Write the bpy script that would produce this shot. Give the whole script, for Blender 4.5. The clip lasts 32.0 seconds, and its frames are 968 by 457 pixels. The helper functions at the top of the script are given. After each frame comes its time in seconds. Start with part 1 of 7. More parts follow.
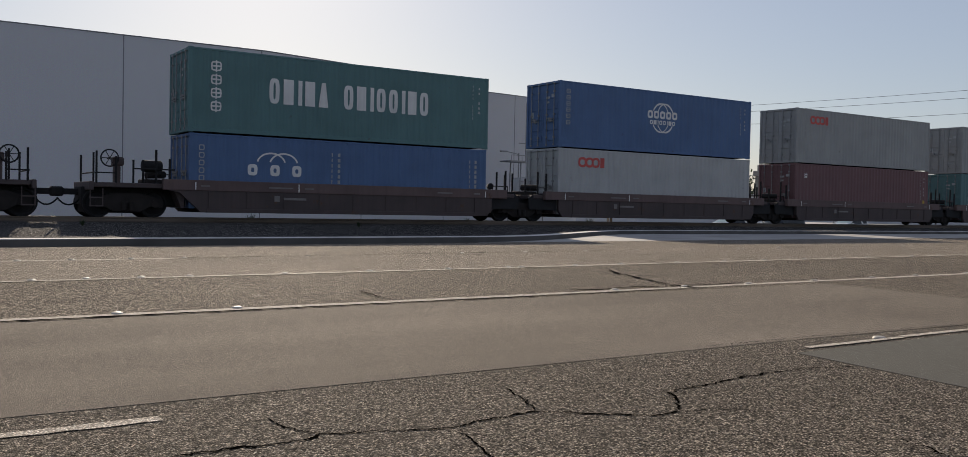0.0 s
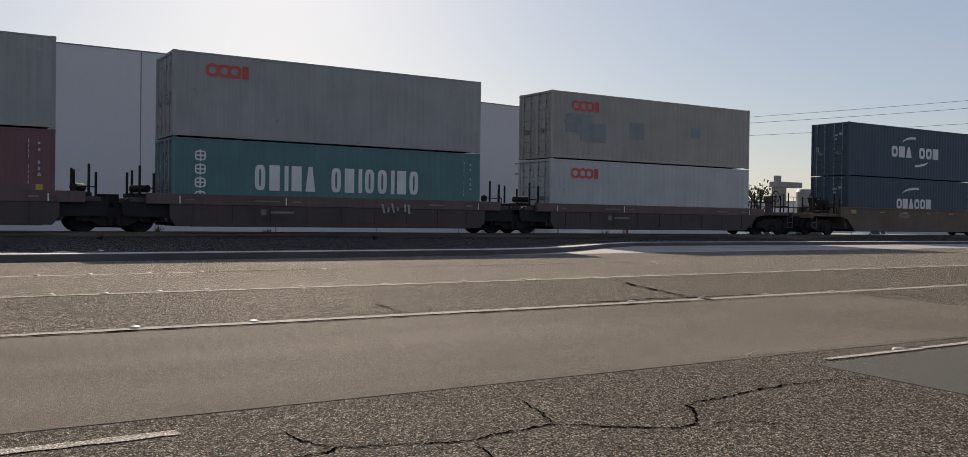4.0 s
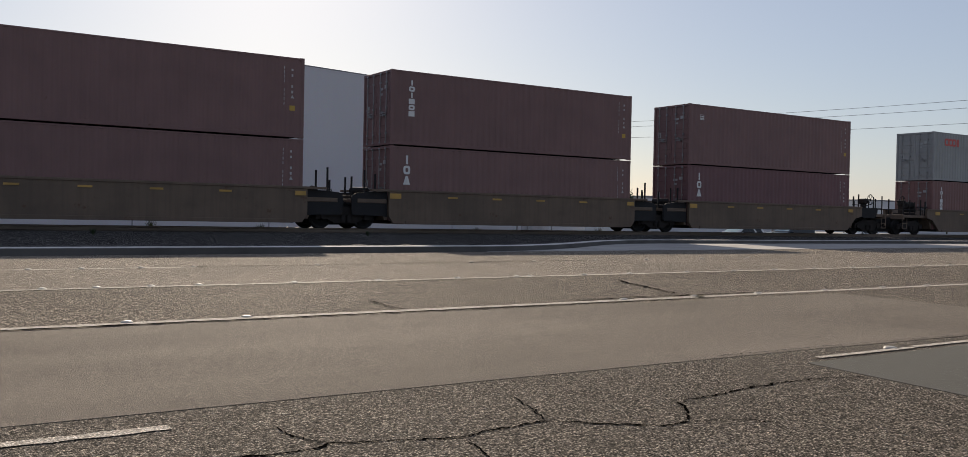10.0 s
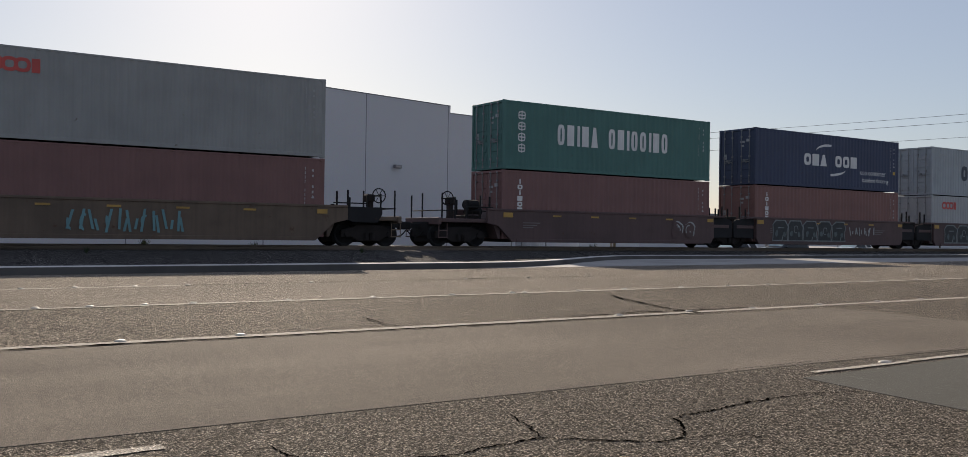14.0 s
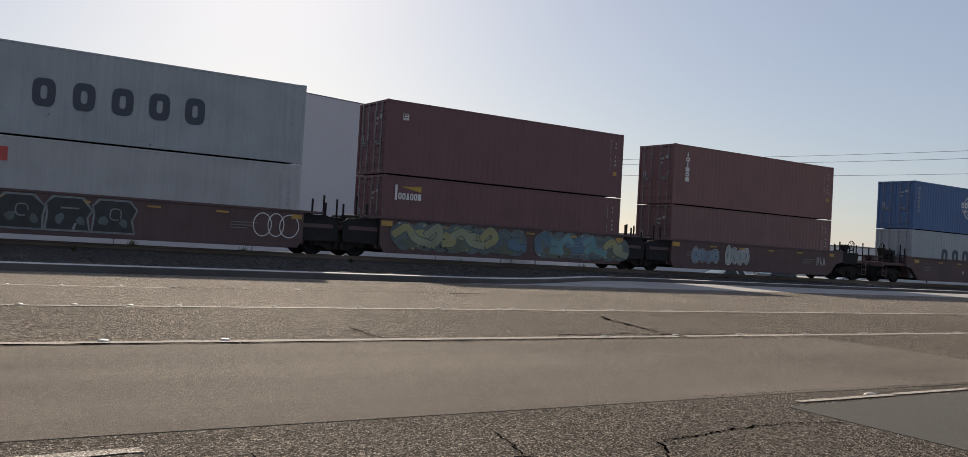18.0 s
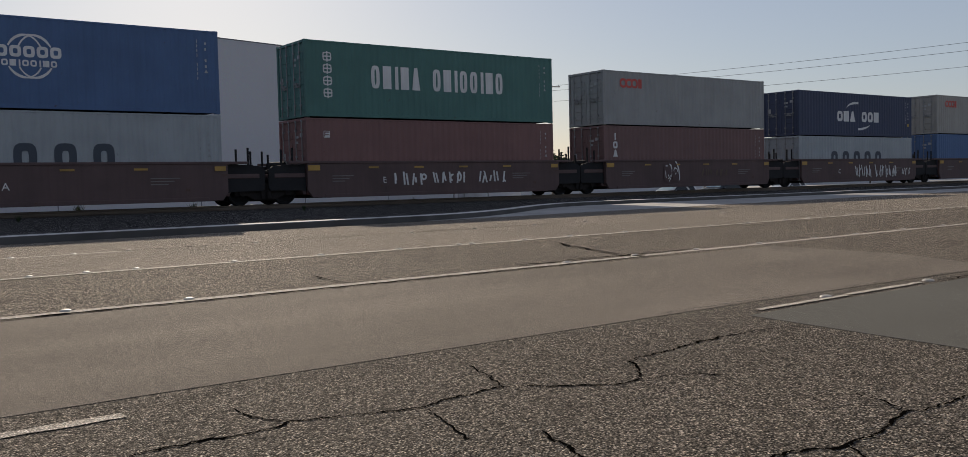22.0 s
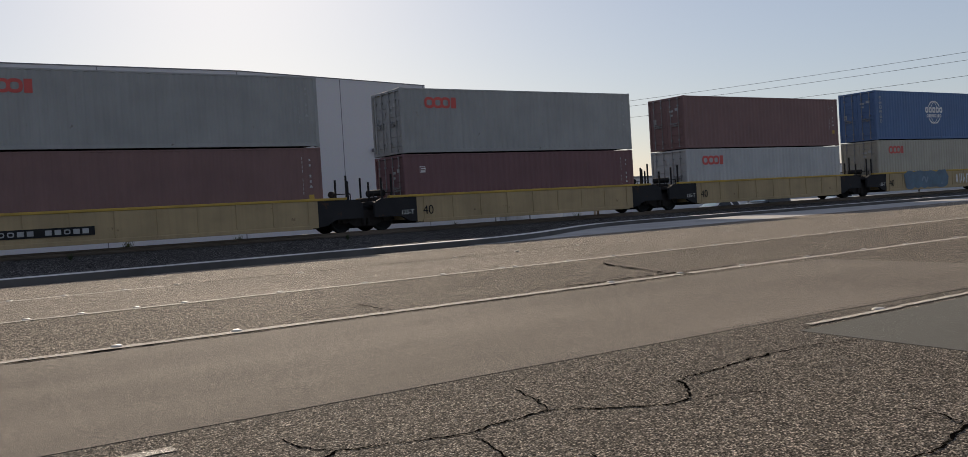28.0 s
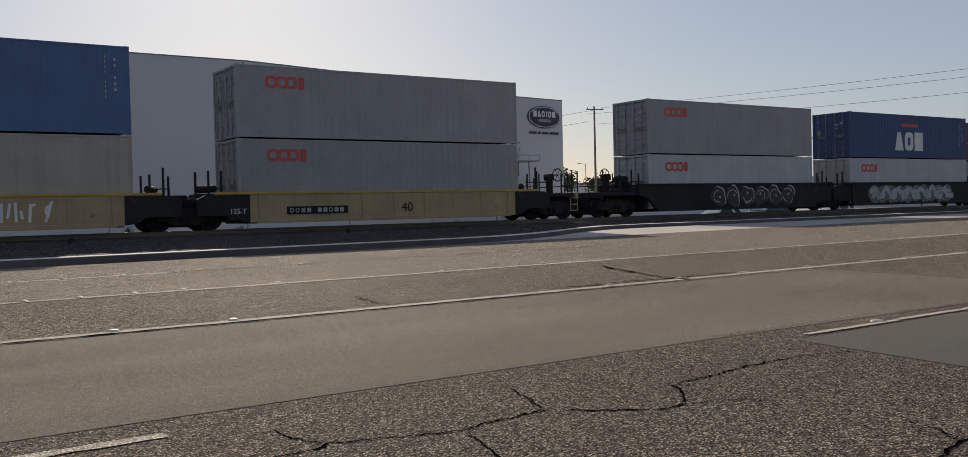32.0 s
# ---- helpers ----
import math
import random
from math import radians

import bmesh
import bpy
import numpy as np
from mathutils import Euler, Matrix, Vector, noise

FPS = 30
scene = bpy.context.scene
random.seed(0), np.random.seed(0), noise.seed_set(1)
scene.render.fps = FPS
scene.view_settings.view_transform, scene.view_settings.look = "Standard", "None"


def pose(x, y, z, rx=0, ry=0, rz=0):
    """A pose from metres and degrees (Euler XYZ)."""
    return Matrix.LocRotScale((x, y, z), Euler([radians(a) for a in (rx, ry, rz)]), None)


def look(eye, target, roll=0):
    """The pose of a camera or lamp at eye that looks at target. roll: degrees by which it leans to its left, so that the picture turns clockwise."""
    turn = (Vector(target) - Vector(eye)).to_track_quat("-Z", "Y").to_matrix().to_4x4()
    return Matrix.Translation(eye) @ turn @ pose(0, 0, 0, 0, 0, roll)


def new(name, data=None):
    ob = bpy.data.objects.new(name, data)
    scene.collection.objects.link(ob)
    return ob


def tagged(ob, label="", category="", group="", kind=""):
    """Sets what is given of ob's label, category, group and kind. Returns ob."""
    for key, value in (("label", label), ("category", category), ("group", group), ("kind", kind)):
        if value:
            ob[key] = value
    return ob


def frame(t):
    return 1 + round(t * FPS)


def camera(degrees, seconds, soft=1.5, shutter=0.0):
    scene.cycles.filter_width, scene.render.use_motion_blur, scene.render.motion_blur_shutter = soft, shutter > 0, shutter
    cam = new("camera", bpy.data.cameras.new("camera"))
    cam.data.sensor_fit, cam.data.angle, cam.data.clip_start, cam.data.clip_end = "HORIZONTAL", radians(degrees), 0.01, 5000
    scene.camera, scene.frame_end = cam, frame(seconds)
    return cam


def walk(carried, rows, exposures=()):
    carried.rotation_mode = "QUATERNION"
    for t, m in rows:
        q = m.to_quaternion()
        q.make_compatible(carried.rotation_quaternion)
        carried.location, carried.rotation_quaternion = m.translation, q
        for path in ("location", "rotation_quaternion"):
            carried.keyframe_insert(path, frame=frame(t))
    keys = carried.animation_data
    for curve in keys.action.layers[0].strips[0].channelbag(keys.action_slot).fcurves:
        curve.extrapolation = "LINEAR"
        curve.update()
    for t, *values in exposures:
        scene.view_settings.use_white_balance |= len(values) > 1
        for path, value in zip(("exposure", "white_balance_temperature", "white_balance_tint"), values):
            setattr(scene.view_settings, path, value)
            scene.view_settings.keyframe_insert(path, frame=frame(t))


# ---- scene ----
# The camera stands on the kerb side of a wide road, held by hand at 0.9 m; x runs along the track, y towards it.
# seconds, turn, tilt, lean, and the place of the eye, which sways by a few centimetres
AIM = [
    (0, -33.22, -1.27, 1.11, 0.000, 0.000, 0.900), (0.5, -32.82, -1.03, 1.05, 0.000, 0.000, 0.900), (1, -32.48, -0.99, 0.93, 0.000, 0.000, 0.900),
    (1.5, -32.38, -0.86, 0.76, 0.000, 0.000, 0.900), (2, -32.32, -0.75, 0.65, 0.000, 0.000, 0.900), (2.5, -32.31, -0.62, 0.71, 0.000, 0.000, 0.900),
    (4.5, -32.21, -0.49, 0.81, 0.000, 0.000, 0.900), (5, -32.14, -0.53, 0.93, 0.000, 0.000, 0.900), (5.5, -32.12, -0.60, 1.03, 0.000, 0.000, 0.900),
    (6, -32.13, -0.68, 1.10, 0.000, 0.000, 0.900), (6.5, -32.12, -0.57, 1.14, 0.000, 0.000, 0.900), (7, -32.22, -0.55, 1.18, 0.000, 0.000, 0.900),
    (7.5, -32.25, -0.56, 1.20, 0.000, 0.000, 0.900), (8, -32.35, -0.54, 1.21, 0.000, 0.000, 0.900), (8.5, -32.44, -0.61, 1.21, 0.000, 0.000, 0.900),
    (9, -32.51, -0.67, 1.23, 0.000, 0.000, 0.900), (9.5, -32.58, -0.69, 1.17, 0.000, 0.000, 0.900), (10, -32.66, -0.71, 1.14, 0.000, 0.000, 0.900),
    (10.5, -32.66, -0.76, 1.14, 0.000, 0.000, 0.900), (11, -32.74, -0.81, 1.11, 0.000, 0.000, 0.900), (11.5, -32.80, -0.80, 1.08, 0.000, 0.000, 0.900),
    (12, -32.91, -0.46, 1.03, 0.000, 0.000, 0.900), (12.5, -32.91, -0.28, 0.95, 0.000, 0.000, 0.900), (13, -32.94, 0.01, 0.83, 0.000, 0.000, 0.900),
    (13.5, -33.02, 0.13, 0.79, 0.000, 0.000, 0.900), (15.5, -32.70, 1.16, 1.02, 0.000, 0.000, 0.900), (16, -32.80, 1.34, 1.13, 0.000, 0.000, 0.900),
    (16.5, -32.93, 1.51, 1.38, 0.001, -0.002, 0.897), (17, -32.91, 1.48, 1.65, -0.006, 0.000, 0.899), (17.5, -33.19, 1.42, 3.09, -0.008, 0.011, 0.899),
    (18, -33.56, 1.31, 3.30, 0.005, 0.022, 0.895), (18.5, -33.82, 1.22, 3.18, 0.002, 0.004, 0.884), (19, -34.12, 1.13, 3.14, 0.001, 0.000, 0.887),
    (19.5, -34.57, 0.95, 3.11, 0.002, -0.007, 0.890), (20, -34.90, 0.07, 3.80, -0.008, -0.011, 0.887), (20.5, -39.15, -3.09, 2.92, -0.017, 0.000, 0.891),
    (21, -42.20, -5.41, 2.19, -0.050, 0.019, 0.894), (21.5, -39.35, -3.79, -0.77, -0.046, 0.022, 0.908), (22, -36.55, -2.71, -1.38, -0.051, 0.018, 0.909),
    (22.5, -36.14, -1.76, -1.47, -0.049, 0.019, 0.907), (23, -35.18, -1.02, -1.30, -0.048, 0.018, 0.908), (23.5, -34.85, -0.81, -1.25, -0.044, 0.018, 0.907),
    (24, -34.78, -0.75, -1.14, -0.048, 0.020, 0.909), (24.5, -34.74, -0.61, -1.44, -0.045, 0.016, 0.911), (25, -34.80, -0.50, -1.98, -0.045, 0.018, 0.912),
    (25.5, -34.83, -0.50, -2.46, -0.043, 0.020, 0.912), (26, -34.70, -0.55, -2.77, -0.041, 0.021, 0.909), (26.5, -34.52, -0.66, -3.21, -0.048, 0.016, 0.909),
    (28.5, -33.89, -1.37, -3.42, -0.038, 0.025, 0.909), (29, -33.82, -1.58, -3.51, -0.038, 0.026, 0.907), (29.5, -33.78, -1.72, -3.70, -0.028, 0.031, 0.908),
    (30, -33.81, -1.79, -3.70, -0.031, 0.024, 0.909), (30.5, -33.95, -1.83, -3.57, -0.037, 0.022, 0.912), (31, -33.98, -1.73, -3.12, -0.030, 0.029, 0.905),
    (31.5, -33.99, -1.53, -1.80, -0.034, 0.027, 0.906), (32, -33.91, -1.24, -1.36, -0.029, 0.032, 0.903),
]


def aim(turn, tilt, lean, *eye):
    return pose(*eye, 90 + tilt, 0, turn) @ pose(0, 0, 0, 0, 0, lean)


cam = camera(55.2, 32.0, 0.75, 0.03)
walk(cam, [(t, aim(*row)) for t, *row in AIM], [(0.0, 0.19), (6.0, 0.21), (9.0, 0.28), (12.0, 0.3), (16.0, 0.24), (20.0, 0.26), (20.5, 0.51), (21.0, 0.74), (21.5, 0.46), (22.0, 0.06), (22.8, 0.16), (24.0, 0.24), (26.0, 0.2), (29.0, 0.23), (30.0, 0.24), (31.0, 0.16), (32.0, 0.03)])

# ---- light ----
SUN_EL, SUN_AZ = 24.0, 19.3          # degrees; azimuth counted from +y towards +x
world = bpy.data.worlds.new("world")
scene.world = world
world.use_nodes = True
wn = world.node_tree.nodes
sky = wn.new("ShaderNodeTexSky")
sky.sky_type = "NISHITA"
sky.sun_disc = False
sky.sun_elevation, sky.sun_rotation = radians(SUN_EL), radians(SUN_AZ)
sky.air_density, sky.dust_density, sky.ozone_density = 1.05, 0.6, 1.2
wn["Background"].inputs["Strength"].default_value = 0.09
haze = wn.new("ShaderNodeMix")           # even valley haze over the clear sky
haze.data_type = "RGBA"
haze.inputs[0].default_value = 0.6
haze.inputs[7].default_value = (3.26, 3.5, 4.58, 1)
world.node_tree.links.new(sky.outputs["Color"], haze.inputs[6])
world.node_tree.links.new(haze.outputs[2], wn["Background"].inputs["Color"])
sun_data = bpy.data.lights.new("sun", "SUN")
sun_data.energy, sun_data.angle, sun_data.color = 5.0, radians(0.6), (0.985, 0.845, 0.68)
sun = new("sun", sun_data)
toward_sun = Vector((math.sin(radians(SUN_AZ)) * math.cos(radians(SUN_EL)), math.cos(radians(SUN_AZ)) * math.cos(radians(SUN_EL)), math.sin(radians(SUN_EL))))
sun.matrix_basis = look((0, 60, 40), Vector((0, 60, 40)) - toward_sun)


# ---- materials ----
def nodes_of(name):
    m = bpy.data.materials.new(name)
    m.use_nodes = True
    return m, m.node_tree.nodes, m.node_tree.links, m.node_tree.nodes["Principled BSDF"]


def ramp_of(n, stops):
    r = n.new("ShaderNodeValToRGB")
    while len(r.color_ramp.elements) < len(stops):
        r.color_ramp.elements.new(0.5)
    for e, (p, c) in zip(r.color_ramp.elements, stops):
        e.position, e.color = p, (*c, 1)
    return r


def shade(c, k):
    return tuple(min(1.0, max(0.0, v * k)) for v in c)


def paint(name, col, rough=0.5, metal=0.0, wear=0.25, rust=0.0, grain=6.0, fine=90.0, bump=0.08, streak=0.0, coat=0.0, vary=0.0, spec=0.5):
    """Painted or plain surface: cloudy stains, fine grain, optional rust blotches and vertical streaks."""
    m, n, l, b = nodes_of(name)
    tc = n.new("ShaderNodeTexCoord")
    big = n.new("ShaderNodeTexNoise")
    big.inputs["Scale"].default_value, big.inputs["Detail"].default_value = grain * 0.2, 6
    small = n.new("ShaderNodeTexNoise")
    small.inputs["Scale"].default_value, small.inputs["Detail"].default_value = fine, 3
    l.new(tc.outputs["Object"], big.inputs["Vector"])
    l.new(tc.outputs["Object"], small.inputs["Vector"])
    r = ramp_of(n, [(0.25, shade(col, 1 - wear)), (0.55, col), (0.8, shade(col, 1 + wear * 0.6))])
    l.new(big.outputs["Fac"], r.inputs["Fac"])
    mix = n.new("ShaderNodeMix")
    mix.data_type, mix.blend_type = "RGBA", "MULTIPLY"
    mix.inputs[0].default_value = 0.35
    l.new(r.outputs["Color"], mix.inputs[6])
    l.new(small.outputs["Color"], mix.inputs[7])
    out = mix.outputs[2]
    if streak:
        mp = n.new("ShaderNodeMapping")
        mp.inputs["Scale"].default_value = (7.0, 7.0, 0.35)
        st = n.new("ShaderNodeTexNoise")
        st.inputs["Scale"].default_value, st.inputs["Detail"].default_value = 1.0, 5
        l.new(tc.outputs["Object"], mp.inputs["Vector"])
        l.new(mp.outputs["Vector"], st.inputs["Vector"])
        sr = ramp_of(n, [(0.45, (0, 0, 0)), (0.75, (1, 1, 1))])
        l.new(st.outputs["Fac"], sr.inputs["Fac"])
        sc = n.new("ShaderNodeMath")
        sc.operation = "MULTIPLY"
        sc.inputs[1].default_value = streak
        l.new(sr.outputs["Color"], sc.inputs[0])
        mx = n.new("ShaderNodeMix")
        mx.data_type = "RGBA"
        l.new(sc.outputs[0], mx.inputs[0])
        l.new(out, mx.inputs[6])
        mx.inputs[7].default_value = (*shade(col, 0.45), 1)
        out = mx.outputs[2]
    if rust:
        rn = n.new("ShaderNodeTexNoise")
        rn.inputs["Scale"].default_value, rn.inputs["Detail"].default_value, rn.inputs["Roughness"].default_value = 2.3, 8, 0.7
        l.new(tc.outputs["Object"], rn.inputs["Vector"])
        rr = ramp_of(n, [(0.66 - rust * 0.2, (0, 0, 0)), (0.74 - rust * 0.2, (1, 1, 1))])
        l.new(rn.outputs["Fac"], rr.inputs["Fac"])
        mx = n.new("ShaderNodeMix")
        mx.data_type = "RGBA"
        l.new(rr.outputs["Color"], mx.inputs[0])
        l.new(out, mx.inputs[6])
        mx.inputs[7].default_value = (0.09, 0.045, 0.025, 1)
        out = mx.outputs[2]
    if vary:
        oi = n.new("ShaderNodeObjectInfo")
        hs = n.new("ShaderNodeHueSaturation")
        mr = n.new("ShaderNodeMapRange")
        mr.inputs["To Min"].default_value, mr.inputs["To Max"].default_value = 1 - vary, 1 + vary
        l.new(oi.outputs["Random"], mr.inputs["Value"])
        l.new(mr.outputs[0], hs.inputs["Value"])
        l.new(out, hs.inputs["Color"])
        out = hs.outputs["Color"]
    l.new(out, b.inputs["Base Color"])
    b.inputs["Metallic"].default_value, b.inputs["Specular IOR Level"].default_value = metal, spec
    rm = n.new("ShaderNodeMapRange")
    rm.inputs["To Min"].default_value, rm.inputs["To Max"].default_value = max(0.02, rough - 0.1), min(1, rough + 0.12)
    l.new(big.outputs["Fac"], rm.inputs["Value"])
    l.new(rm.outputs[0], b.inputs["Roughness"])
    if coat:
        b.inputs["Coat Weight"].default_value, b.inputs["Coat Roughness"].default_value = coat, 0.04
    if bump:
        bp = n.new("ShaderNodeBump")
        bp.inputs["Strength"].default_value, bp.inputs["Distance"].default_value = bump, 0.01
        l.new(small.outputs["Fac"], bp.inputs["Height"])
        l.new(bp.outputs["Normal"], b.inputs["Normal"])
    return m


def asphalt(name, dark, pale, stones, share, bump, tint, glint=0.02, drift=0.16):
    """Asphalt: embedded stones of two sizes over binder, oil-dark and worn pale drifts, a few stones with bright facets."""
    m, n, l, b = nodes_of(name)
    tc = n.new("ShaderNodeTexCoord")
    v = n.new("ShaderNodeTexVoronoi")
    v.inputs["Scale"].default_value = stones
    v2 = n.new("ShaderNodeTexVoronoi")
    v2.inputs["Scale"].default_value = stones * 0.55
    nf = n.new("ShaderNodeTexNoise")
    nf.inputs["Scale"].default_value, nf.inputs["Detail"].default_value = stones * 0.8, 5
    nb = n.new("ShaderNodeTexNoise")
    nb.inputs["Scale"].default_value, nb.inputs["Detail"].default_value = 0.35, 7
    mp = n.new("ShaderNodeMapping")
    mp.inputs["Scale"].default_value = (0.12, 1.3, 1.0)
    nl = n.new("ShaderNodeTexNoise")
    nl.inputs["Scale"].default_value, nl.inputs["Detail"].default_value = 1.0, 4
    for x in (v, v2, nf, nb, mp):
        l.new(tc.outputs["Object"], x.inputs["Vector"])
    l.new(mp.outputs["Vector"], nl.inputs["Vector"])

    def mixed(kind, fac, a, c):
        k = n.new("ShaderNodeMix")
        k.data_type, k.blend_type = "RGBA", kind
        k.inputs[0].default_value = fac
        l.new(a, k.inputs[6])
        if isinstance(c, tuple):
            k.inputs[7].default_value = (*c, 1)
        else:
            l.new(c, k.inputs[7])
        return k.outputs[2]
    cell = n.new("ShaderNodeSeparateColor")
    l.new(v.outputs["Color"], cell.inputs[0])
    cell2 = n.new("ShaderNodeSeparateColor")
    l.new(v2.outputs["Color"], cell2.inputs[0])
    mid = tuple(a * 0.6 + c * 0.4 for a, c in zip(dark, pale))
    r = ramp_of(n, [(0.0, dark), (max(0.02, 1 - share * 2), mid), (1 - share * 0.5, pale), (1.0, shade(pale, 1.45))])
    l.new(cell.outputs[0], r.inputs["Fac"])
    r2 = ramp_of(n, [(0.0, (0.7, 0.7, 0.7)), (0.7, (1, 1, 1)), (1.0, (1.4, 1.4, 1.4))])
    l.new(cell2.outputs[1], r2.inputs["Fac"])
    edge = ramp_of(n, [(0.3, (1, 1, 1)), (0.55, (0.2, 0.2, 0.2))])
    l.new(v.outputs["Distance"], edge.inputs["Fac"])
    c1 = mixed("MULTIPLY", 0.85 if share > 0.16 else 0.3, r.outputs["Color"], edge.outputs["Color"])
    c1 = mixed("MULTIPLY", 0.4 if share > 0.16 else 0.15, c1, r2.outputs["Color"])
    big = ramp_of(n, [(0.32, (1 - drift, 1 - drift, 1 - drift)), (0.68, (1 + drift * 0.7, 1 + drift * 0.7, 1 + drift * 0.7))])
    half = n.new("ShaderNodeMath")
    half.operation = "MULTIPLY"
    half.inputs[1].default_value = 0.5
    l.new(nb.outputs["Fac"], half.inputs[0])
    both = n.new("ShaderNodeMath")
    both.operation = "MULTIPLY_ADD"
    both.inputs[1].default_value = 0.5
    l.new(nl.outputs["Fac"], both.inputs[0])
    l.new(half.outputs[0], both.inputs[2])
    l.new(both.outputs[0], big.inputs["Fac"])
    c1 = mixed("MULTIPLY", 1.0, c1, big.outputs["Color"])
    c1 = mixed("MULTIPLY", 1.0, c1, tint)
    l.new(c1, b.inputs["Base Color"])
    facet = ramp_of(n, [(1 - glint - 0.004, (0, 0, 0)), (1 - glint, (1, 1, 1))])
    l.new(cell.outputs[1], facet.inputs["Fac"])
    for sock, lo_, hi_ in (("Roughness", 0.9, 0.35), ("Specular IOR Level", 0.04, 0.3)):
        mr = n.new("ShaderNodeMapRange")
        mr.inputs["To Min"].default_value, mr.inputs["To Max"].default_value = lo_, hi_
        l.new(facet.outputs["Color"], mr.inputs["Value"])
        l.new(mr.outputs[0], b.inputs[sock])
    h = n.new("ShaderNodeMath")
    h.operation = "MULTIPLY_ADD"
    h.inputs[1].default_value = 0.4
    inv = n.new("ShaderNodeMath")
    inv.operation = "SUBTRACT"
    inv.inputs[0].default_value = 1.0
    l.new(v.outputs["Distance"], inv.inputs[1])
    l.new(nf.outputs["Fac"], h.inputs[0])
    l.new(inv.outputs[0], h.inputs[2])
    bp = n.new("ShaderNodeBump")
    bp.inputs["Strength"].default_value, bp.inputs["Distance"].default_value = bump, (1.8 if share > 0.16 else 0.9) / stones
    l.new(h.outputs[0], bp.inputs["Height"])
    l.new(bp.outputs["Normal"], b.inputs["Normal"])
    return m


def glass_dark(name, col=(0.012, 0.015, 0.018)):
    m, n, l, b = nodes_of(name)
    b.inputs["Base Color"].default_value = (*col, 1)
    b.inputs["Roughness"].default_value = 0.03
    b.inputs["IOR"].default_value = 1.52
    b.inputs["Specular IOR Level"].default_value = 0.32
    return m


M = {}
M["asphalt_old"] = asphalt("coarse_asphalt", (0.022, 0.0205, 0.018), (0.635, 0.58, 0.516), 122, 0.17, 1.0, (1.0, 0.95, 0.88), 0.015)
M["asphalt_lane"] = asphalt("lane_asphalt", (0.014, 0.0125, 0.011), (0.70, 0.63, 0.555), 78, 0.21, 0.9, (1.0, 0.95, 0.87), 0.010)
M["asphalt_far"] = asphalt("far_lane_asphalt", (0.12, 0.109, 0.095), (0.67, 0.61, 0.54), 75, 0.28, 0.7, (1.0, 0.95, 0.87), 0.006)
M["asphalt_smooth"] = asphalt("smooth_asphalt", (0.222, 0.203, 0.18), (0.455, 0.414, 0.364), 215, 0.2, 0.45, (1.0, 0.95, 0.88), 0.0016, 0.26)
M["asphalt_grey"] = asphalt("grey_asphalt", (0.113, 0.111, 0.101), (0.168, 0.164, 0.149), 190, 0.15, 0.3, (1.0, 0.985, 0.95), 0.008)
M["concrete"] = paint("pale_concrete", (0.42, 0.40, 0.37), 0.8, wear=0.3, grain=3, fine=60, bump=0.25)
# kerb shading sits in the colours: grimy face darkened, worn top pale as sunlit
M["kerb_face"] = paint("kerb_face_grime_shade", (0.12, 0.115, 0.11), 0.95, wear=0.35, grain=5, fine=80, bump=0.3, spec=0.2)
M["kerb"] = paint("kerb_concrete_lit", (0.68, 0.65, 0.6), 0.9, wear=0.35, grain=5, fine=80, bump=0.3)
M["yard"] = paint("yard_concrete", (0.40, 0.39, 0.36), 0.85, wear=0.25, grain=0.6, fine=30, bump=0.15)
M["dirt"] = asphalt("dark_gravel", (0.045, 0.045, 0.045), (0.34, 0.33, 0.32), 30, 0.3, 1.0, (1, 0.98, 0.97), 0.0)
M["earth"] = paint("dry_earth", (0.16, 0.14, 0.11), 0.95, wear=0.3, grain=0.3, fine=12, bump=0.4)
M["road_white"] = asphalt("worn_road_marking", (0.42, 0.388, 0.342), (0.8, 0.74, 0.655), 110, 0.85, 0.2, (1.0, 0.96, 0.9), 0.0, 0.25)
M["dot"] = paint("marker_ceramic", (0.5, 0.465, 0.4), 0.5, wear=0.35, grain=60, fine=200, bump=0.1)
M["crack"] = paint("crack_void", (0.004, 0.0035, 0.003), 1.0, wear=0.3, bump=0.0, spec=0.0)
M["steel_rail"] = paint("rail_steel", (0.20, 0.16, 0.13), 0.55, metal=0.6, wear=0.3)
M["tie"] = paint("tie_wood", (0.06, 0.045, 0.035), 0.9, wear=0.4, grain=20, bump=0.5)
M["wall"] = paint("white_tilt_up_wall", (0.62, 0.62, 0.64), 0.85, wear=0.07, grain=0.5, fine=15, bump=0.06, streak=0.05)
M["wall_trim"] = paint("dark_wall_joint", (0.22, 0.22, 0.24), 0.8)
M["sign_dark"] = paint("sign_dark_blue", (0.03, 0.035, 0.07), 0.5)
M["white"] = paint("marking_white", (0.84, 0.84, 0.82), 0.6, wear=0.15, streak=0.25)
M["faint"] = paint("marking_worn_white", (0.42, 0.43, 0.43), 0.7, wear=0.3)
M["red"] = paint("marking_red", (0.64, 0.1, 0.085), 0.6, wear=0.25)
M["grey_mark"] = paint("marking_slate", (0.06, 0.075, 0.10), 0.6, wear=0.15)
M["yellow"] = paint("marking_yellow", (0.55, 0.36, 0.06), 0.6, wear=0.25)
M["patch_grey"] = paint("repaint_patch_grey", (0.25, 0.28, 0.29), 0.6, wear=0.25, grain=10)
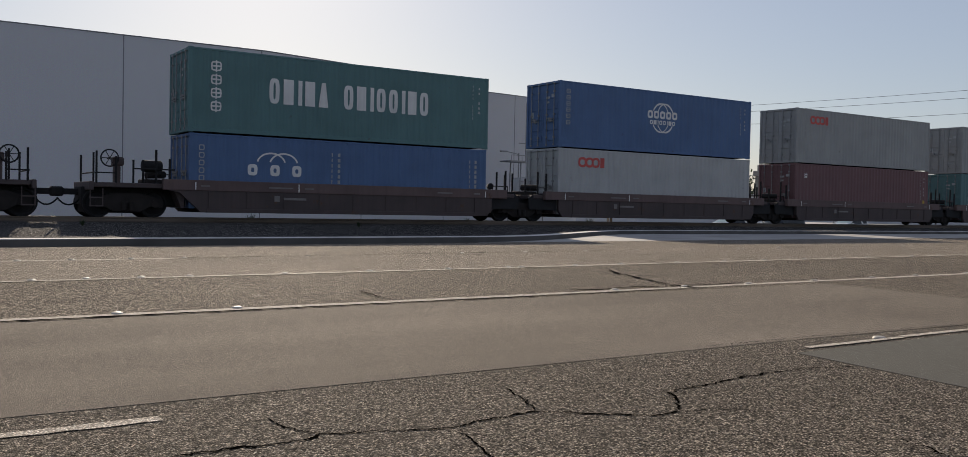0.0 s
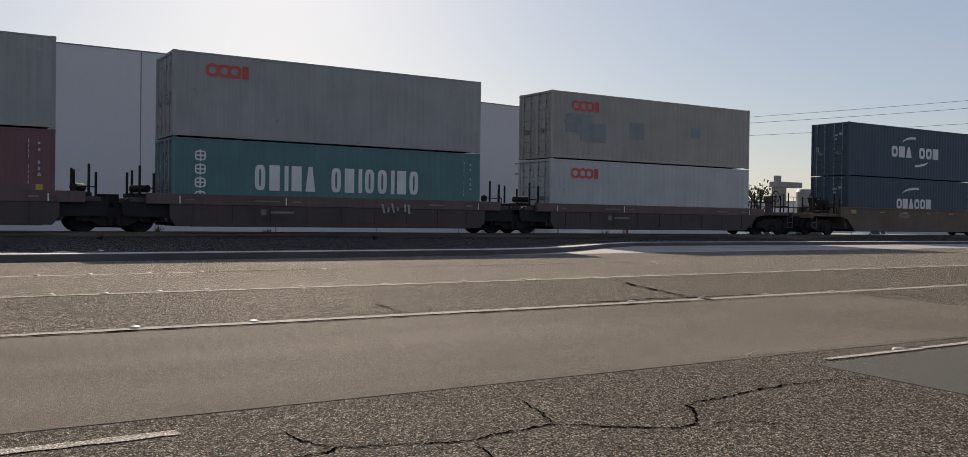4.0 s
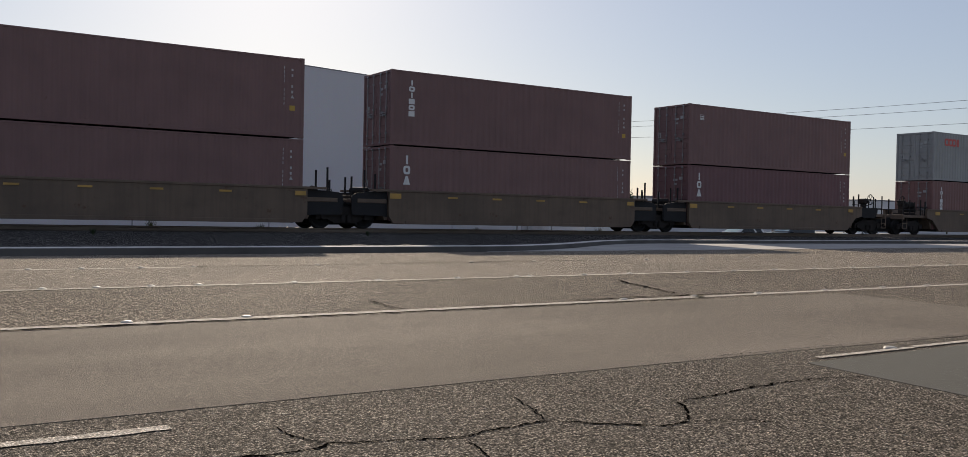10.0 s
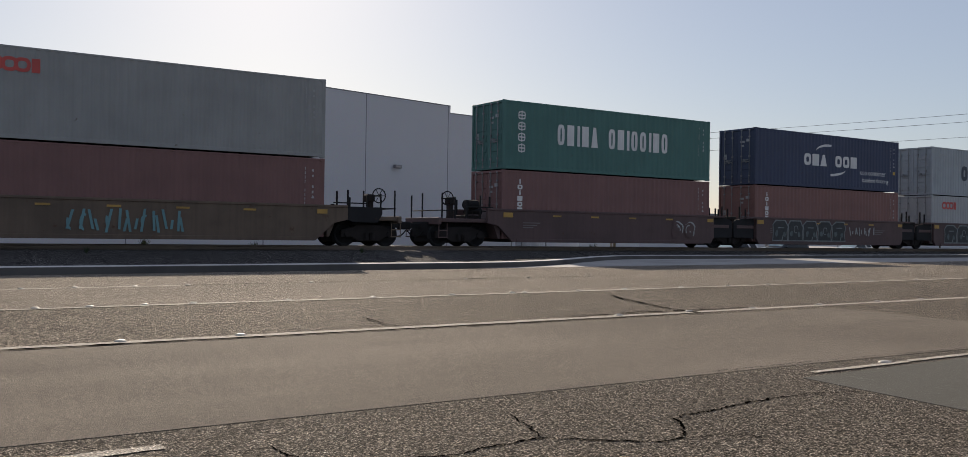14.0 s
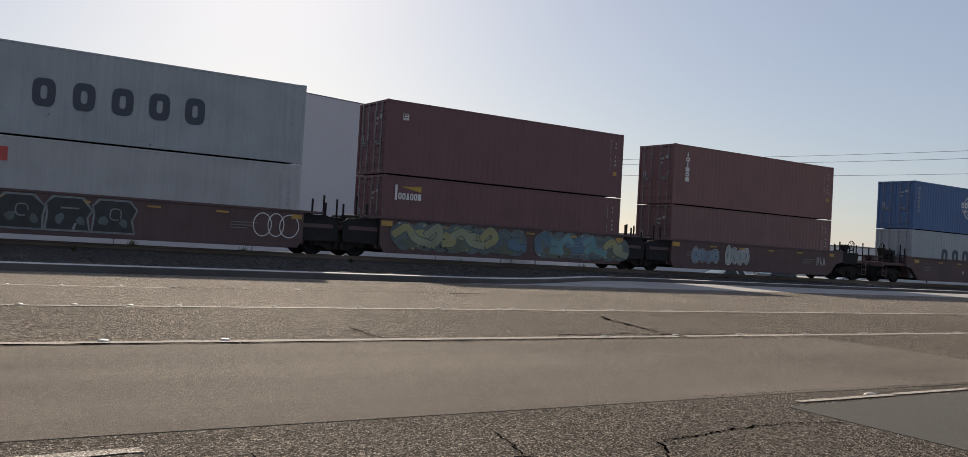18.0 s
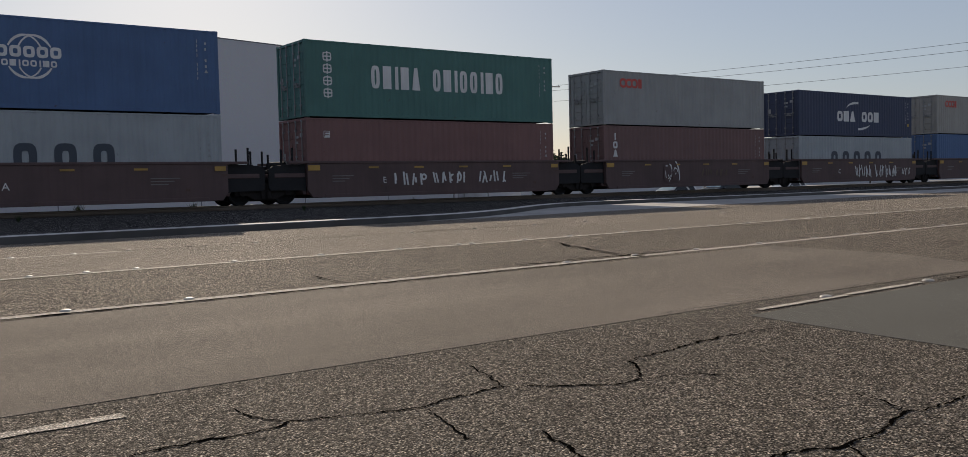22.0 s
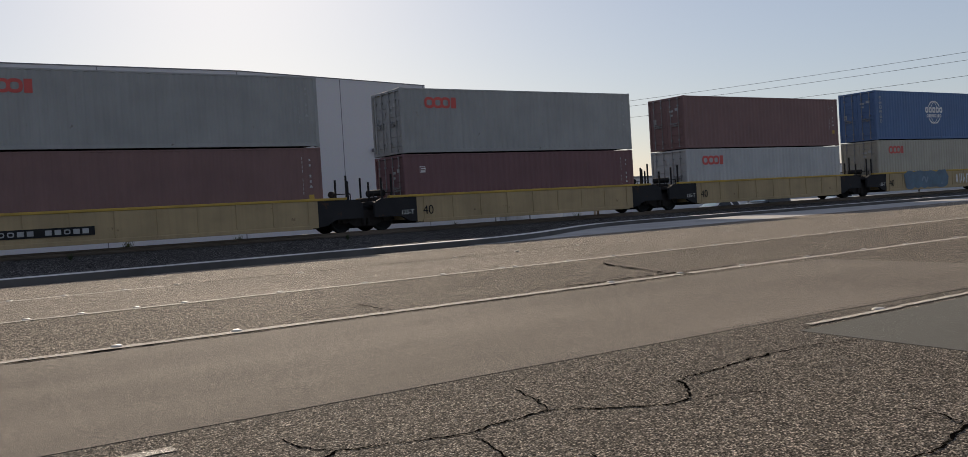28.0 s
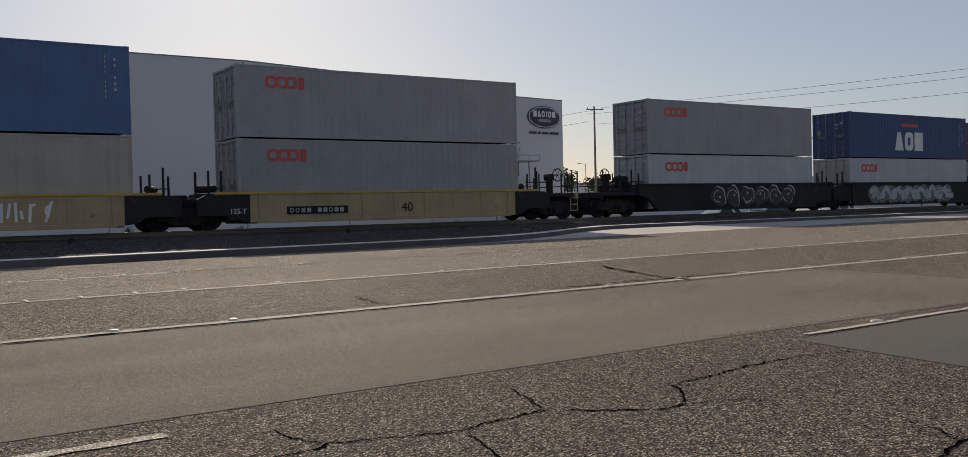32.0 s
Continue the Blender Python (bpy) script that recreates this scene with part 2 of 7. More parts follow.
M["pale_mark"] = paint("marking_dusty_white", (0.56, 0.56, 0.55), 0.7, wear=0.3)
M["stencil_dim"] = paint("marking_nearly_gone", (0.24, 0.22, 0.21), 0.7, wear=0.4)
M["reflector"] = paint("reflector_amber", (0.52, 0.31, 0.07), 0.5, wear=0.4)
M["duct"] = paint("weathered_duct_paint", (0.30, 0.29, 0.27), 0.8, wear=0.3)
M["steel"] = paint("galvanised_steel", (0.33, 0.33, 0.33), 0.45, metal=0.5, wear=0.3)
M["black"] = paint("black_iron", (0.026, 0.026, 0.027), 0.85, wear=0.35, grain=12, bump=0.2, spec=0.2)
M["dark_rust"] = paint("rusty_dark_steel", (0.036, 0.031, 0.029), 0.85, wear=0.4, grain=12, bump=0.25, spec=0.2)
M["rubber"] = paint("rubber", (0.018, 0.018, 0.018), 0.85, wear=0.2)
M["pole_wood"] = paint("pole_wood", (0.26, 0.22, 0.18), 0.9, wear=0.3, grain=30)
M["roof_white"] = paint("pale_roof", (0.55, 0.55, 0.55), 0.7)
CONT = {
    "teal": (0.05, 0.165, 0.165), "green": (0.035, 0.16, 0.13), "blue": (0.028, 0.105, 0.27), "navy": (0.03, 0.045, 0.10),
    "slate": (0.035, 0.065, 0.095), "white": (0.52, 0.53, 0.525), "grey": (0.375, 0.385, 0.37), "beige": (0.42, 0.395, 0.335), "ice": (0.42, 0.48, 0.51), "cream": (0.47, 0.425, 0.305),
    "maroon": (0.155, 0.055, 0.055), "brown": (0.175, 0.075, 0.062), "red": (0.20, 0.074, 0.058), "brick": (0.215, 0.076, 0.052), "sea": (0.015, 0.07, 0.14), "deep": (0.02, 0.055, 0.17),
}
for key, col in CONT.items():
    grey = sum(col) / 3                  # road film dulls every paint a little; pale lens veil is mixed in too
    veil_film = (grey * 0.95, grey * 1.0, grey * 1.07) if grey < 0.3 else (grey * 1.0, grey * 1.0, grey * 0.99)
    col = tuple(min(0.8, (c * 0.6 + d * 0.4) * (1.6 if grey < 0.3 else 1.0)) for c, d in zip(col, veil_film))
    M["c_" + key] = paint("container_paint_" + key, col, 0.6, wear=0.16, rust=0.06, grain=4, fine=50, bump=0.05, streak=0.18 if max(col) > 0.35 else 0.15, vary=0.05, spec=0.28)
M["well_brown"] = paint("well_paint_chord_brown", (0.15, 0.1, 0.094), 0.7, wear=0.35, rust=0.25, grain=5, bump=0.15, streak=0.3)
M["well_dark"] = paint("well_paint_dark_red", (0.085, 0.062, 0.06), 0.7, wear=0.35, rust=0.25, grain=5, bump=0.15, streak=0.35)
M["well_red"] = paint("well_paint_red_brown", (0.13, 0.082, 0.078), 0.7, wear=0.3, rust=0.15, grain=5, bump=0.12, streak=0.3)
M["well_gold"] = paint("well_paint_dirty_gold", (0.165, 0.118, 0.084), 0.7, wear=0.35, rust=0.2, grain=5, bump=0.15, streak=0.4)
M["well_yellow"] = paint("well_paint_pale_yellow", (0.46, 0.345, 0.185), 0.65, wear=0.25, rust=0.1, grain=5, bump=0.12, streak=0.3)
M["well_black"] = paint("well_paint_black", (0.034, 0.034, 0.036), 0.85, wear=0.35, rust=0.2, grain=5, bump=0.15, spec=0.2)


# ---- mesh tools ----
def box(bm, x0, x1, y0, y1, z0, z1, bev=0.0):
    vs = [bm.verts.new((x, y, z)) for x in (x0, x1) for y in (y0, y1) for z in (z0, z1)]
    fs = [bm.faces.new([vs[i] for i in f]) for f in ((0, 1, 3, 2), (4, 6, 7, 5), (0, 4, 5, 1), (2, 3, 7, 6), (0, 2, 6, 4), (1, 5, 7, 3))]
    if bev:
        es = list({e for f in fs for e in f.edges})
        bmesh.ops.bevel(bm, geom=es, offset=bev, segments=1, affect="EDGES")
    return vs


def rod(bm, a, b, r, n=8, r2=None, caps=True):
    a, b = Vector(a), Vector(b)
    d = (b - a).normalized()
    u = d.orthogonal().normalized()
    w = d.cross(u)
    r2 = r if r2 is None else r2
    rings = []
    for c, q in ((a, r), (b, r2)):
        rings.append([bm.verts.new(c + u * math.cos(k * 2 * math.pi / n) * q + w * math.sin(k * 2 * math.pi / n) * q) for k in range(n)])
    for k in range(n):
        bm.faces.new((rings[0][k], rings[0][(k + 1) % n], rings[1][(k + 1) % n], rings[1][k]))
    if caps:
        bm.faces.new(rings[0][::-1])
        bm.faces.new(rings[1])


def lathe(bm, prof, n=24, axis="y", at=(0, 0, 0)):
    """Turns a profile of (radius, offset) about an axis."""
    rings = []
    for r, o in prof:
        ring = []
        for k in range(n):
            c, s = math.cos(2 * math.pi * k / n) * r, math.sin(2 * math.pi * k / n) * r
            p = {"y": (c, o, s), "x": (o, c, s), "z": (c, s, o)}[axis]
            ring.append(bm.verts.new(Vector(p) + Vector(at)))
        rings.append(ring)
    for a, b in zip(rings, rings[1:]):
        for k in range(n):
            bm.faces.new((a[k], a[(k + 1) % n], b[(k + 1) % n], b[k]))
    return rings


def prism(bm, poly, axis, d0, d1):
    """A polygon of (u, v) drawn out along an axis: 'y' takes (x, z), 'x' takes (y, z), 'z' takes (x, y)."""
    def pt(u, v, d):
        return {"y": (u, d, v), "x": (d, u, v), "z": (u, v, d)}[axis]
    a = [bm.verts.new(pt(u, v, d0)) for u, v in poly]
    b = [bm.verts.new(pt(u, v, d1)) for u, v in poly]
    n = len(poly)
    bm.faces.new(a)
    bm.faces.new(b[::-1])
    for k in range(n):
        bm.faces.new((a[k], b[k], b[(k + 1) % n], a[(k + 1) % n]))


def tube(bm, pts, r, n=6):
    """One closed tube along a line of points."""
    pts = [Vector(p) for p in pts]
    rings = []
    for i, p in enumerate(pts):
        d = (pts[min(i + 1, len(pts) - 1)] - pts[max(i - 1, 0)]).normalized()
        u = d.cross(Vector((0.13, 0.31, 0.94))).normalized()
        w = d.cross(u)
        rings.append([bm.verts.new(p + u * math.cos(k * 2 * math.pi / n) * r + w * math.sin(k * 2 * math.pi / n) * r) for k in range(n)])
    for a, b in zip(rings, rings[1:]):
        for k in range(n):
            bm.faces.new((a[k], a[(k + 1) % n], b[(k + 1) % n], b[k]))
    bm.faces.new(rings[0][::-1])
    bm.faces.new(rings[-1])


def mesh_of(name, bm, smooth=False):
    bmesh.ops.recalc_face_normals(bm, faces=bm.faces)
    me = bpy.data.meshes.new(name)
    bm.to_mesh(me)
    bm.free()
    if smooth:
        for p in me.polygons:
            p.use_smooth = True
    return me


def piece(name, me, material, parent, m=None, label=""):
    """An object on a shared mesh, its material held by the object."""
    ob = new(name, me)
    if not me.materials:
        me.materials.append(None)
    ob.material_slots[0].link = "OBJECT"
    ob.material_slots[0].material = material
    ob.parent = parent
    if m is not None:
        ob.matrix_basis = m
    if label:
        ob["label"] = label
    return ob


def part(name, bm, material, parent, label="", smooth=False, m=None):
    return piece(name, mesh_of(name, bm, smooth), material, parent, m, label)


def thing(name, label, category, group="", kind="", at=None):
    ob = new(name)
    ob.empty_display_size = 0.2
    if at is not None:
        ob.matrix_basis = at
    return tagged(ob, label, category, group, kind)


def structure(name, bm, material, label, smooth=False, category=""):
    return tagged(part(name, bm, material, None, "", smooth), label, category or name.split("_")[0], "", "structure")


# ---- ground, road, kerb, track ----
FAN = 0.0045                           # the road opens a little towards +x


def road_y(y, x):
    return y * (1 + FAN * max(-60.0, min(60.0, x)))


def strip(bm, y0, y1, x0, x1, z0, z1, step=12.0):
    """A long bar on the road from x0 to x1, following its slight fan."""
    n = max(1, int((x1 - x0) / step))
    xs = [x0 + (x1 - x0) * k / n for k in range(n + 1)]
    rows_ = []
    for x in xs:
        a, b = road_y(y0, x), road_y(y1, x)
        rows_.append([bm.verts.new(p) for p in ((x, a, z0), (x, b, z0), (x, b, z1), (x, a, z1))])
    for p, q in zip(rows_, rows_[1:]):
        for k in range(4):
            bm.faces.new((p[k], p[(k + 1) % 4], q[(k + 1) % 4], q[k]))
    bm.faces.new(rows_[0][::-1])
    bm.faces.new(rows_[-1])


X0, X1 = -480.0, 640.0
YARD = -1.2                            # the yard behind the railway lies lower than the road
bm = bmesh.new()
box(bm, -2600, 2600, -2600, 2600, YARD - 0.6, YARD - 0.02)
structure("ground", bm, M["earth"], "dry pale earth reaching to the horizon", category="ground")


def kerb_y(x):
    """The line of the far kerb: straight, then swinging away to a turnout."""
    base = road_y(19.0, max(2.0, min(x, 15.0)))
    if x <= 13:
        return base
    f = min(1.0, (x - 13) / 12.0)
    return min(29.0, base + 6.2 * (f * f * (3 - 2 * f)) + 0.02 * max(0, x - 27))


KX = [X0, -200, -60, -20, 0, 2, 5, 10, 13, 14, 15, 16, 17, 18, 19, 21, 23, 25, 27, 40, 70, 120, 300, X1]
bm = bmesh.new()
rows_k = []
for x in KX:
    y = kerb_y(x)
    rows_k.append([bm.verts.new(p) for p in ((x, y, -0.1), (x, y + 0.03, 0.13), (x, y + 0.05, 0.145), (x, y + 0.5, 0.145), (x, y + 0.51, -0.1))])
for p, q in zip(rows_k, rows_k[1:]):
    for k in range(4):
        bm.faces.new((p[k], q[k], q[k + 1], p[k + 1]))
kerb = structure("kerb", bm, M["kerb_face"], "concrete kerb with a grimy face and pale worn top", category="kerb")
bm = bmesh.new()
rows_k = []
for x in KX:
    y = kerb_y(x)
    rows_k.append([bm.verts.new(p) for p in ((x, y + 0.04, 0.142), (x, y + 0.055, 0.151), (x, y + 0.495, 0.153), (x, y + 0.498, 0.13))])
for p, q in zip(rows_k, rows_k[1:]):
    for k in range(3):
        bm.faces.new((p[k], q[k], q[k + 1], p[k + 1]))
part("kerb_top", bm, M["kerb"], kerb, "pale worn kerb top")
bm = bmesh.new()                        # the road runs from behind the camera to the kerb
rows_k = []
for x in KX:
    rows_k.append([bm.verts.new(p) for p in ((x, road_y(-14.0, x), YARD - 0.1), (x, kerb_y(x) + 0.1, YARD - 0.1), (x, kerb_y(x) + 0.1, 0.0), (x, road_y(-14.0, x), 0.0))])
for p, q in zip(rows_k, rows_k[1:]):
    for k in range(4):
        bm.faces.new((p[k], p[(k + 1) % 4], q[(k + 1) % 4], q[k]))
bm.faces.new(rows_k[0][::-1])
bm.faces.new(rows_k[-1])
road = structure("road", bm, M["asphalt_lane"], "wide worn asphalt road with faded lane lines", category="road")
# gutter and turnout slab between the asphalt edge and the kerb
bm = bmesh.new()
rows_k = []
for x in [k for k in KX if k >= 13]:
    rows_k.append([bm.verts.new((x, road_y(18.98, x), 0.004)), bm.verts.new((x, kerb_y(x) + 0.02, 0.012))])
for p, q in zip(rows_k, rows_k[1:]):
    bm.faces.new((p[0], q[0], q[1], p[1]))
structure("gutter", bm, M["concrete"], "pale concrete gutter widening into a turnout slab", category="gutter")
# the bank from the kerb up to the track and down to the yard
TC, RT = 33.1, 0.36
bm = bmesh.new()
rows_k = []
rnd_bank = random.Random(5)
for x in sorted(set(KX) | {-12 + 0.22 * k for k in range(300)}):
    y = kerb_y(x) + 0.5
    f = (31.3 - y) / 9.4                # a low ridge behind the kerb, then a shallow ditch
    prof = [(y, YARD - 0.1), (y, 0.13)] + [(y + d * f + rnd_bank.uniform(-0.06, 0.06), max(-0.36, 0.13 + h * f + rnd_bank.uniform(-0.02, 0.03))) for d, h in ((0.2, 0.01), (0.5, 0.015), (0.9, -0.08), (2.0, -0.4), (6.6, -0.42), (8.4, -0.1))]
    prof += [(31.3, 0.17), (TC - 1.35, 0.20), (TC + 1.35, 0.20), (36.2, 0.12), (37.4, 0.02), (40.2, YARD - 0.1)]
    rows_k.append([bm.verts.new((x, a, b)) for a, b in prof])
for p, q in zip(rows_k, rows_k[1:]):
    for k in range(len(p) - 1):
        bm.faces.new((p[k], q[k], q[k + 1], p[k + 1]))
structure("verge_gravel", bm, M["dirt"], "dark gravel bank carrying the railway track", category="gravel")
bm = bmesh.new()
box(bm, X0, X1, 39.5, 420, YARD - 0.3, YARD)
structure("yard", bm, M["yard"], "bright concrete yard behind the railway", category="yard")
bm = bmesh.new()
RP = [(-0.075, 0), (0.075, 0), (0.075, 0.012), (0.012, 0.03), (0.012, 0.12), (0.036, 0.13), (0.036, 0.165), (-0.036, 0.165), (-0.036, 0.13), (-0.012, 0.12), (-0.012, 0.03), (-0.075, 0.012)]
for k, s in enumerate((-0.755, 0.755)):
    bm = bmesh.new()
    prism(bm, [(TC + s + u, RT - 0.165 + v) for u, v in RP], "x", X0, X1)
    structure("rail", bm, M["steel_rail"], "rusty steel running rail of the railway", category="rail")

# ---- containers ----
CW = 2.438
STD, HIGH = 2.591, 2.896


def wave(bm, x0, x1, z0, z1, depth, pitch):
    """A corrugated steel sheet in the xz plane; its proud faces lie at y = 0, the others behind."""
    n = max(1, round((x1 - x0) / pitch))
    p = (x1 - x0) / n
    xs = []
    for k in range(n):
        a = x0 + k * p
        xs += [(a, 0.0), (a + p * 0.27, 0.0), (a + p * 0.5, depth), (a + p * 0.77, depth)]
    xs.append((x1, 0.0))
    lo = [bm.verts.new((x, y, z0)) for x, y in xs]
    hi = [bm.verts.new((x, y, z1)) for x, y in xs]
    for k in range(len(xs) - 1):
        bm.faces.new((lo[k], lo[k + 1], hi[k + 1], hi[k]))


CM = {}


def container_meshes(L, H):
    if (L, H) in CM:
        return CM[(L, H)]
    d = {}
    bm = bmesh.new()
    wave(bm, -L / 2 + 0.1, L / 2 - 0.1, 0.14, H - 0.07, 0.019, 0.278)
    d["side"] = mesh_of("side_panel", bm)
    bm = bmesh.new()
    wave(bm, -CW / 2 + 0.1, CW / 2 - 0.1, 0.15, H - 0.1, 0.045, 0.25)
    d["front"] = mesh_of("front_panel", bm)
    bm = bmesh.new()                     # one door leaf: frame with five pressed bands
    w = CW / 2 - 0.1
    box(bm, 0.0, 0.03, 0.0, w, 0.16, H - 0.12, 0.006)
    for k in range(5):
        z = 0.3 + k * (H - 0.6) / 5
        box(bm, -0.022, 0.004, 0.1, w - 0.1, z, z + (H - 0.6) / 5 * 0.62, 0.012)
    d["door"] = mesh_of("door", bm)
    bm = bmesh.new()
    rod(bm, (-0.06, 0, 0.1), (-0.06, 0, H - 0.07), 0.019, 6)
    for z in (0.12, 0.45, H * 0.5, H - 0.45, H - 0.1):
        box(bm, -0.085, -0.02, -0.045, 0.045, z - 0.035, z + 0.035)
    d["bar"] = mesh_of("lock_rod", bm)
    bm = bmesh.new()
    box(bm, -0.09, -0.07, 0.0, 0.46, 0.0, 0.035)
    box(bm, -0.1, -0.03, 0.16, 0.24, -0.03, 0.07)
    d["handle"] = mesh_of("handle", bm)
    bm = bmesh.new()
    box(bm, -L / 2 + 0.1, L / 2 - 0.1, -CW / 2 + 0.04, CW / 2 - 0.04, H - 0.05, H - 0.03)
    for k in range(int(L / 0.5) - 1):
        x = -L / 2 + 0.5 + k * 0.5
        box(bm, x - 0.1, x + 0.1, -CW / 2 + 0.12, CW / 2 - 0.12, H - 0.034, H - 0.012)
    d["roof"] = mesh_of("roof", bm)
    bm = bmesh.new()
    box(bm, -L / 2 + 0.1, L / 2 - 0.1, -CW / 2 + 0.06, CW / 2 - 0.06, 0.06, 0.13)
    for k in range(int(L / 0.6)):
        x = -L / 2 + 0.35 + k * 0.6
        box(bm, x - 0.03, x + 0.03, -CW / 2 + 0.07, CW / 2 - 0.07, 0.02, 0.07)
    d["base"] = mesh_of("floor_frame", bm)
    bm = bmesh.new()
    box(bm, 0, 0.13, 0, 0.11, 0.1, H - 0.1, 0.012)
    d["post"] = mesh_of("corner_post", bm)
    bm = bmesh.new()
    box(bm, -0.003, 0.178, -0.003, 0.162, 0, 0.118, 0.012)
    rod(bm, (0.09, -0.004, 0.06), (0.09, 0.004, 0.06), 0.034, 10)
    d["casting"] = mesh_of("corner_casting", bm)
    bm = bmesh.new()
    box(bm, -L / 2 + 0.15, L / 2 - 0.15, -0.002, 0.06, H - 0.075, H - 0.012, 0.008)
    d["top"] = mesh_of("top_rail", bm)
    bm = bmesh.new()
    box(bm, -L / 2 + 0.15, L / 2 - 0.15, -0.002, 0.05, 0.02, 0.155, 0.008)
    if L > 10:
        box(bm, -1.4, -1.04, -0.004, 0.01, 0.03, 0.13)
        box(bm, 1.04, 1.4, -0.004, 0.01, 0.03, 0.13)
    d["bottom"] = mesh_of("bottom_rail", bm)
    bm = bmesh.new()
    box(bm, 0, 0.09, -CW / 2 + 0.12, CW / 2 - 0.12, H - 0.115, H - 0.01, 0.008)
    d["header"] = mesh_of("door_header", bm)
    bm = bmesh.new()
    box(bm, 0, 0.09, -CW / 2 + 0.12, CW / 2 - 0.12, 0.01, 0.155, 0.008)
    d["sill"] = mesh_of("door_sill", bm)
    CM[(L, H)] = d
    return d


def build_container(col, L, H, label, group):
    """A steel box on its base centre: doors at its -x end."""
    m = M["c_" + col]
    d = container_meshes(L, H)
    c = thing("shipping_container", label, "container", group)
    turn = pose(0, 0, 0, 0, 0, 180)
    piece("side_panel", d["side"], m, c, pose(0, -CW / 2 + 0.002, 0))
    piece("side_panel", d["side"], m, c, turn @ pose(0, -CW / 2 + 0.002, 0))
    piece("front_panel", d["front"], m, c, pose(L / 2 - 0.002, 0, 0, 0, 0, 90))
    for s in (-1, 1):
        leaf = piece("door", d["door"], m, c, pose(-L / 2 + 0.05, 0.006 if s > 0 else -CW / 2 + 0.1 - 0.006, 0))
        w = CW / 2 - 0.1
        for f in (0.27, 0.73):
            piece("lock_rod", d["bar"], M["steel"], leaf, pose(0, w * f, 0), "galvanised lock rod")
            piece("handle", d["handle"], M["steel"], leaf, pose(0, w * f, 1.15 if f < 0.5 else 1.28, 0, 0, 0) if f < 0.5 else pose(0, w * f, 1.28, 180, 0, 0), "galvanised door handle")
    piece("roof", d["roof"], m, c)
    piece("floor_frame", d["base"], M["black"], c)
    for sx in (-1, 1):
        for sy in (-1, 1):
            mx = Matrix.Translation((sx * L / 2, sy * CW / 2, 0)) @ Matrix.Diagonal((-sx, -sy, 1, 1))
            piece("corner_post", d["post"], m, c, mx)
            piece("corner_casting", d["casting"], m, c, mx)
            piece("corner_casting", d["casting"], m, c, Matrix.Translation((0, 0, H - 0.118)) @ mx)
    for k in (pose(0, 0, 0), turn):
        piece("top_rail", d["top"], m, c, k @ pose(0, -CW / 2, 0))
        piece("bottom_rail", d["bottom"], m, c, k @ pose(0, -CW / 2, 0))
    piece("door_header", d["header"], m, c, pose(-L / 2 + 0.002, 0, 0))
    piece("door_sill", d["sill"], m, c, pose(-L / 2 + 0.002, 0, 0))
    return c


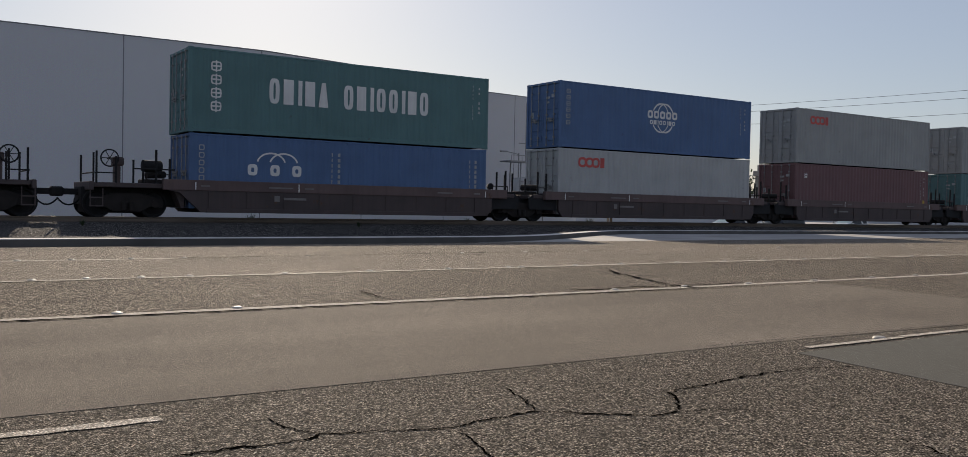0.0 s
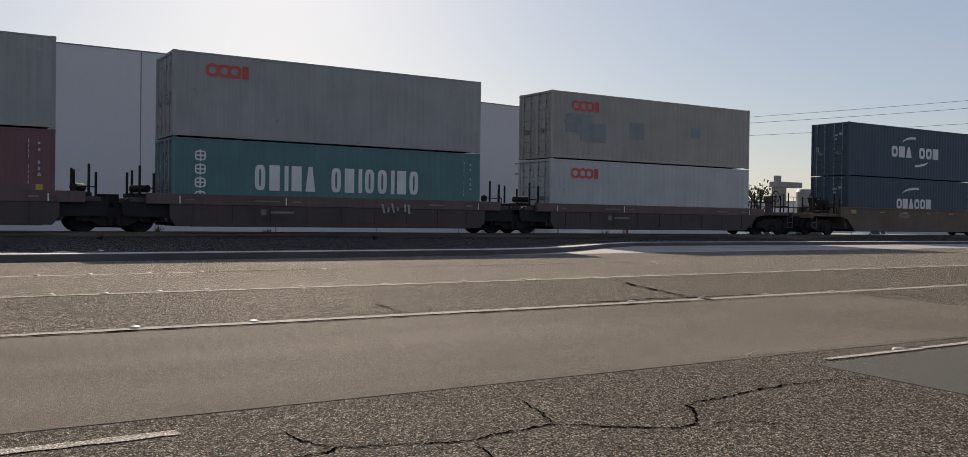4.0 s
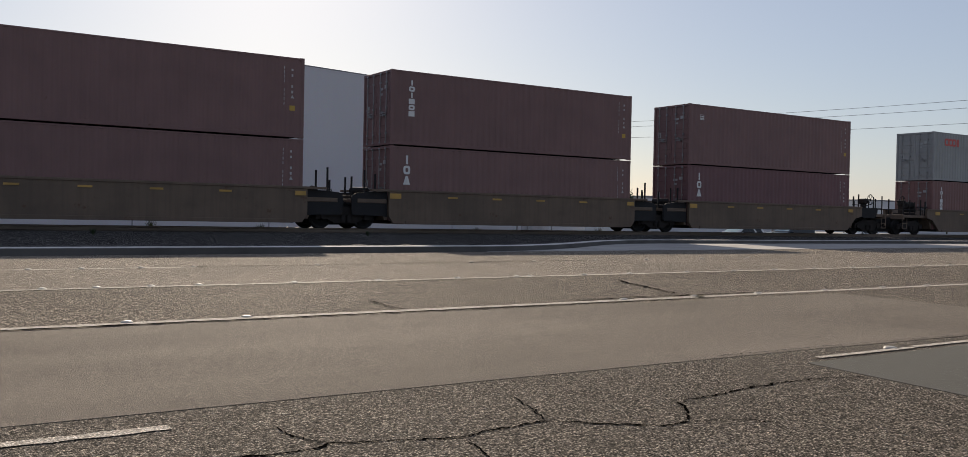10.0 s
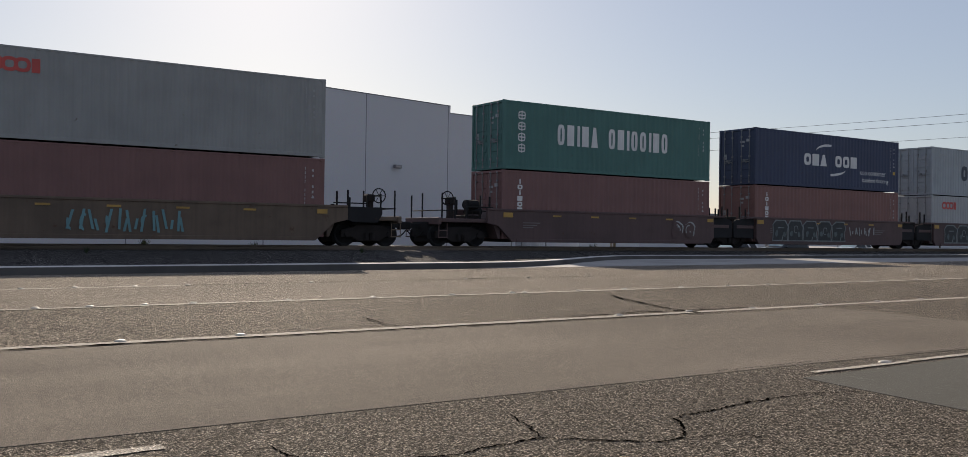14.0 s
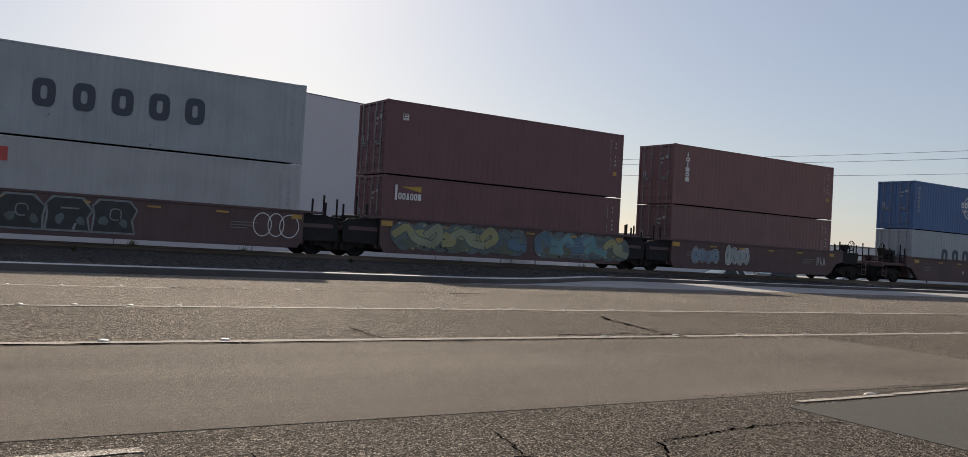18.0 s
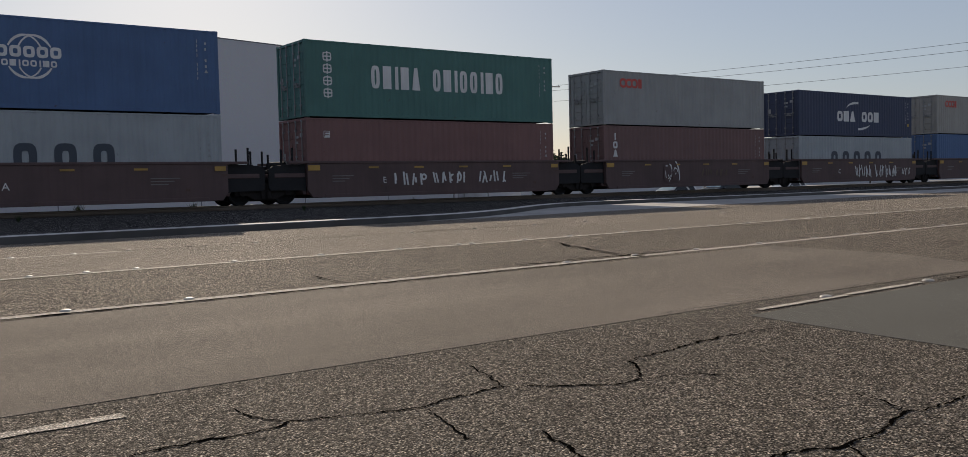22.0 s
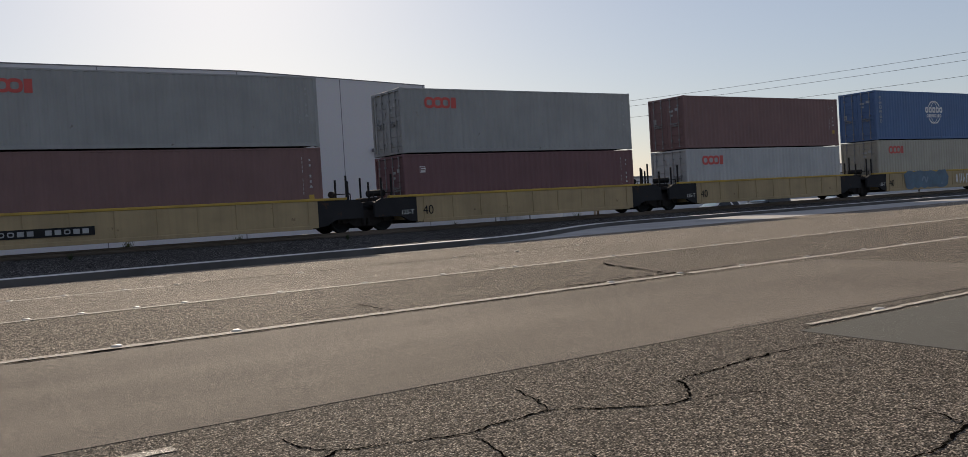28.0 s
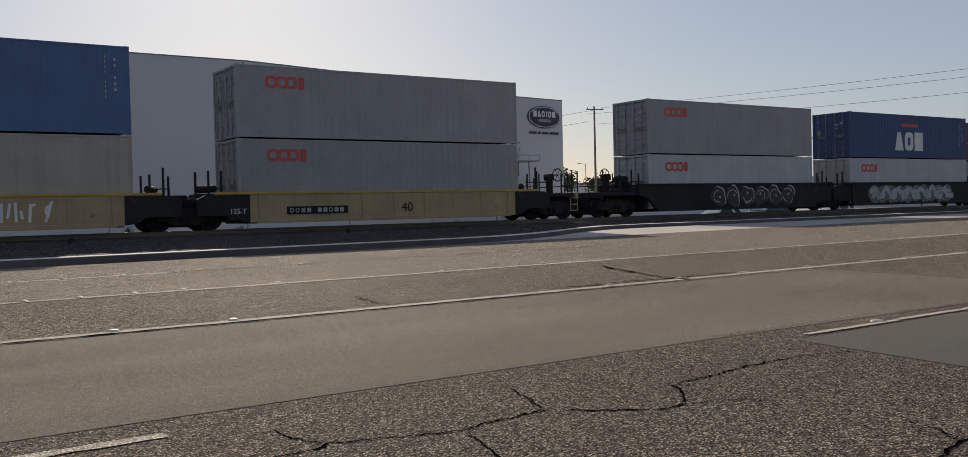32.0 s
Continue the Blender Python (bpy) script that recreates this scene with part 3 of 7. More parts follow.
# ---- painted marks: plain shapes on the near side of a container or well ----
class Marks:
    """Flat painted shapes in one plane, each a piece of its own; u runs along +x, v up."""

    def __init__(self):
        self.shapes = []
        self.held = None

    def bm(self, col):
        if self.held is not None:
            return self.held
        b = bmesh.new()
        self.shapes.append((col, b))
        return b

    def hold(self, col):
        self.held = None
        self.held = self.bm(col)

    def poly(self, col, pts):
        b = self.bm(col)
        b.faces.new([b.verts.new((u, 0, v)) for u, v in pts])

    def bar(self, col, u0, u1, v0, v1, lean=0.0):
        k = lean * (v1 - v0)
        self.poly(col, [(u0, v0), (u1, v0), (u1 + k, v1), (u0 + k, v1)])

    def ring(self, col, u, v, ru, rv, t, n=20, a0=0.0, a1=360.0, sq=1.0):
        """An elliptic band of thickness t, or an arc of it; sq below 1 squares it off."""
        b = self.bm(col)
        full = a1 - a0 >= 360
        prev = None
        first = None

        def shape(a, r1, r2):
            c, s = math.cos(a), math.sin(a)
            return u + r1 * math.copysign(abs(c) ** sq, c), v + r2 * math.copysign(abs(s) ** sq, s)
        for k in range(n + (0 if full else 1)):
            a = radians(a0 + (a1 - a0) * k / n)
            o, i = shape(a, ru, rv), shape(a, ru - t, rv - t)
            cur = (b.verts.new((o[0], 0, o[1])), b.verts.new((i[0], 0, i[1])))
            if prev:
                b.faces.new((prev[0], prev[1], cur[1], cur[0]))
            first = first or cur
            prev = cur
        if full:
            b.faces.new((prev[0], prev[1], first[1], first[0]))

    def blob(self, col, u, v, ru, rv, n=18, rough=0.15, seed=1):
        rnd = random.Random(seed)
        ph = [rnd.uniform(0, 6.28) for _ in range(3)]
        pts = []
        for k in range(n):
            a = 2 * math.pi * k / n
            q = 1 + rough * (math.sin(2 * a + ph[0]) + 0.7 * math.sin(3 * a + ph[1]) + 0.5 * math.sin(5 * a + ph[2]))
            pts.append((u + ru * q * math.cos(a), v + rv * q * math.sin(a)))
        self.poly(col, pts)

    def block(self, col, kind, u0, u1, v0, v1, t):
        """One plain shape in a row: o hollow block, i bar, d full block, v wedge, z zigzag, b solid block."""
        self.hold(col)
        um = (u0 + u1) / 2
        if kind == "o":
            self.ring(col, um, (v0 + v1) / 2, (u1 - u0) / 2, (v1 - v0) / 2, t, 20, sq=0.6)
        elif kind == "i":
            self.bar(col, um - t / 2, um + t / 2, v0, v1)
        elif kind == "d":
            self.poly(col, [(u0, v0), (u1, v0), (u1, v1), (u0, v1)])
        elif kind == "b":
            self.bar(col, u0, u1, v0, v1)
        elif kind == "v":
            self.poly(col, [(u0, v0), (u1, v0), (um + t * 0.5, v1), (um - t * 0.5, v1)])
        elif kind == "z":
            h = (v1 - v0) / 3
            for i in range(3):
                a, b_ = (u0, u1 - t) if i % 2 == 0 else (u1 - t, u0)
                self.poly(col, [(a, v0 + i * h), (a + t, v0 + i * h), (b_ + t, v0 + (i + 1) * h), (b_, v0 + (i + 1) * h)])
        self.held = None

    def row(self, col, kinds, u0, u1, v0, v1, t, gap=0.28):
        """A row of plain shapes that fills u0..u1; '_' leaves a space."""
        unit = (u1 - u0) / sum({"i": 0.55, "_": 0.9}.get(k, 1.0) for k in kinds)
        u = u0
        for k in kinds:
            w = unit * {"i": 0.55, "_": 0.9}.get(k, 1.0)
            if k != "_":
                self.block(col, k, u, u + w * (1 - gap), v0, v1, t)
            u += w

    def column(self, col, kinds, u, w, v0, v1, t):
        n = len(kinds)
        h = (v1 - v0) / n
        for i, k in enumerate(kinds):
            self.block(col, k, u - w / 2, u + w / 2, v1 - (i + 0.85) * h, v1 - i * h, t)

    def put(self, parent, y, label="", name="marking", stuff=False):
        if stuff:
            by = {}
            for col, b in self.shapes:
                me = mesh_of(name, b)
                by.setdefault(col, bmesh.new()).from_mesh(me)
                bpy.data.meshes.remove(me)
            for col, b in by.items():
                part(name, b, M[col], parent, label, m=pose(0, y, 0))["kind"] = "stuff"
            return
        for i, (col, b) in enumerate(self.shapes):
            part(name, b, M[col], parent, label, m=pose(0, y - 0.00015 * i, 0))


MARK_Y = -CW / 2 - 0.004


def mark_red_rings(k, H, worn=0):
    v0, v1 = H - 0.80, H - 0.36
    for u in (-4.76, -4.36, -4.0):
        k.ring("red", u, (v0 + v1) / 2, 0.235, 0.225, 0.105, 18, sq=0.75)
    k.bar("red", -3.74, -3.5, v0, v1)


def mark_long_word(k, H):
    v = H * 0.5
    k.row("white", "odidv_odiooido", -3.25, 3.4, v - 0.28, v + 0.62, 0.15)
    for i in range(4):                  # upright column of block signs
        z = H - 0.6 - i * 0.46
        k.ring("white", -5.15, z, 0.19, 0.17, 0.05, 12, sq=0.5)
        k.bar("white", -5.3, -5.0, z - 0.025, z + 0.03)
        k.bar("white", -5.175, -5.125, z - 0.2, z + 0.2)


def mark_globe(k, H):
    v = H * 0.55
    k.row("white", "ooooo", -0.95, 1.0, v + 0.02, v + 0.38, 0.1, 0.14)
    k.row("white", "odiooido", -0.8, 0.85, v - 0.26, v - 0.06, 0.05, 0.2)
    for du, r in ((0, 0.72), (-0.3, 0.55), (0.3, 0.55)):
        k.ring("white", 0.02 + du * 0.5, v + 0.05, r, 0.7, 0.05, 24, 28, 152)
        k.ring("white", 0.02 + du * 0.5, v + 0.02, r, 0.66, 0.05, 24, 208, 332)
    for i in range(6):
        z = H - 0.45 - i * 0.27
        k.ring("faint", -5.62, z, 0.12, 0.1, 0.035, 10, sq=0.5)
        k.bar("faint", -5.72, -5.52, z - 0.015, z + 0.015)


def mark_half_globe(k, H):
    k.row("white", "ooooo", -0.92, 1.1, 1.52, 1.86, 0.1, 0.14)
    k.row("white", "odiooido", -0.72, 0.95, 1.18, 1.4, 0.06, 0.2)
    for du in (-0.22, 0.25):
        k.ring("white", 0.1 + du, 1.85, 0.55, 0.42, 0.06, 20, 12, 168)


def crescent(k, col, u0, u1, v0, v1, up):
    """A swoosh that swells and tapers along a quarter arc."""
    n = 14
    outer, inner = [], []
    for i in range(n + 1):
        a = radians(180 - 100 * i / n) if up else radians(-80 + 80 * i / n)
        f = i / n if up else i / n
        w = 0.13 * math.sin(math.pi * min(1, max(0.02, (f if up else 1 - f))) * 0.62)
        if up:
            u, v = u0 + (u1 - u0) * (1 + math.cos(a)) / 1.17, v0 + (v1 - v0) * math.sin(a)
        else:
            u, v = u0 + (u1 - u0) * (math.cos(a) - 0.17) / 0.83, v1 + (v1 - v0) * math.sin(a)
        outer.append((u, v))
        inner.append((u, v - w if up else v + w))
    b = k.bm(col)
    vo = [b.verts.new((u, 0, v)) for u, v in outer]
    vi = [b.verts.new((u, 0, v)) for u, v in inner]
    for i in range(n):
        b.faces.new((vo[i], vo[i + 1], vi[i + 1], vi[i]))


def mark_swoosh(k, H):
    v = H - 1.72
    k.row("white", "odv_ood", -2.3, 2.3, v, v + 0.62, 0.17, 0.16)
    crescent(k, "white", -1.35, -0.05, v + 0.75, v + 1.2, True)
    crescent(k, "white", -0.1, 1.2, v - 0.52, v - 0.12, False)


def mark_swoosh_low(k, H):
    k.row("white", "odvood", -1.75, 1.6, 1.18, 1.76, 0.14, 0.14)
    crescent(k, "white", -1.3, 0.35, 1.95, 2.42, True)


def mark_slate_word(k, H):
    v = H * 0.5
    k.row("grey_mark", "ooooo", -2.95, 2.95, v - 0.48, v + 0.42, 0.24, 0.42)
    k.bar("faint", -5.3, -4.6, H - 0.5, H - 0.42)
    k.poly("faint", [(-5.4, H - 0.62), (-5.2, H - 0.62), (-5.2, H - 0.32)])


def mark_column_word(k, H):
    k.column("white", "ioidod", -5.2, 0.26, H - 1.8, H - 0.36, 0.07)


def mark_three_sign(k, H):
    k.column("white", "iov", -5.36, 0.3, H - 1.55, H - 0.36, 0.09)


def mark_icon(k, H):
    k.ring("white", -5.26, H - 0.62, 0.18, 0.18, 0.03, 4, 45, 405)
    k.bar("white", -5.35, -5.15, H - 0.72, H - 0.66, 0.3)
    k.bar("white", -5.33, -5.13, H - 0.62, H - 0.56, 0.3)


def mark_yellow_word(k, H):
    k.row("yellow", "ooovo", -5.55, -4.15, H - 0.72, H - 0.38, 0.085, 0.2)


def mark_badge(k, H):
    k.bar("white", -5.55, -5.45, H - 0.95, H - 0.36)
    k.row("white", "oovood", -5.4, -4.35, H - 0.92, H - 0.66, 0.05, 0.15)
    k.poly("yellow", [(-5.3, H - 0.42), (-4.38, H - 0.36), (-4.38, H - 0.6)])


def mark_three_block(k, H):
    k.row("white", "vob", -1.7, 1.35, 0.45, 1.55, 0.3, 0.12)
    k.bar("red", -1.0, 0.7, 1.85, 2.05)


def mark_patches(k, H):
    k.bar("patch_grey", -5.3, -3.9, H - 1.75, H - 0.95)
    k.bar("patch_grey", -4.5, -3.1, H - 2.1, H - 1.3)
    k.bar("patch_grey", -1.75, -0.85, H - 1.85, H - 1.1)
    k.bar("patch_grey", 2.1, 2.7, H - 1.6, H - 1.1)


def mark_data(k, H, col, bright):
    """Number blocks and plates by the far end of the side."""
    c = "pale_mark" if bright else "faint"
    for i in range(10):
        if i not in (4, 9):
            k.bar(c, 5.32, 5.345, H - 0.45 - i * 0.16, H - 0.34 - i * 0.16)
    for i, h in ((0, 0.10), (1, 0.10), (3, 0.12), (4, 0.12)):
        k.bar(c, 5.6, 5.665, H - 0.5 - i * 0.2, H - 0.5 - i * 0.2 + h * 0.8)
    k.poly(c, [(5.57, H - 1.48), (5.71, H - 1.48), (5.64, H - 1.36)])
    if col in ("maroon", "brown", "red", "navy", "slate"):
        k.bar("yellow", 5.54, 5.74, H - 1.92, H - 1.74)


MARKERS = {"rings": mark_red_rings, "word": mark_long_word, "globe": mark_globe, "half": mark_half_globe, "swoosh": mark_swoosh, "swoosh_low": mark_swoosh_low,
           "slate": mark_slate_word, "col": mark_column_word, "three": mark_three_sign, "icon": mark_icon, "yword": mark_yellow_word, "badge": mark_badge, "big": mark_three_block, "patch": mark_patches}
NOUN = {"teal": "teal green", "green": "deep green", "blue": "bright blue", "navy": "dark navy blue", "slate": "dark slate blue", "white": "off-white", "grey": "pale grey",
        "beige": "weathered beige", "cream": "faded cream", "ice": "pale blue-grey", "maroon": "dark maroon", "brown": "reddish brown", "red": "rust red", "brick": "orange red", "sea": "dull sea blue", "deep": "deep blue"}
MARKWORD = {"rings": "with a red ring logo", "word": "with a long white wordmark", "globe": "with a white globe logo", "half": "with a white half-globe logo", "swoosh": "with a white swoosh logo",
            "swoosh_low": "with a white swoosh logo", "slate": "with a dark spaced wordmark", "col": "with an upright white wordmark", "three": "with a short upright white mark", "icon": "with a small white square logo",
            "yword": "with a yellow wordmark", "badge": "with a small white and yellow badge", "big": "with a big white block logo", "patch": "with repainted patches", "": "without a logo"}
TEXTS = {}


def text_mesh(s, size):
    """Flat letters from the built-in font, standing in the xz plane."""
    if (s, size) not in TEXTS:
        cu = bpy.data.curves.new("letters", "FONT")
        cu.body, cu.size = s, size
        ob = new("letters", cu)
        me = bpy.data.meshes.new_from_object(ob.evaluated_get(bpy.context.evaluated_depsgraph_get()))
        bpy.data.objects.remove(ob)
        me.transform(pose(0, 0, 0, 90, 0, 0))
        TEXTS[(s, size)] = me
    return TEXTS[(s, size)]


def loaded_box(col, marks, L, H, tier):
    words = MARKWORD.get(marks.split("+")[0], "")
    c = build_container(col, L, H, f"{tier} {NOUN[col]} steel container {words}", "containers on the train")
    k = Marks()
    for q in marks.split("+"):
        if q in MARKERS:
            MARKERS[q](k, H)
    if L > 10:
        kd = Marks()
        mark_data(kd, H, col, max(CONT[col]) < 0.36)
        kd.put(c, MARK_Y, "", "number_block", True)
        # plates and small signs on the doors
        e = Marks()
        for u, v, w, h in ((0.35, H - 0.75, 0.28, 0.1), (0.35, H - 0.95, 0.2, 0.09), (0.72, H - 0.7, 0.24, 0.14), (-0.8, 1.35, 0.2, 0.26)):
            e.bar("faint", u - w / 2, u + w / 2, v, v + h)
        for q, b in e.shapes:
            part("door_plate", b, M[q], c, "", m=pose(-L / 2 + 0.018, 0, 0, 0, 0, -90))
    k.put(c, MARK_Y)
    if "eco" in marks:
        for s, size, u, v in (("eco container", 0.42, 2.5, 0.86), ("bamboo flooring", 0.36, 2.7, 0.47)):
            piece("lettering", text_mesh(s, size), M["white"], c, pose(u, MARK_Y, v))
    return c


# ---- well wagons ----
WELLS = {  # paint, top of side, dark ends, ribs
    "dark": ("well_dark", 1.30, False, 9), "gold": ("well_gold", 1.52, False, 0), "red": ("well_red", 1.58, False, 0),
    "yellow": ("well_yellow", 1.32, True, 9), "black": ("well_black", 1.52, False, 0)}
WELL_WORD = {"dark": "dark red-brown dirty", "gold": "dirty gold-brown", "red": "red-brown graffiti-covered", "yellow": "pale yellow ribbed", "black": "black graffiti-covered"}
WM = {}
AXLES = []


def wheelset_mesh():
    bm = bmesh.new()
    for s in (-1, 1):
        lathe(bm, [(0.0, s * 0.82), (0.13, s * 0.83), (0.15, s * 0.79), (0.36, s * 0.765), (0.40, s * 0.815), (0.455, s * 0.815), (0.46, s * 0.80), (0.462, s * 0.715), (0.487, s * 0.70), (0.487, s * 0.685), (0.40, s * 0.68), (0.36, s * 0.72), (0.12, s * 0.74), (0.0, s * 0.74)], 28)
        for k in range(3):
            a = 2 * math.pi * k / 3
            box(bm, math.cos(a) * 0.07 - 0.02, math.cos(a) * 0.07 + 0.02, s * 0.83 - 0.02, s * 0.83 + 0.02, math.sin(a) * 0.07 - 0.02, math.sin(a) * 0.07 + 0.02)
    rod(bm, (0, -0.98, 0), (0, 0.98, 0), 0.075, 12)
    return mesh_of("wheelset", bm, False)


def bogie_meshes():
    bm = bmesh.new()
    box(bm, -0.22, 0.22, -1.05, 1.05, 0.42, 0.72, 0.03)
    box(bm, -1.25, 1.25, -0.62, 0.62, 0.14, 0.7, 0.05)
    rod(bm, (0, 0, 0.7), (0, 0, 0.88), 0.3, 16)
    WM["bolster"] = mesh_of("bogie", bm)
    bm = bmesh.new()
    prism(bm, [(-1.14, 0.34), (-1.14, 0.6), (-0.9, 0.66), (-0.45, 0.8), (0.45, 0.8), (0.9, 0.66), (1.14, 0.6), (1.14, 0.34), (0.72, 0.36), (0.42, 0.2), (-0.42, 0.2), (-0.72, 0.36)], "y", -0.07, 0.07)
    for x in (-0.88, 0.88):
        rod(bm, (x, -0.13, 0.46), (x, 0.13, 0.46), 0.13, 12)
    for x in (-0.12, 0.12):
        rod(bm, (x, -0.12, 0.24), (x, -0.12, 0.5), 0.085, 10)
    WM["sideframe"] = mesh_of("side_frame", bm)
    WM["wheelset"] = wheelset_mesh()


bogie_meshes()


def add_bogie(car, x):
    b = piece("bogie", WM["bolster"], M["black"], car, pose(x, 0, 0), "black cast-steel bogie")
    for s in (-1, 1):
        piece("side_frame", WM["sideframe"], M["dark_rust"], b, pose(0, s * 1.0, 0, 0, 0, 0 if s < 0 else 180))
    for k, dx in enumerate((-0.88, 0.88)):
        w = piece("wheelset", WM["wheelset"], M["black"], b, pose(dx, 0, 0.462))
        AXLES.append((w, dx))


def hose(bm, a, b, sag, r=0.022, n=10):
    pts = []
    for i in range(n + 1):
        f = i / n
        p = Vector(a).lerp(Vector(b), f)
        p.z -= sag * 4 * f * (1 - f)
        pts.append(p)
    tube(bm, pts, r)


def end_fittings(car, kind, x0, sgn, coupled, seed, top):
    """What stands on a wagon end beyond the container: deck, posts, brake gear, coupler."""
    rnd = random.Random(seed)
    paint_m = M[WELLS[kind][0]]

    def X(d):
        return x0 + sgn * d
    bm = bmesh.new()
    a, b = sorted((X(0.12), X(1.35 if not coupled else 3.0)))
    box(bm, a, b, -1.28, 1.28, 0.98, 1.14, 0.02)
    part("end_deck", bm, paint_m if not WELLS[kind][2] else M["well_black"], car)
    bm = bmesh.new()
    a, b = sorted((X(0.0), X(1.74 if not coupled else 3.25)))
    box(bm, a, b, -0.6, 0.6, 0.4, 0.99, 0.03)
    part("centre_sill", bm, M["black"], car)
    bm = bmesh.new()                    # sloped end bulkhead
    prism(bm, [(X(0.1), 0.35), (X(0.1), top - 0.05), (X(0.22), top - 0.05), (X(0.5), 1.1), (X(0.2), 0.35)], "y", -1.24, 1.24)
    part("bulkhead", bm, paint_m, car)
    for d, y, h in ((0.55, -1.1, 0.75), (1.0, -1.1, 0.85), (0.8, 1.1, 0.8), (1.3, -0.6, 0.6)):
        bm = bmesh.new()
        rod(bm, (X(d), y, 1.1), (X(d), y, 1.3 + h * (0.85 + 0.3 * rnd.random())), 0.042, 8)
        part("post", bm, M["black"], car)
    bm = bmesh.new()
    rod(bm, (X(0.5), -0.9, 1.46), (X(1.25), -0.9, 1.46), 0.02, 6)
    rod(bm, (X(0.5), -0.9, 1.12), (X(0.5), -0.9, 1.46), 0.02, 6)
    rod(bm, (X(1.25), -0.9, 1.12), (X(1.25), -0.9, 1.46), 0.02, 6)
    box(bm, min(X(0.6), X(1.2)), max(X(0.6), X(1.2)), -0.5, 0.6, 1.14, 1.3, 0.03)
    part("cross_walk", bm, M["dark_rust"], car)
    bm = bmesh.new()
    rod(bm, (X(0.62), -0.55, 1.46), (X(1.0), 0.1, 1.46), 0.13, 14)
    hose(bm, (X(0.8), -0.7, 1.2), (X(1.7), -0.6, 1.1), 0.25)
    part("air_tank", bm, M["black"], car, "black air tank with a hose")
    if not coupled:
        bm = bmesh.new()
        rod(bm, (X(1.74), 0, 0.7), (X(1.74), 0, 1.25), 0.3, 16)
        part("articulation", bm, M["black"], car)
        return
    bm = bmesh.new()                    # end beam and steps
    a, b = sorted((X(3.0), X(3.14)))
    box(bm, a, b, -1.4, 1.4, 0.88, 1.16, 0.02)
    for y in (-1.38, 1.34):
        for z in (0.35, 0.62):
            a, b = sorted((X(2.7), X(3.12)))
            box(bm, a, b, y, y + 0.04, z, z + 0.04)
        rod(bm, (X(2.72), y + 0.02, 0.35), (X(2.72), y + 0.02, 0.95), 0.018, 6)
        rod(bm, (X(3.1), y + 0.02, 0.35), (X(3.1), y + 0.02, 0.95), 0.018, 6)
    part("end_beam", bm, paint_m, car)
    bm = bmesh.new()
    a, b = sorted((X(3.2), X(3.86)))
    box(bm, a, b, -0.1, 0.1, 0.72, 0.92, 0.02)
    a, b = sorted((X(3.7), X(4.0)))
    box(bm, a, b, -0.2, 0.16, 0.66, 0.98, 0.05)
    hose(bm, (X(3.1), -0.3, 0.8), (X(3.92), -0.25, 0.62), 0.32, 0.028)
    part("coupler", bm, M["black"], car, "black knuckle coupler with brake hose")
    for d, y, h in ((2.9, -1.25, 0.95), (2.3, -1.25, 0.8), (2.95, 1.2, 0.9), (1.75, -1.2, 0.7), (2.6, 0.9, 1.0)):
        bm = bmesh.new()
        rod(bm, (X(d), y, 1.1), (X(d), y, 1.2 + h), 0.034, 8)
        part("post", bm, M["black"], car)
    bm = bmesh.new()
    for z in (1.45,):
        rod(bm, (X(2.3), -1.25, z), (X(2.9), -1.25, z), 0.022, 6)
        rod(bm, (X(2.95), -1.25, z), (X(2.95), 1.2, z), 0.022, 6)
    rod(bm, (X(0.4), -1.15, 1.62), (X(1.75), -1.15, 1.62), 0.025, 6)
    part("hand_rail", bm, M["black"], car)
    bm = bmesh.new()                    # brake stand and wheel
    box(bm, min(X(2.05), X(2.25)), max(X(2.05), X(2.25)), -0.75, -0.45, 1.12, 1.95, 0.03)
    box(bm, min(X(1.95), X(2.3)), max(X(1.95), X(2.3)), -0.8, -0.4, 1.7, 2.0, 0.05)
    part("brake_stand", bm, M["dark_rust"] if kind != "dark" else M["well_dark"], car)
    bm = bmesh.new()
    cx = X(2.42)
    lathe(bm, [(0.27, -0.015), (0.30, 0.0), (0.27, 0.015), (0.25, 0.0), (0.27, -0.015)], 20, "y", (cx, -0.85, 1.95))
    for i in range(6):
        a = i * math.pi / 3
        rod(bm, (cx, -0.85, 1.95), (cx + 0.26 * math.cos(a), -0.85, 1.95 + 0.26 * math.sin(a)), 0.013, 5)
    rod(bm, (cx, -0.9, 1.95), (cx, -0.5, 1.95), 0.03, 8)
    part("brake_wheel", bm, M["black"], car)
    if seed % 2 == 0:
        bm = bmesh.new()
        lathe(bm, [(0.0, -0.34), (0.17, -0.33), (0.2, -0.28), (0.2, 0.28), (0.17, 0.33), (0.0, 0.34)], 16, "x", (X(0.95), -0.3, 1.74))
        part("reservoir", bm, M["black"], car, "black horizontal air reservoir")


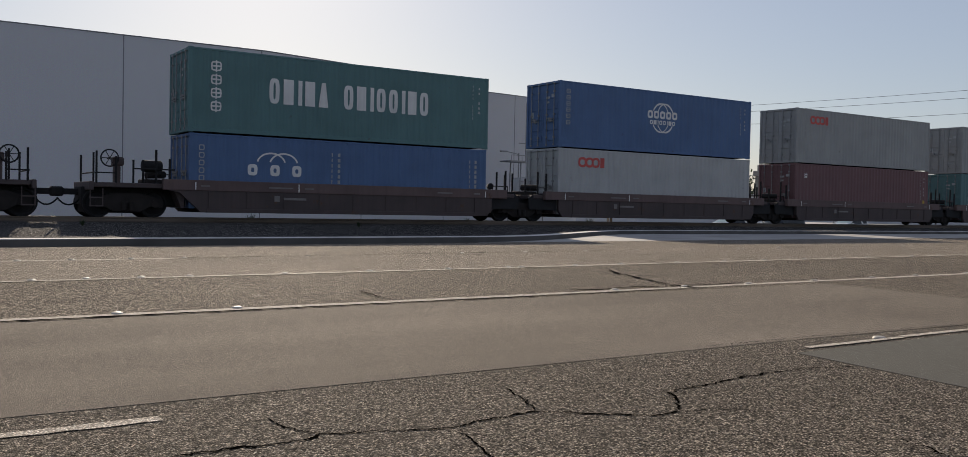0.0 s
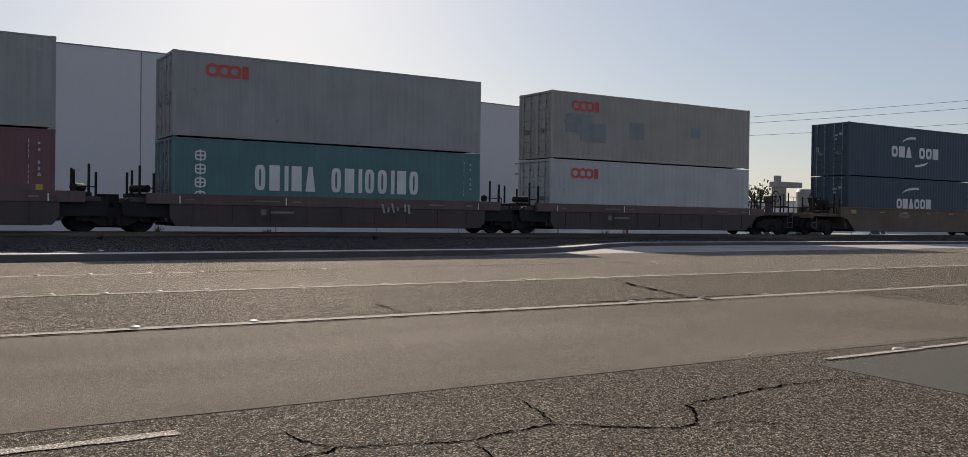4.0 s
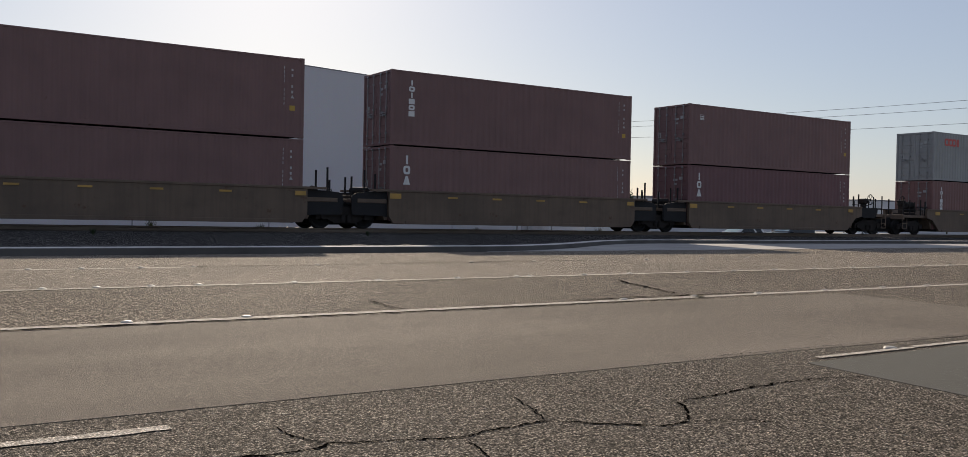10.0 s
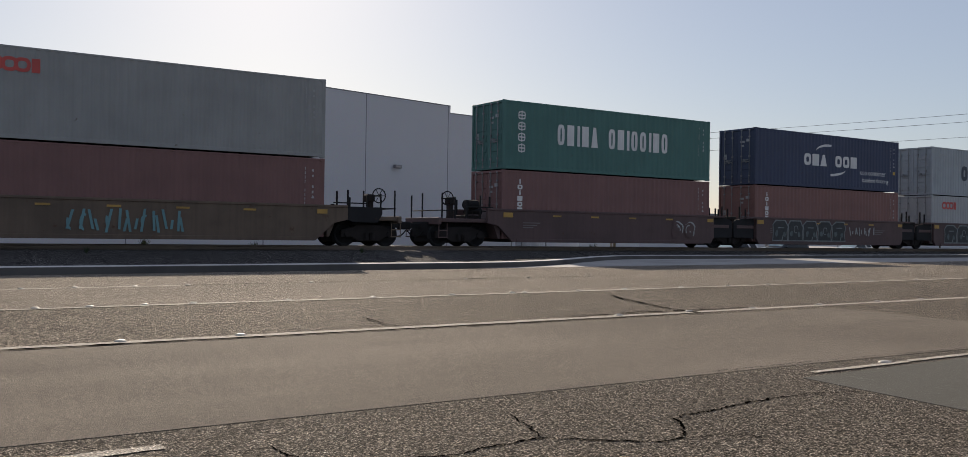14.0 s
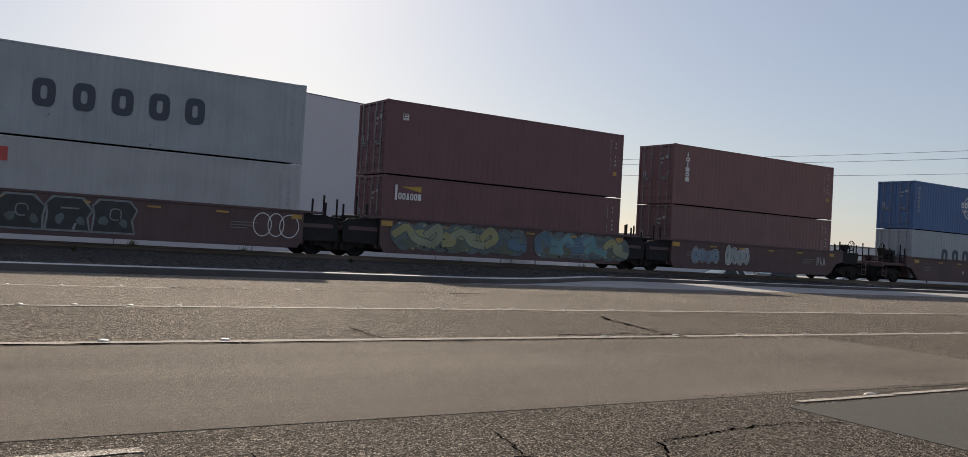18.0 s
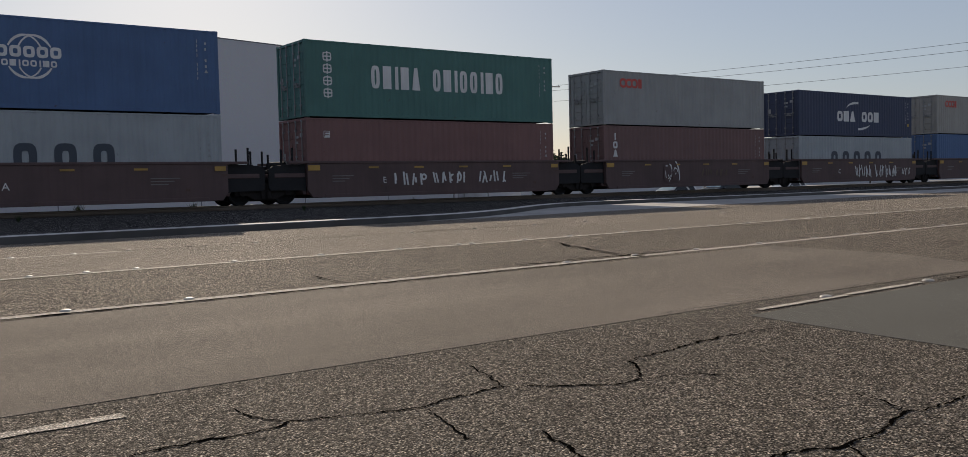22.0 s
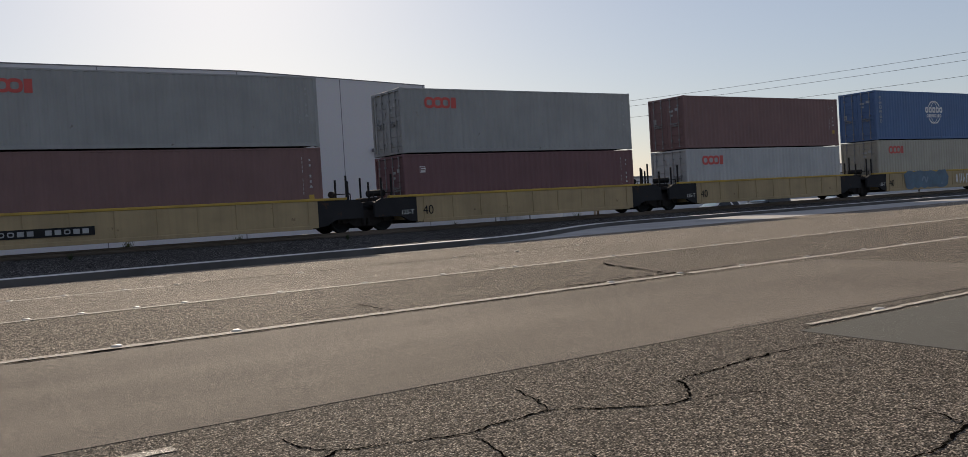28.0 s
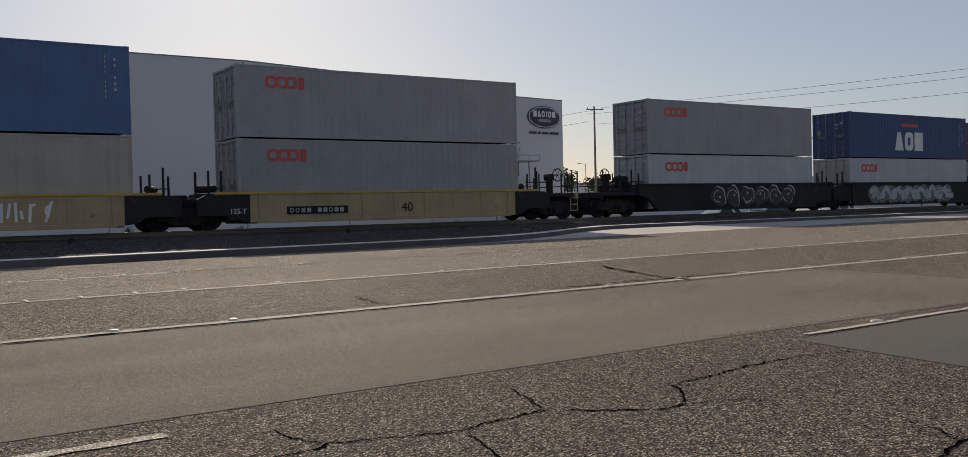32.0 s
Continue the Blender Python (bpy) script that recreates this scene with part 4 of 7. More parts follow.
def ribbon(k, col, pts, w, soft):
    """A fat band of width w along a bent path, rounded where it is soft."""
    if soft:
        fine = []
        for i in range(len(pts) - 1):
            p0, p1, p2, p3 = pts[max(0, i - 1)], pts[i], pts[i + 1], pts[min(len(pts) - 1, i + 2)]
            for j in range(4):
                f = j / 4
                fine.append(tuple(0.5 * (2 * b + (c - a) * f + (2 * a - 5 * b + 4 * c - d) * f * f + (3 * b - a - 3 * c + d) * f ** 3) for a, b, c, d in zip(p0, p1, p2, p3)))
        pts = fine + [pts[-1]]
    b = k.bm(col)
    prev = None
    for i, (u, v) in enumerate(pts):
        a, c = Vector(pts[max(0, i - 1)]), Vector(pts[min(len(pts) - 1, i + 1)])
        d = (c - a).normalized()
        if i == 0:
            u, v = u - d.x * w * 0.3, v - d.y * w * 0.3
        elif i == len(pts) - 1:
            u, v = u + d.x * w * 0.3, v + d.y * w * 0.3
        cur = (b.verts.new((u - d.y * w / 2, 0, v + d.x * w / 2)), b.verts.new((u + d.y * w / 2, 0, v - d.x * w / 2)))
        if prev:
            b.faces.new((prev[0], prev[1], cur[1], cur[0]))
        prev = cur


BENDS = (((0.0, 0.0), (0.12, 1.0), (0.6, 0.2), (0.75, 0.95)), ((0.9, 0.95), (0.25, 0.9), (0.1, 0.55), (0.6, 0.45), (0.7, 0.1), (0.05, 0.0)), ((0.1, 0.95), (0.12, 0.15), (0.6, 0.05), (0.72, 0.95)),
         ((0.0, 0.05), (0.25, 1.0), (0.45, 0.4), (0.7, 0.95), (0.95, 0.0)), ((0.85, 0.6), (0.4, 1.0), (0.05, 0.5), (0.35, 0.0), (0.9, 0.15)), ((0.1, 0.0), (0.2, 1.0), (0.35, 0.45), (0.9, 0.9)))


def wild(car, kind, rnd, u0, u1, v0, v1, c1, c2):
    """A dense sprayed piece: dull clouds below, then rimmed ribbons, then splashes and pale dots."""
    h = v1 - v0
    soft = c1 != "spray_teal"
    field, cloud, rim, edge, fill, dots = Marks(), Marks(), Marks(), Marks(), Marks(), Marks()
    for i in range(max(2, round((u1 - u0) / 0.8))):
        field.blob("spray_base", u0 + (u1 - u0) * (i + 0.5) / max(2, round((u1 - u0) / 0.8)), v0 + h * 0.48, 0.62, h * 0.46, 18, 0.07, rnd.randrange(10 ** 6))
    for i in range(int((u1 - u0) / 0.4)):
        low = i % 2 == 0
        cloud.blob("spray_olive" if low else c2, rnd.uniform(u0 + 0.3, u1 - 0.3), v0 + h * (rnd.uniform(0.2, 0.28) if low else rnd.uniform(0.5, 0.72)), rnd.uniform(0.35, 0.6), h * rnd.uniform(0.13, 0.18), 16, 0.14, rnd.randrange(10 ** 6))
    n = max(2, round((u1 - u0) / 0.62))
    w = (u1 - u0) / n
    for i in range(n):
        shape = BENDS[(i * 3 + len(c1)) % len(BENDS)]
        flip = rnd.choice((-1, 1))
        pts = [(u0 + w * (i + 0.5 + 1.3 * flip * (p - 0.5)) + 0.3 * (q - 0.5) + rnd.uniform(-0.07, 0.07), v0 + h * (0.28 + 0.5 * (1 - q if i % 2 else q)) + rnd.uniform(-0.08, 0.08)) for p, q in shape[: rnd.choice((3, 4))]]
        for m, col, extra in ((rim, "spray_pale" if not soft else "spray_blue", 0.07), (edge, "spray_black", 0.035), (fill, c1 if i % 3 else c2, 0.0)):
            ribbon(m, col, pts, 0.3 + extra, soft)
    for i in range(int((u1 - u0) / 0.28)):
        r = rnd.uniform(0.02, 0.06)
        dots.blob(rnd.choice(("spray_pale", c2, "spray_black")), rnd.uniform(u0, u1), rnd.choice((rnd.uniform(v1 - 0.22, v1 - 0.08), rnd.uniform(v0 + 0.1, v0 + 0.3))), r * 1.2, r, 8, 0.12, i)
    for j, m in enumerate((field, cloud, rim, edge, fill, dots)):
        m.put(car, -1.4695 - 0.0035 * j, "", "graffiti")


def add_tags(car, kind, seed, specs):
    """Spray-painted shapes and worn stencils on the near side sheet."""
    rnd = random.Random(seed)
    k = Marks()
    for style, u0, u1, v0, v1, c1, c2 in specs:
        if style == "script":          # a row of slanted strokes
            n = max(3, int((u1 - u0) / 0.36))
            h = v1 - v0
            for i in range(n):
                u = u0 + (u1 - u0) * (i + rnd.uniform(0.05, 0.25)) / n
                w = (u1 - u0) / n
                k.hold(c1)
                k.bar(c1, u, u + 0.085, v0 + rnd.uniform(0, 0.2) * h, v1 - rnd.uniform(0, 0.15) * h, rnd.uniform(-0.3, 0.3))
                if rnd.random() < 0.4:
                    k.ring(c1, u + w * 0.4, v0 + rnd.uniform(0.35, 0.65) * h, w * 0.36, h * rnd.uniform(0.24, 0.36), 0.08, 12, rnd.choice((-90, 60, 150)), rnd.choice((170, 210)) + 60)
                else:
                    k.bar(c1, u + w * 0.4, u + w * 0.4 + 0.085, v0 + rnd.uniform(0, 0.3) * h, v0 + rnd.uniform(0.55, 0.95) * h, rnd.uniform(-0.3, 0.3))
                k.held = None
        elif style == "loops":         # thin overlapping rings
            n = max(3, int((u1 - u0) / 0.5))
            for i in range(n):
                k.ring(c1, u0 + (u1 - u0) * (i + 0.5) / n, (v0 + v1) / 2 + rnd.uniform(-0.06, 0.06), (u1 - u0) / n * rnd.uniform(0.6, 0.8), (v1 - v0) / 2, 0.035, 20)
        elif style == "blocks":        # fat filled shapes with a pale rim
            n = max(2, int((u1 - u0) / 1.0))
            for i in range(n):
                u = u0 + (u1 - u0) * (i + 0.5) / n
                r = (u1 - u0) / n * 0.52
                k.blob(c1, u + 0.07, (v0 + v1) / 2 + 0.05, r * 0.9, (v1 - v0) * 0.46, 18, 0.13, seed * 7 + i)
        elif style == "piece":         # fat ribbons, rimmed in dark over a dull primer field
            wild(car, kind, rnd, u0, u1, v0, v1, c1, c2)
        elif style == "wash":          # one broad ragged patch with darker and paler sweeps in it
            w, h = u1 - u0, v1 - v0
            top = [(u0 + w * i / 14, v1 - rnd.uniform(0, 0.14) * h) for i in range(1, 14)]
            low = [(u0 + w * i / 14, v0 + rnd.uniform(0, 0.12) * h) for i in range(1, 14)]
            m = Marks()
            m.poly(c1, [(u0, v0 + 0.5 * h), (u0 + 0.12, v0 + 0.1 * h)] + low + [(u1 - 0.1, v0 + 0.2 * h), (u1, v0 + 0.6 * h)] + top[::-1] + [(u0 - 0.08, v1 - 0.2 * h)])
            m.put(car, -1.4715, "", "graffiti")
            m = Marks()
            for i in range(int(w / 0.34)):
                a = rnd.uniform(u0 + 0.3, u1 - 0.9)
                b = v0 + h * rnd.uniform(0.2, 0.6)
                ribbon(m, rnd.choice((c2, "spray_blue", "spray_blue")), [(a, b), (a + 0.25, b + rnd.uniform(0.1, 0.25) * h), (a + 0.45, b - rnd.uniform(0.0, 0.1) * h), (a + 0.6, b + 0.12 * h)], rnd.uniform(0.06, 0.2), True)
            m.put(car, -1.475, "", "graffiti")
        elif style == "bubbles":       # a run of fat overlapping bubbles, each with a dark rim
            n = max(2, round((u1 - u0) / 0.46))
            w, h = (u1 - u0) / n, v1 - v0
            for j, (col, g) in enumerate(((c2, 0.0), ("spray_black", -0.035), (c1, -0.055))):
                m = Marks()
                for i in range(n):
                    m.blob(col, u0 + (i + 0.5) * w, v0 + h * (0.5 + 0.05 * math.sin(i * 2.3 + seed)), w * 0.62 + g, h * (0.46 + 0.03 * math.cos(i * 1.7)) + g, 20, 0.06, seed * 5 + i)
                m.put(car, -1.4725 - 0.0022 * j, "", "graffiti")
            m = Marks()
            for i in range(n):
                u = u0 + (i + rnd.uniform(0.4, 0.6)) * w
                m.ring("spray_black", u, v0 + h * rnd.uniform(0.4, 0.65), w * 0.16, h * rnd.uniform(0.1, 0.2), 0.03, 12, rnd.choice((0, 90)), rnd.choice((250, 360)))
            m.put(car, -1.480, "", "graffiti")
        elif style == "slabs":         # a run of heavy dark slabs, each with a pale rim and a pale scratch
            n = max(2, round((u1 - u0) / 1.3))
            w, h = (u1 - u0) / n, v1 - v0
            for i in range(n):
                a, b = u0 + i * w, u0 + (i + 0.97) * w
                cut = [rnd.uniform(0.12, 0.3) for _ in range(4)]

                def slab_shape(g):
                    return [(a - g, v0 - g), (b + g - w * 0.04, v0 - g), (b + g - w * cut[0] * 0.4, v0 + h * 0.4), (b + g, v0 + h * (0.5 + cut[1])), (b + g - w * cut[2], v1 + g),
                            (a + w * cut[3] - g, v1 + g), (a - g, v0 + h * 0.8), (a + 0.05 - g, v0 + h * 0.5)]
                rim, core, eye_ = Marks(), Marks(), Marks()
                rim.poly(c1, slab_shape(0.05))
                core.poly(c2, slab_shape(-0.015))
                hole = v0 + h * rnd.uniform(0.58, 0.68)
                if i % 2:
                    eye_.ring(c1, a + w * 0.5, hole - h * 0.08, w * 0.14, h * 0.2, 0.04, 12, rnd.choice((-40, 0)), 300, 0.7)
                else:
                    eye_.bar(c1, a + w * 0.3, a + w * 0.7, hole, hole + 0.05, rnd.uniform(-0.3, 0.3))
                    eye_.bar(c1, a + w * 0.56, a + w * 0.62, v0 + h * 0.02, v0 + h * (0.08 + cut[1]), 0.3)
                eye_.blob("spray_base", a + w * rnd.uniform(0.2, 0.3), v0 + h * 0.35, w * 0.1, h * 0.16, 10, 0.15, i)
                eye_.blob("spray_base", a + w * rnd.uniform(0.68, 0.78), v0 + h * 0.3, w * 0.09, h * 0.14, 10, 0.15, i + 9)
                rim.put(car, -1.4725 - 0.0002 * i, "", "graffiti")
                core.put(car, -1.4765 - 0.0002 * i, "", "graffiti")
                eye_.put(car, -1.480, "", "graffiti")
        elif style == "bar":
            k.bar(c1, u0, u1, v0, v1)
    k.put(car, -1.4725, "", "graffiti")
    k2 = Marks()
    for style, u0, u1, v0, v1, c1, c2 in specs:
        if style == "blocks":
            n = max(2, int((u1 - u0) / 1.0))
            for i in range(n):
                u = u0 + (u1 - u0) * (i + 0.5) / n
                r = (u1 - u0) / n * 0.52
                k2.blob(c2, u, (v0 + v1) / 2, r * 0.9, (v1 - v0) * 0.46, 18, 0.13, seed * 7 + i)
    k2.put(car, -1.4765, "", "graffiti")
    k3 = Marks()                        # pale lights on the fat shapes
    for style, u0, u1, v0, v1, c1, c2 in specs:
        if style == "blocks":
            n = max(2, int((u1 - u0) / 1.0))
            for i in range(n):
                u = u0 + (u1 - u0) * (i + 0.5) / n
                r = (u1 - u0) / n * 0.5
                h = v1 - v0
                for j in range(2):
                    a = rnd.uniform(0, 360)
                    k3.ring(c1, u, v0 + 0.5 * h, r * rnd.uniform(0.55, 0.8), h * rnd.uniform(0.25, 0.38), 0.045, 10, a, a + rnd.uniform(60, 130))
                k3.blob(c1, u + rnd.uniform(-0.25, 0.25) * r, v0 + rnd.uniform(0.3, 0.7) * h, r * 0.12, h * 0.06, 8, 0.2, seed * 3 + i)
    k3.put(car, -1.480, "", "graffiti")


def build_well(kind, pitch, left_end, right_end, seed, tags=()):
    """One well of a wagon, on the rail top under its middle. Ends: True where it is coupled, False where articulated."""
    pm, top, dark_ends, ribs = WELLS[kind]
    car = thing("well_wagon", f"{WELL_WORD[kind]} steel well wagon carrying stacked containers", "rail wagon", "wagons of the train")
    for s in (-1, 1):
        y0, y1 = sorted((s * 1.30, s * 1.44))
        bm = bmesh.new()
        xe = 5.75 if dark_ends else 6.95
        if dark_ends:
            prism(bm, [(-xe, top), (-xe, 0.24), (xe, 0.24), (xe, top)], "y", y0, y1)
        else:
            lo = [(-6.95, top), (-6.95, 0.98), (-6.4, 0.86), (-5.7, 0.22)] if left_end else [(-6.2, top), (-6.2, 0.5), (-6.0, 0.22)]
            hi = [(5.7, 0.22), (6.4, 0.86), (6.95, 0.98), (6.95, top)] if right_end else [(6.0, 0.22), (6.2, 0.5), (6.2, top)]
            prism(bm, lo + hi, "y", y0, y1)
        part("side_sheet", bm, M[pm], car)
        bm = bmesh.new()
        a, b = sorted((s * 1.28, s * 1.47))
        box(bm, -6.95, 6.95, a, b, top - (0.36 if kind == "dark" else 0.09), top, 0.012)
        part("top_chord", bm, M["well_brown"] if kind == "dark" else M[pm] if not dark_ends else M["yellow"], car)
        bm = bmesh.new()
        box(bm, -5.5, 5.5, a, b, 0.2, 0.34, 0.012)
        part("bottom_chord", bm, M[pm], car)
        if dark_ends:
            for sx in (-1, 1):
                bm = bmesh.new()
                prism(bm, [(sx * 5.75, top - 0.1), (sx * 5.75, 0.26), (sx * 6.1, 0.3), (sx * 6.45, 0.5), (sx * 7.6, 0.52), (sx * 7.6, top - 0.24), (sx * 7.3, top - 0.1)], "y", y0, y1)
                part("end_sheet", bm, M["well_black"], car, "black end sheet")
        for sx, coupled in ((-1, left_end), (1, right_end)):
            if not coupled and not dark_ends:
                bm = bmesh.new()
                ya_, yb_ = sorted((s * 1.16, s * 1.26))
                prism(bm, [(sx * 6.21, top - 0.1), (sx * 6.21, 0.46), (sx * 6.4, 0.5), (sx * 7.6, 0.52), (sx * 7.66, 0.6), (sx * 7.66, top - 0.3), (sx * 7.5, top - 0.17), (sx * 7.0, top - 0.12)], "y", ya_, yb_)
                part("end_sheet", bm, M["well_black"], car, "black end sheet")
        for i in range(ribs):
            x = -5.4 + i * 10.8 / (ribs - 1)
            bm = bmesh.new()
            a, b = sorted((s * 1.43, s * 1.468))
            box(bm, x - 0.04, x + 0.04, a, b, 0.34, top - (0.36 if kind == "dark" else 0.09))
            part("rib", bm, M[pm], car)
    if right_end and kind in ("gold", "red"):     # high platform that carries the brake gear
        bm = bmesh.new()
        box(bm, 6.97, 8.35, -1.3, 1.3, top - 0.14, top - 0.04, 0.02)
        part("platform", bm, M["well_black"], car)
        for s in (-1, 1):
            bm = bmesh.new()
            y0, y1 = sorted((s * 1.3, s * 1.4))
            prism(bm, [(6.96, top - 0.04), (6.96, 0.98), (7.2, 0.9), (8.2, 0.9), (8.4, top - 0.3), (8.4, top - 0.04)], "y", y0, y1)
            part("platform_side", bm, M["well_black"], car)
    for i in range(5):
        x = -5.6 + i * 2.8
        bm = bmesh.new()
        box(bm, x - 0.14, x + 0.14, -1.3, 1.3, 0.2, 0.33)
        part("cross_beam", bm, M["dark_rust"], car)
    for sgn, coupled in ((-1, left_end), (1, right_end)):
        end_fittings(car, kind, sgn * 6.1, sgn, coupled, seed * 2 + (sgn > 0), top)
    if left_end:
        add_bogie(car, -6.1 - 1.9)
    if right_end:
        add_bogie(car, 6.1 + 1.9)
    else:
        add_bogie(car, pitch / 2)
    # reflector strips
    if kind in ("gold", "red"):
        for x, hw, hh in ((-5.95, 0.24, 0.1), (-3.4, 0.22, 0.035), (-1.3, 0.22, 0.035), (0.9, 0.22, 0.035), (3.2, 0.22, 0.035), (5.92, 0.2, 0.08)):
            bm = bmesh.new()
            box(bm, x - hw, x + hw, -1.476, -1.47, top - 0.25 - hh, top - 0.25 + hh)
            part("reflector", bm, M["reflector"], car, "dirty yellow reflector")
    if kind == "dark":
        k = Marks()
        for u, w, h in ((-5.9, 0.04, 0.26), (-2.2, 0.04, 0.28), (5.85, 0.04, 0.24)):
            k.bar("white", u, u + w, top - 0.33, top - 0.33 + h)
        for u, w in ((-5.7, 0.3), (-3.3, 0.9), (-1.95, 0.35), (3.6, 0.7), (5.3, 0.3)):
            k.bar("stencil_dim", u, u + w, top - 0.22, top - 0.17)
        k.bar("stencil_dim", -3.1, -2.9, 0.62, 0.82)
        k.bar("stencil_dim", -2.75, -1.9, 0.68, 0.76)
        k.put(car, -1.4745, "", "stencil", True)
    if kind == "red":
        k = Marks()
        for u, w in ((-5.2, 0.9), (3.5, 1.0)):
            for j in range(3):
                k.bar("stencil_dim", u, u + w * (1 - 0.2 * j), 1.0 - j * 0.1, 1.035 - j * 0.1)
        k.put(car, -1.4715, "", "stencil", True)
    add_tags(car, kind, seed, tags)
    return car


def stencil(car, s, size, u, v, col="white"):
    piece("lettering", text_mesh(s, size), M[col], car, pose(u, -1.474, v))

# ---- the train ----
M["spray_base"] = paint("spray_primer", (0.15, 0.185, 0.185), 0.7, wear=0.4, grain=14)
M["spray_teal"] = paint("spray_teal", (0.17, 0.34, 0.36), 0.6, wear=0.25)
M["spray_olive"] = paint("spray_olive", (0.15, 0.165, 0.12), 0.65, wear=0.3)
M["spray_lime"] = paint("spray_pale_lime", (0.34, 0.37, 0.24), 0.6, wear=0.25)
M["spray_yellow"] = paint("spray_yellow", (0.38, 0.36, 0.17), 0.6, wear=0.25)
M["spray_pale"] = paint("spray_pale", (0.45, 0.47, 0.46), 0.6, wear=0.3)
M["spray_sky"] = paint("spray_sky_blue", (0.24, 0.31, 0.38), 0.6, wear=0.3)
M["spray_denim"] = paint("spray_denim_blue", (0.13, 0.2, 0.27), 0.65, wear=0.35)
M["spray_dull"] = paint("spray_dull_grey", (0.27, 0.29, 0.29), 0.7, wear=0.45, grain=18)
M["spray_soot"] = paint("spray_soot", (0.055, 0.06, 0.06), 0.7, wear=0.4, grain=16)
M["spray_blue"] = paint("spray_blue", (0.12, 0.21, 0.28), 0.6, wear=0.3)
M["spray_black"] = paint("spray_black", (0.03, 0.035, 0.04), 0.6, wear=0.3)
BASE = 0.33                            # wagon floor over the rail
H_, S_ = HIGH, STD
# start of each stack along the train, wagon, upper box, lower box
STACKS = [
    (-11.21, "dark", ("white", "rings", H_), ("maroon", "icon", H_)),
    (8.79, "dark", ("teal", "word", H_), ("blue", "pair", S_)),
    (24.67, "dark", ("blue", "globe", H_), ("white", "rings", H_)),
    (40.41, "dark", ("grey", "rings", H_), ("maroon", "icon", H_)),
    (56.18, "dark", ("grey", "rings", H_), ("teal", "word", H_)),
    (71.91, "dark", ("beige", "rings+patch", H_), ("white", "rings", H_)),
    (91.84, "gold", ("slate", "swoosh", H_), ("slate", "swoosh_low", H_)),
    (107.56, "gold", ("brown", "three", H_), ("sea", "yword", H_)),
    (123.24, "gold", ("brown", "icon", H_), ("brown", "col", H_)),
    (138.94, "gold", ("brown", "col", H_), ("brown", "three", H_)),
    (154.76, "gold", ("brown", "icon", H_), ("maroon", "three", H_)),
    (174.81, "gold", ("grey", "rings", H_), ("red", "col", H_)),
    (194.93, "red", ("green", "word", H_), ("red", "col", H_)),
    (210.39, "red", ("navy", "swoosh+eco", H_), ("brick", "col", H_)),
    (225.95, "red", ("ice", "slate", H_), ("white", "rings", H_)),
    (241.48, "red", ("maroon", "icon", H_), ("maroon", "badge", H_)),
    (256.94, "red", ("red", "col", H_), ("brown", "", H_)),
    (276.92, "red", ("blue", "globe", H_), ("ice", "slate", H_)),
    (292.40, "red", ("green", "word", H_), ("red", "icon", H_)),
    (307.76, "red", ("grey", "rings", S_), ("brown", "three", H_)),
    (323.15, "red", ("navy", "swoosh", S_), ("ice", "slate", S_)),
    (338.57, "red", ("beige", "rings", S_), ("blue", "half", H_)),
    (358.22, "yellow", ("grey", "rings", S_), ("brown", "col", H_)),
    (373.91, "yellow", ("grey", "rings", S_), ("maroon", "icon", S_)),
    (389.65, "yellow", ("brown", "", S_), ("white", "rings", S_)),
    (405.49, "yellow", ("blue", "globe", H_), ("cream", "rings", H_)),
    (421.22, "yellow", ("grey", "rings", S_), ("grey", "rings", H_)),
    (441.02, "black", ("grey", "rings", S_), ("white", "rings", S_)),
    (456.58, "black", ("deep", "big", S_), ("white", "rings", S_)),
    (472.2, "black", ("brown", "col", S_), ("white", "rings", S_)),
]
